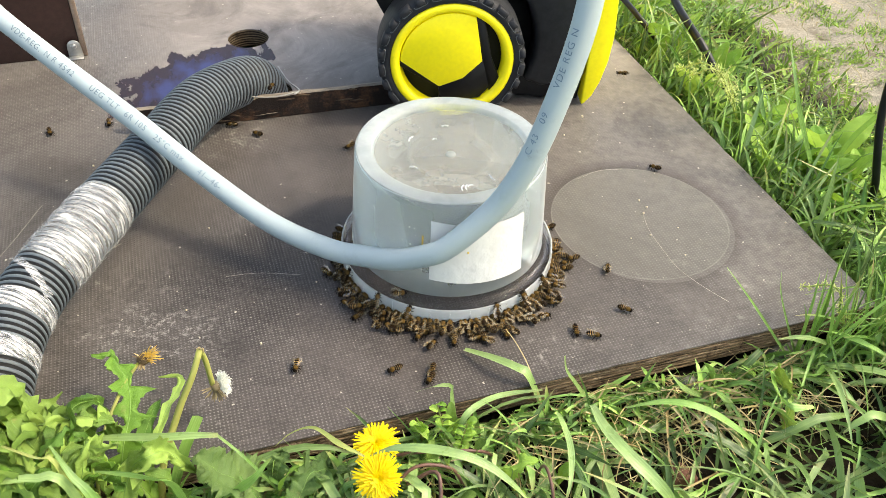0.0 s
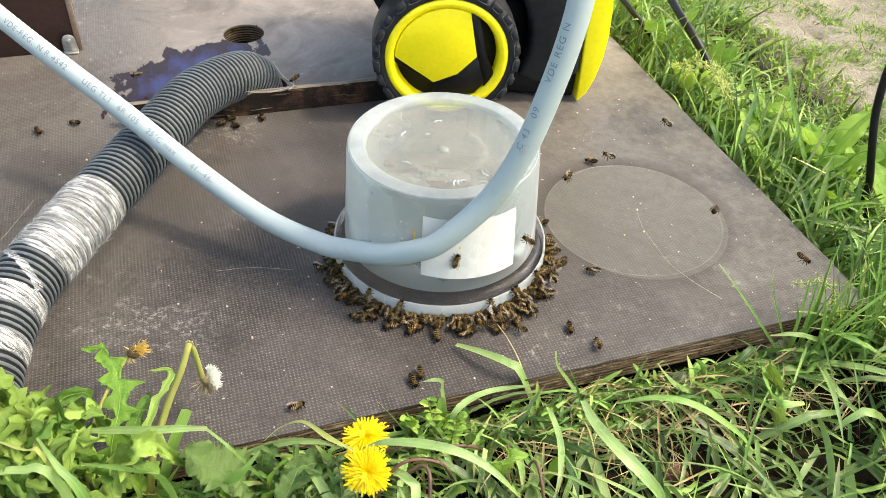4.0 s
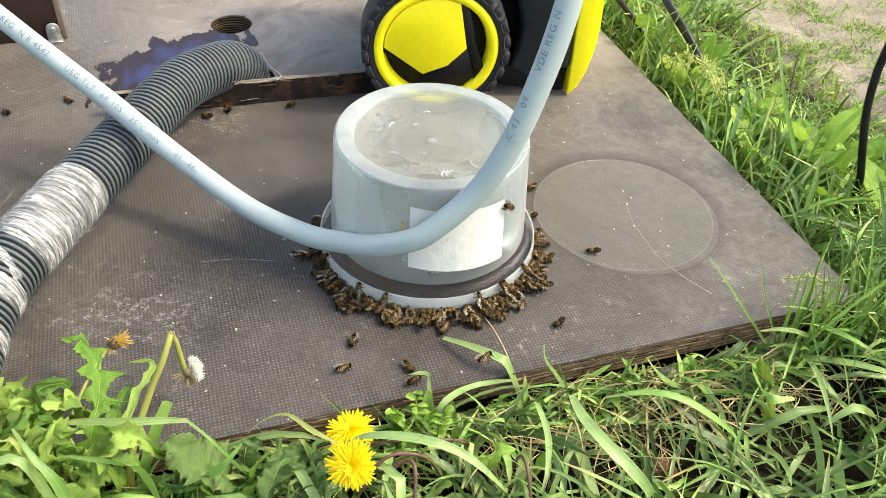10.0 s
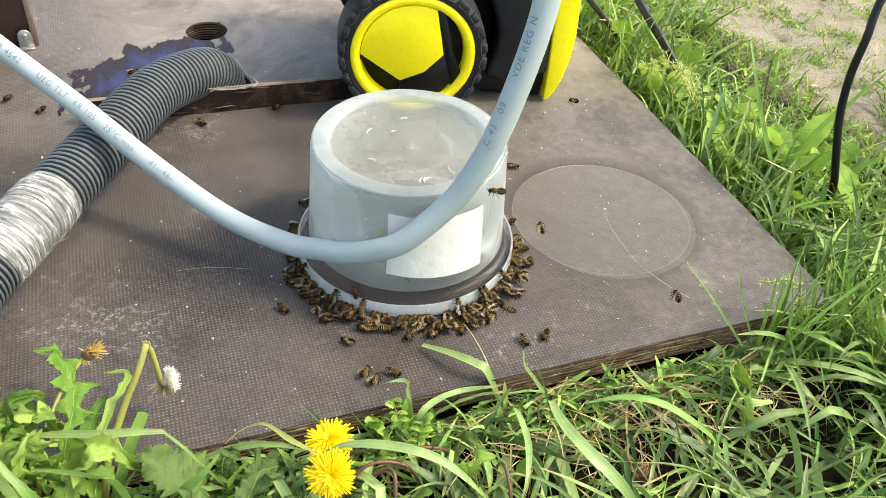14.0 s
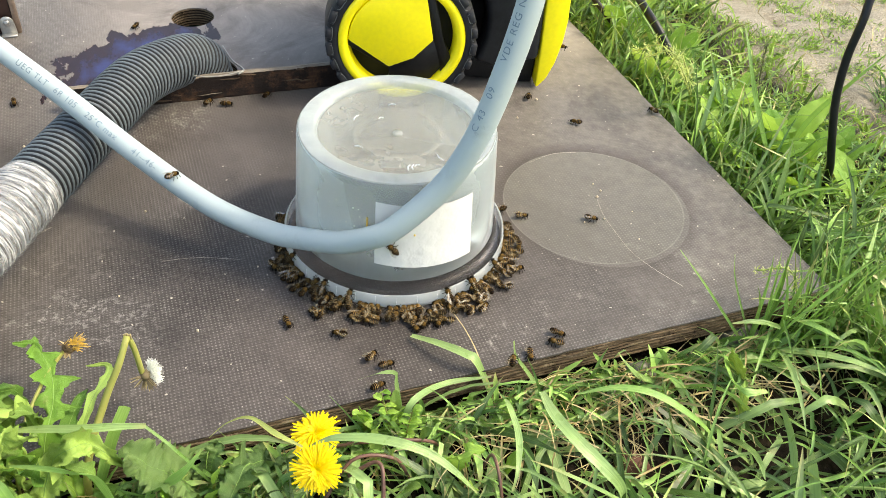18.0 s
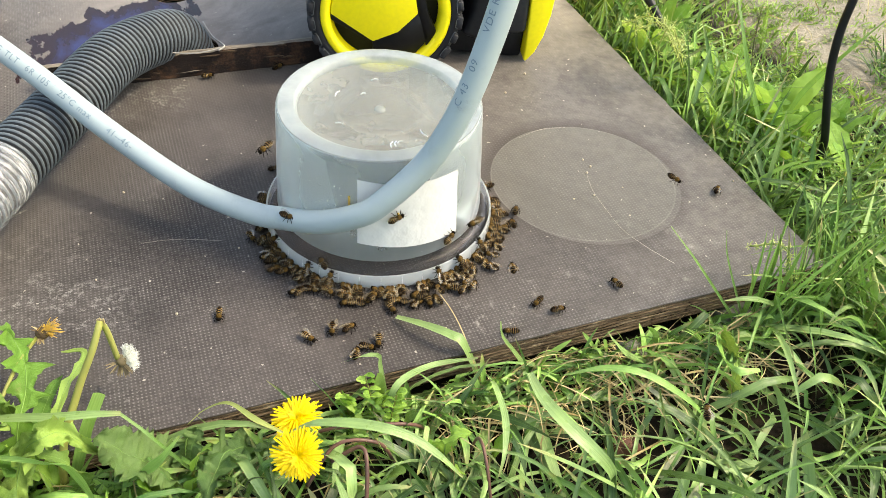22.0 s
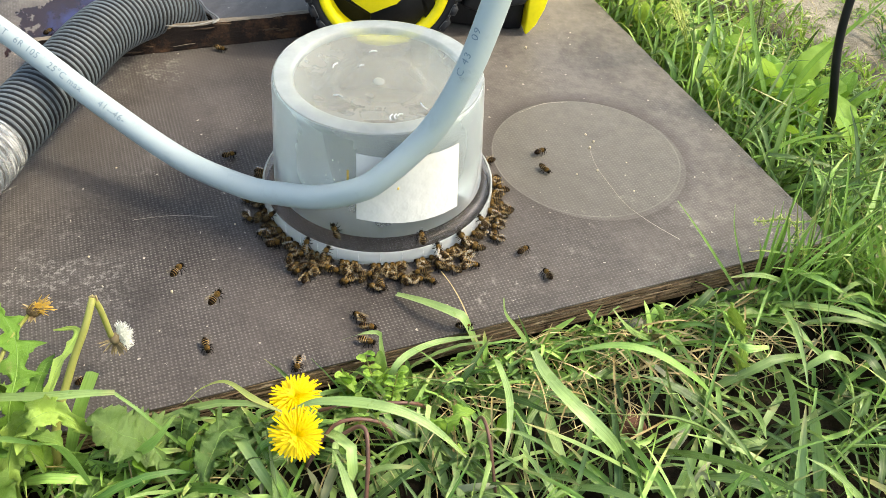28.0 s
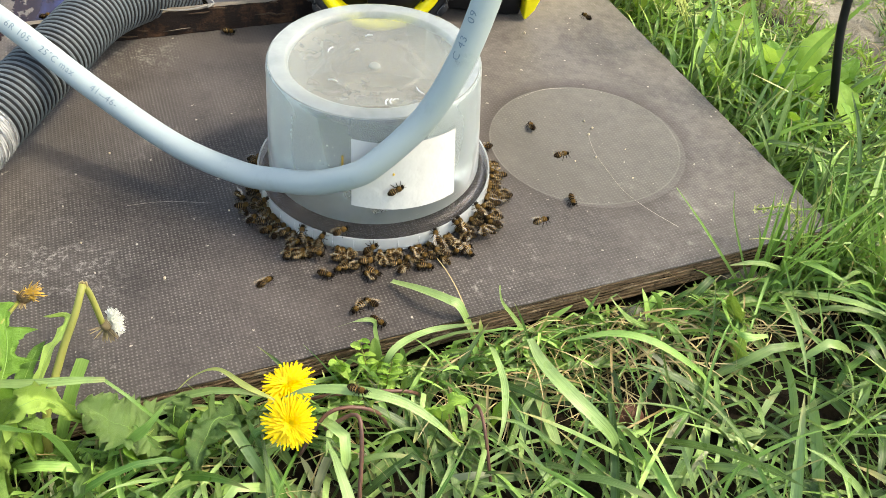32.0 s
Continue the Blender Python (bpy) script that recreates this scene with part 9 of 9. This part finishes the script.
    walk(ROVERS[26], bounded([(0.0, pose(0.0438, -0.1000, 0.0036, 0, 0, 34)), (1.0, wall(0.0511, -0.0649, 0.0340, 46)), (2.0, wall(0.0584, -0.0564, 0.0576, 35)), (3.0, wall(0.0575, -0.0567, 0.0672, 60)), (6.0, pose(0.1095, -0.0210, 0.0036, 0, 0, 114)), (7.0, pose(0.1095, -0.0210, 0.0036, 0, 0, 130)), (8.0, pose(0.1107, 0.0051, 0.0004, 0, 0, 53)), (9.0, pose(0.1777, 0.0948, 0.0004, 0, 0, 133)), (10.0, pose(0.0958, 0.0799, 0.0004, 0, 0, 213)), (11.0, pose(0.1048, -0.0494, 0.0036, 0, 0, 165)), (12.0, pose(0.1048, -0.0494, 0.0036, 0, 0, 127)), (13.0, pose(0.1250, 0.1894, 0.0450, -11, 9, 47)), (14.0, pose(0.1624, 0.1795, 0.0450, -12, 10, 127)), (17.0, pose(0.0702, 0.1605, 0.0450, 7, -8, 47)), (18.0, pose(0.1659, 0.2636, 0.0450, 11, -8, -33)), (19.0, pose(-0.0131, -0.1114, 0.0036, 0, 0, 47)), (20.0, pose(-0.0229, -0.1348, 0.0004, 0, 0, -33)), (21.0, pose(-0.0221, -0.1352, 0.0004, 0, 0, -34)), (22.0, pose(-0.0167, -0.1342, 0.0004, 0, 0, 46)), (23.0, pose(-0.0289, -0.1136, 0.0004, 0, 0, 121)), (24.0, pose(-0.0209, -0.1155, 0.0004, 0, 0, 41)), (25.0, pose(0.0300, -0.1064, 0.0036, 0, 0, 85)), (28.0, pose(-0.1795, -0.2042, 0.0004, 0, 0, 41)), (29.0, pose(-0.0558, -0.0956, 0.0036, 0, 0, 42)), (30.0, pose(-0.0703, -0.1811, 0.0450, 10, 5, 122)), (31.0, pose(-0.1555, -0.2510, 0.0450, 2, 5, 42)), (32.0, pose(-0.0620, -0.1682, 0.0450, -1, -11, 42))]))
    walk(BEE, [(0.0, ring_pose(110, 0.100, 0.0003, 10)), (32.0, ring_pose(112, 0.100, 0.0003, -6))])


motions()
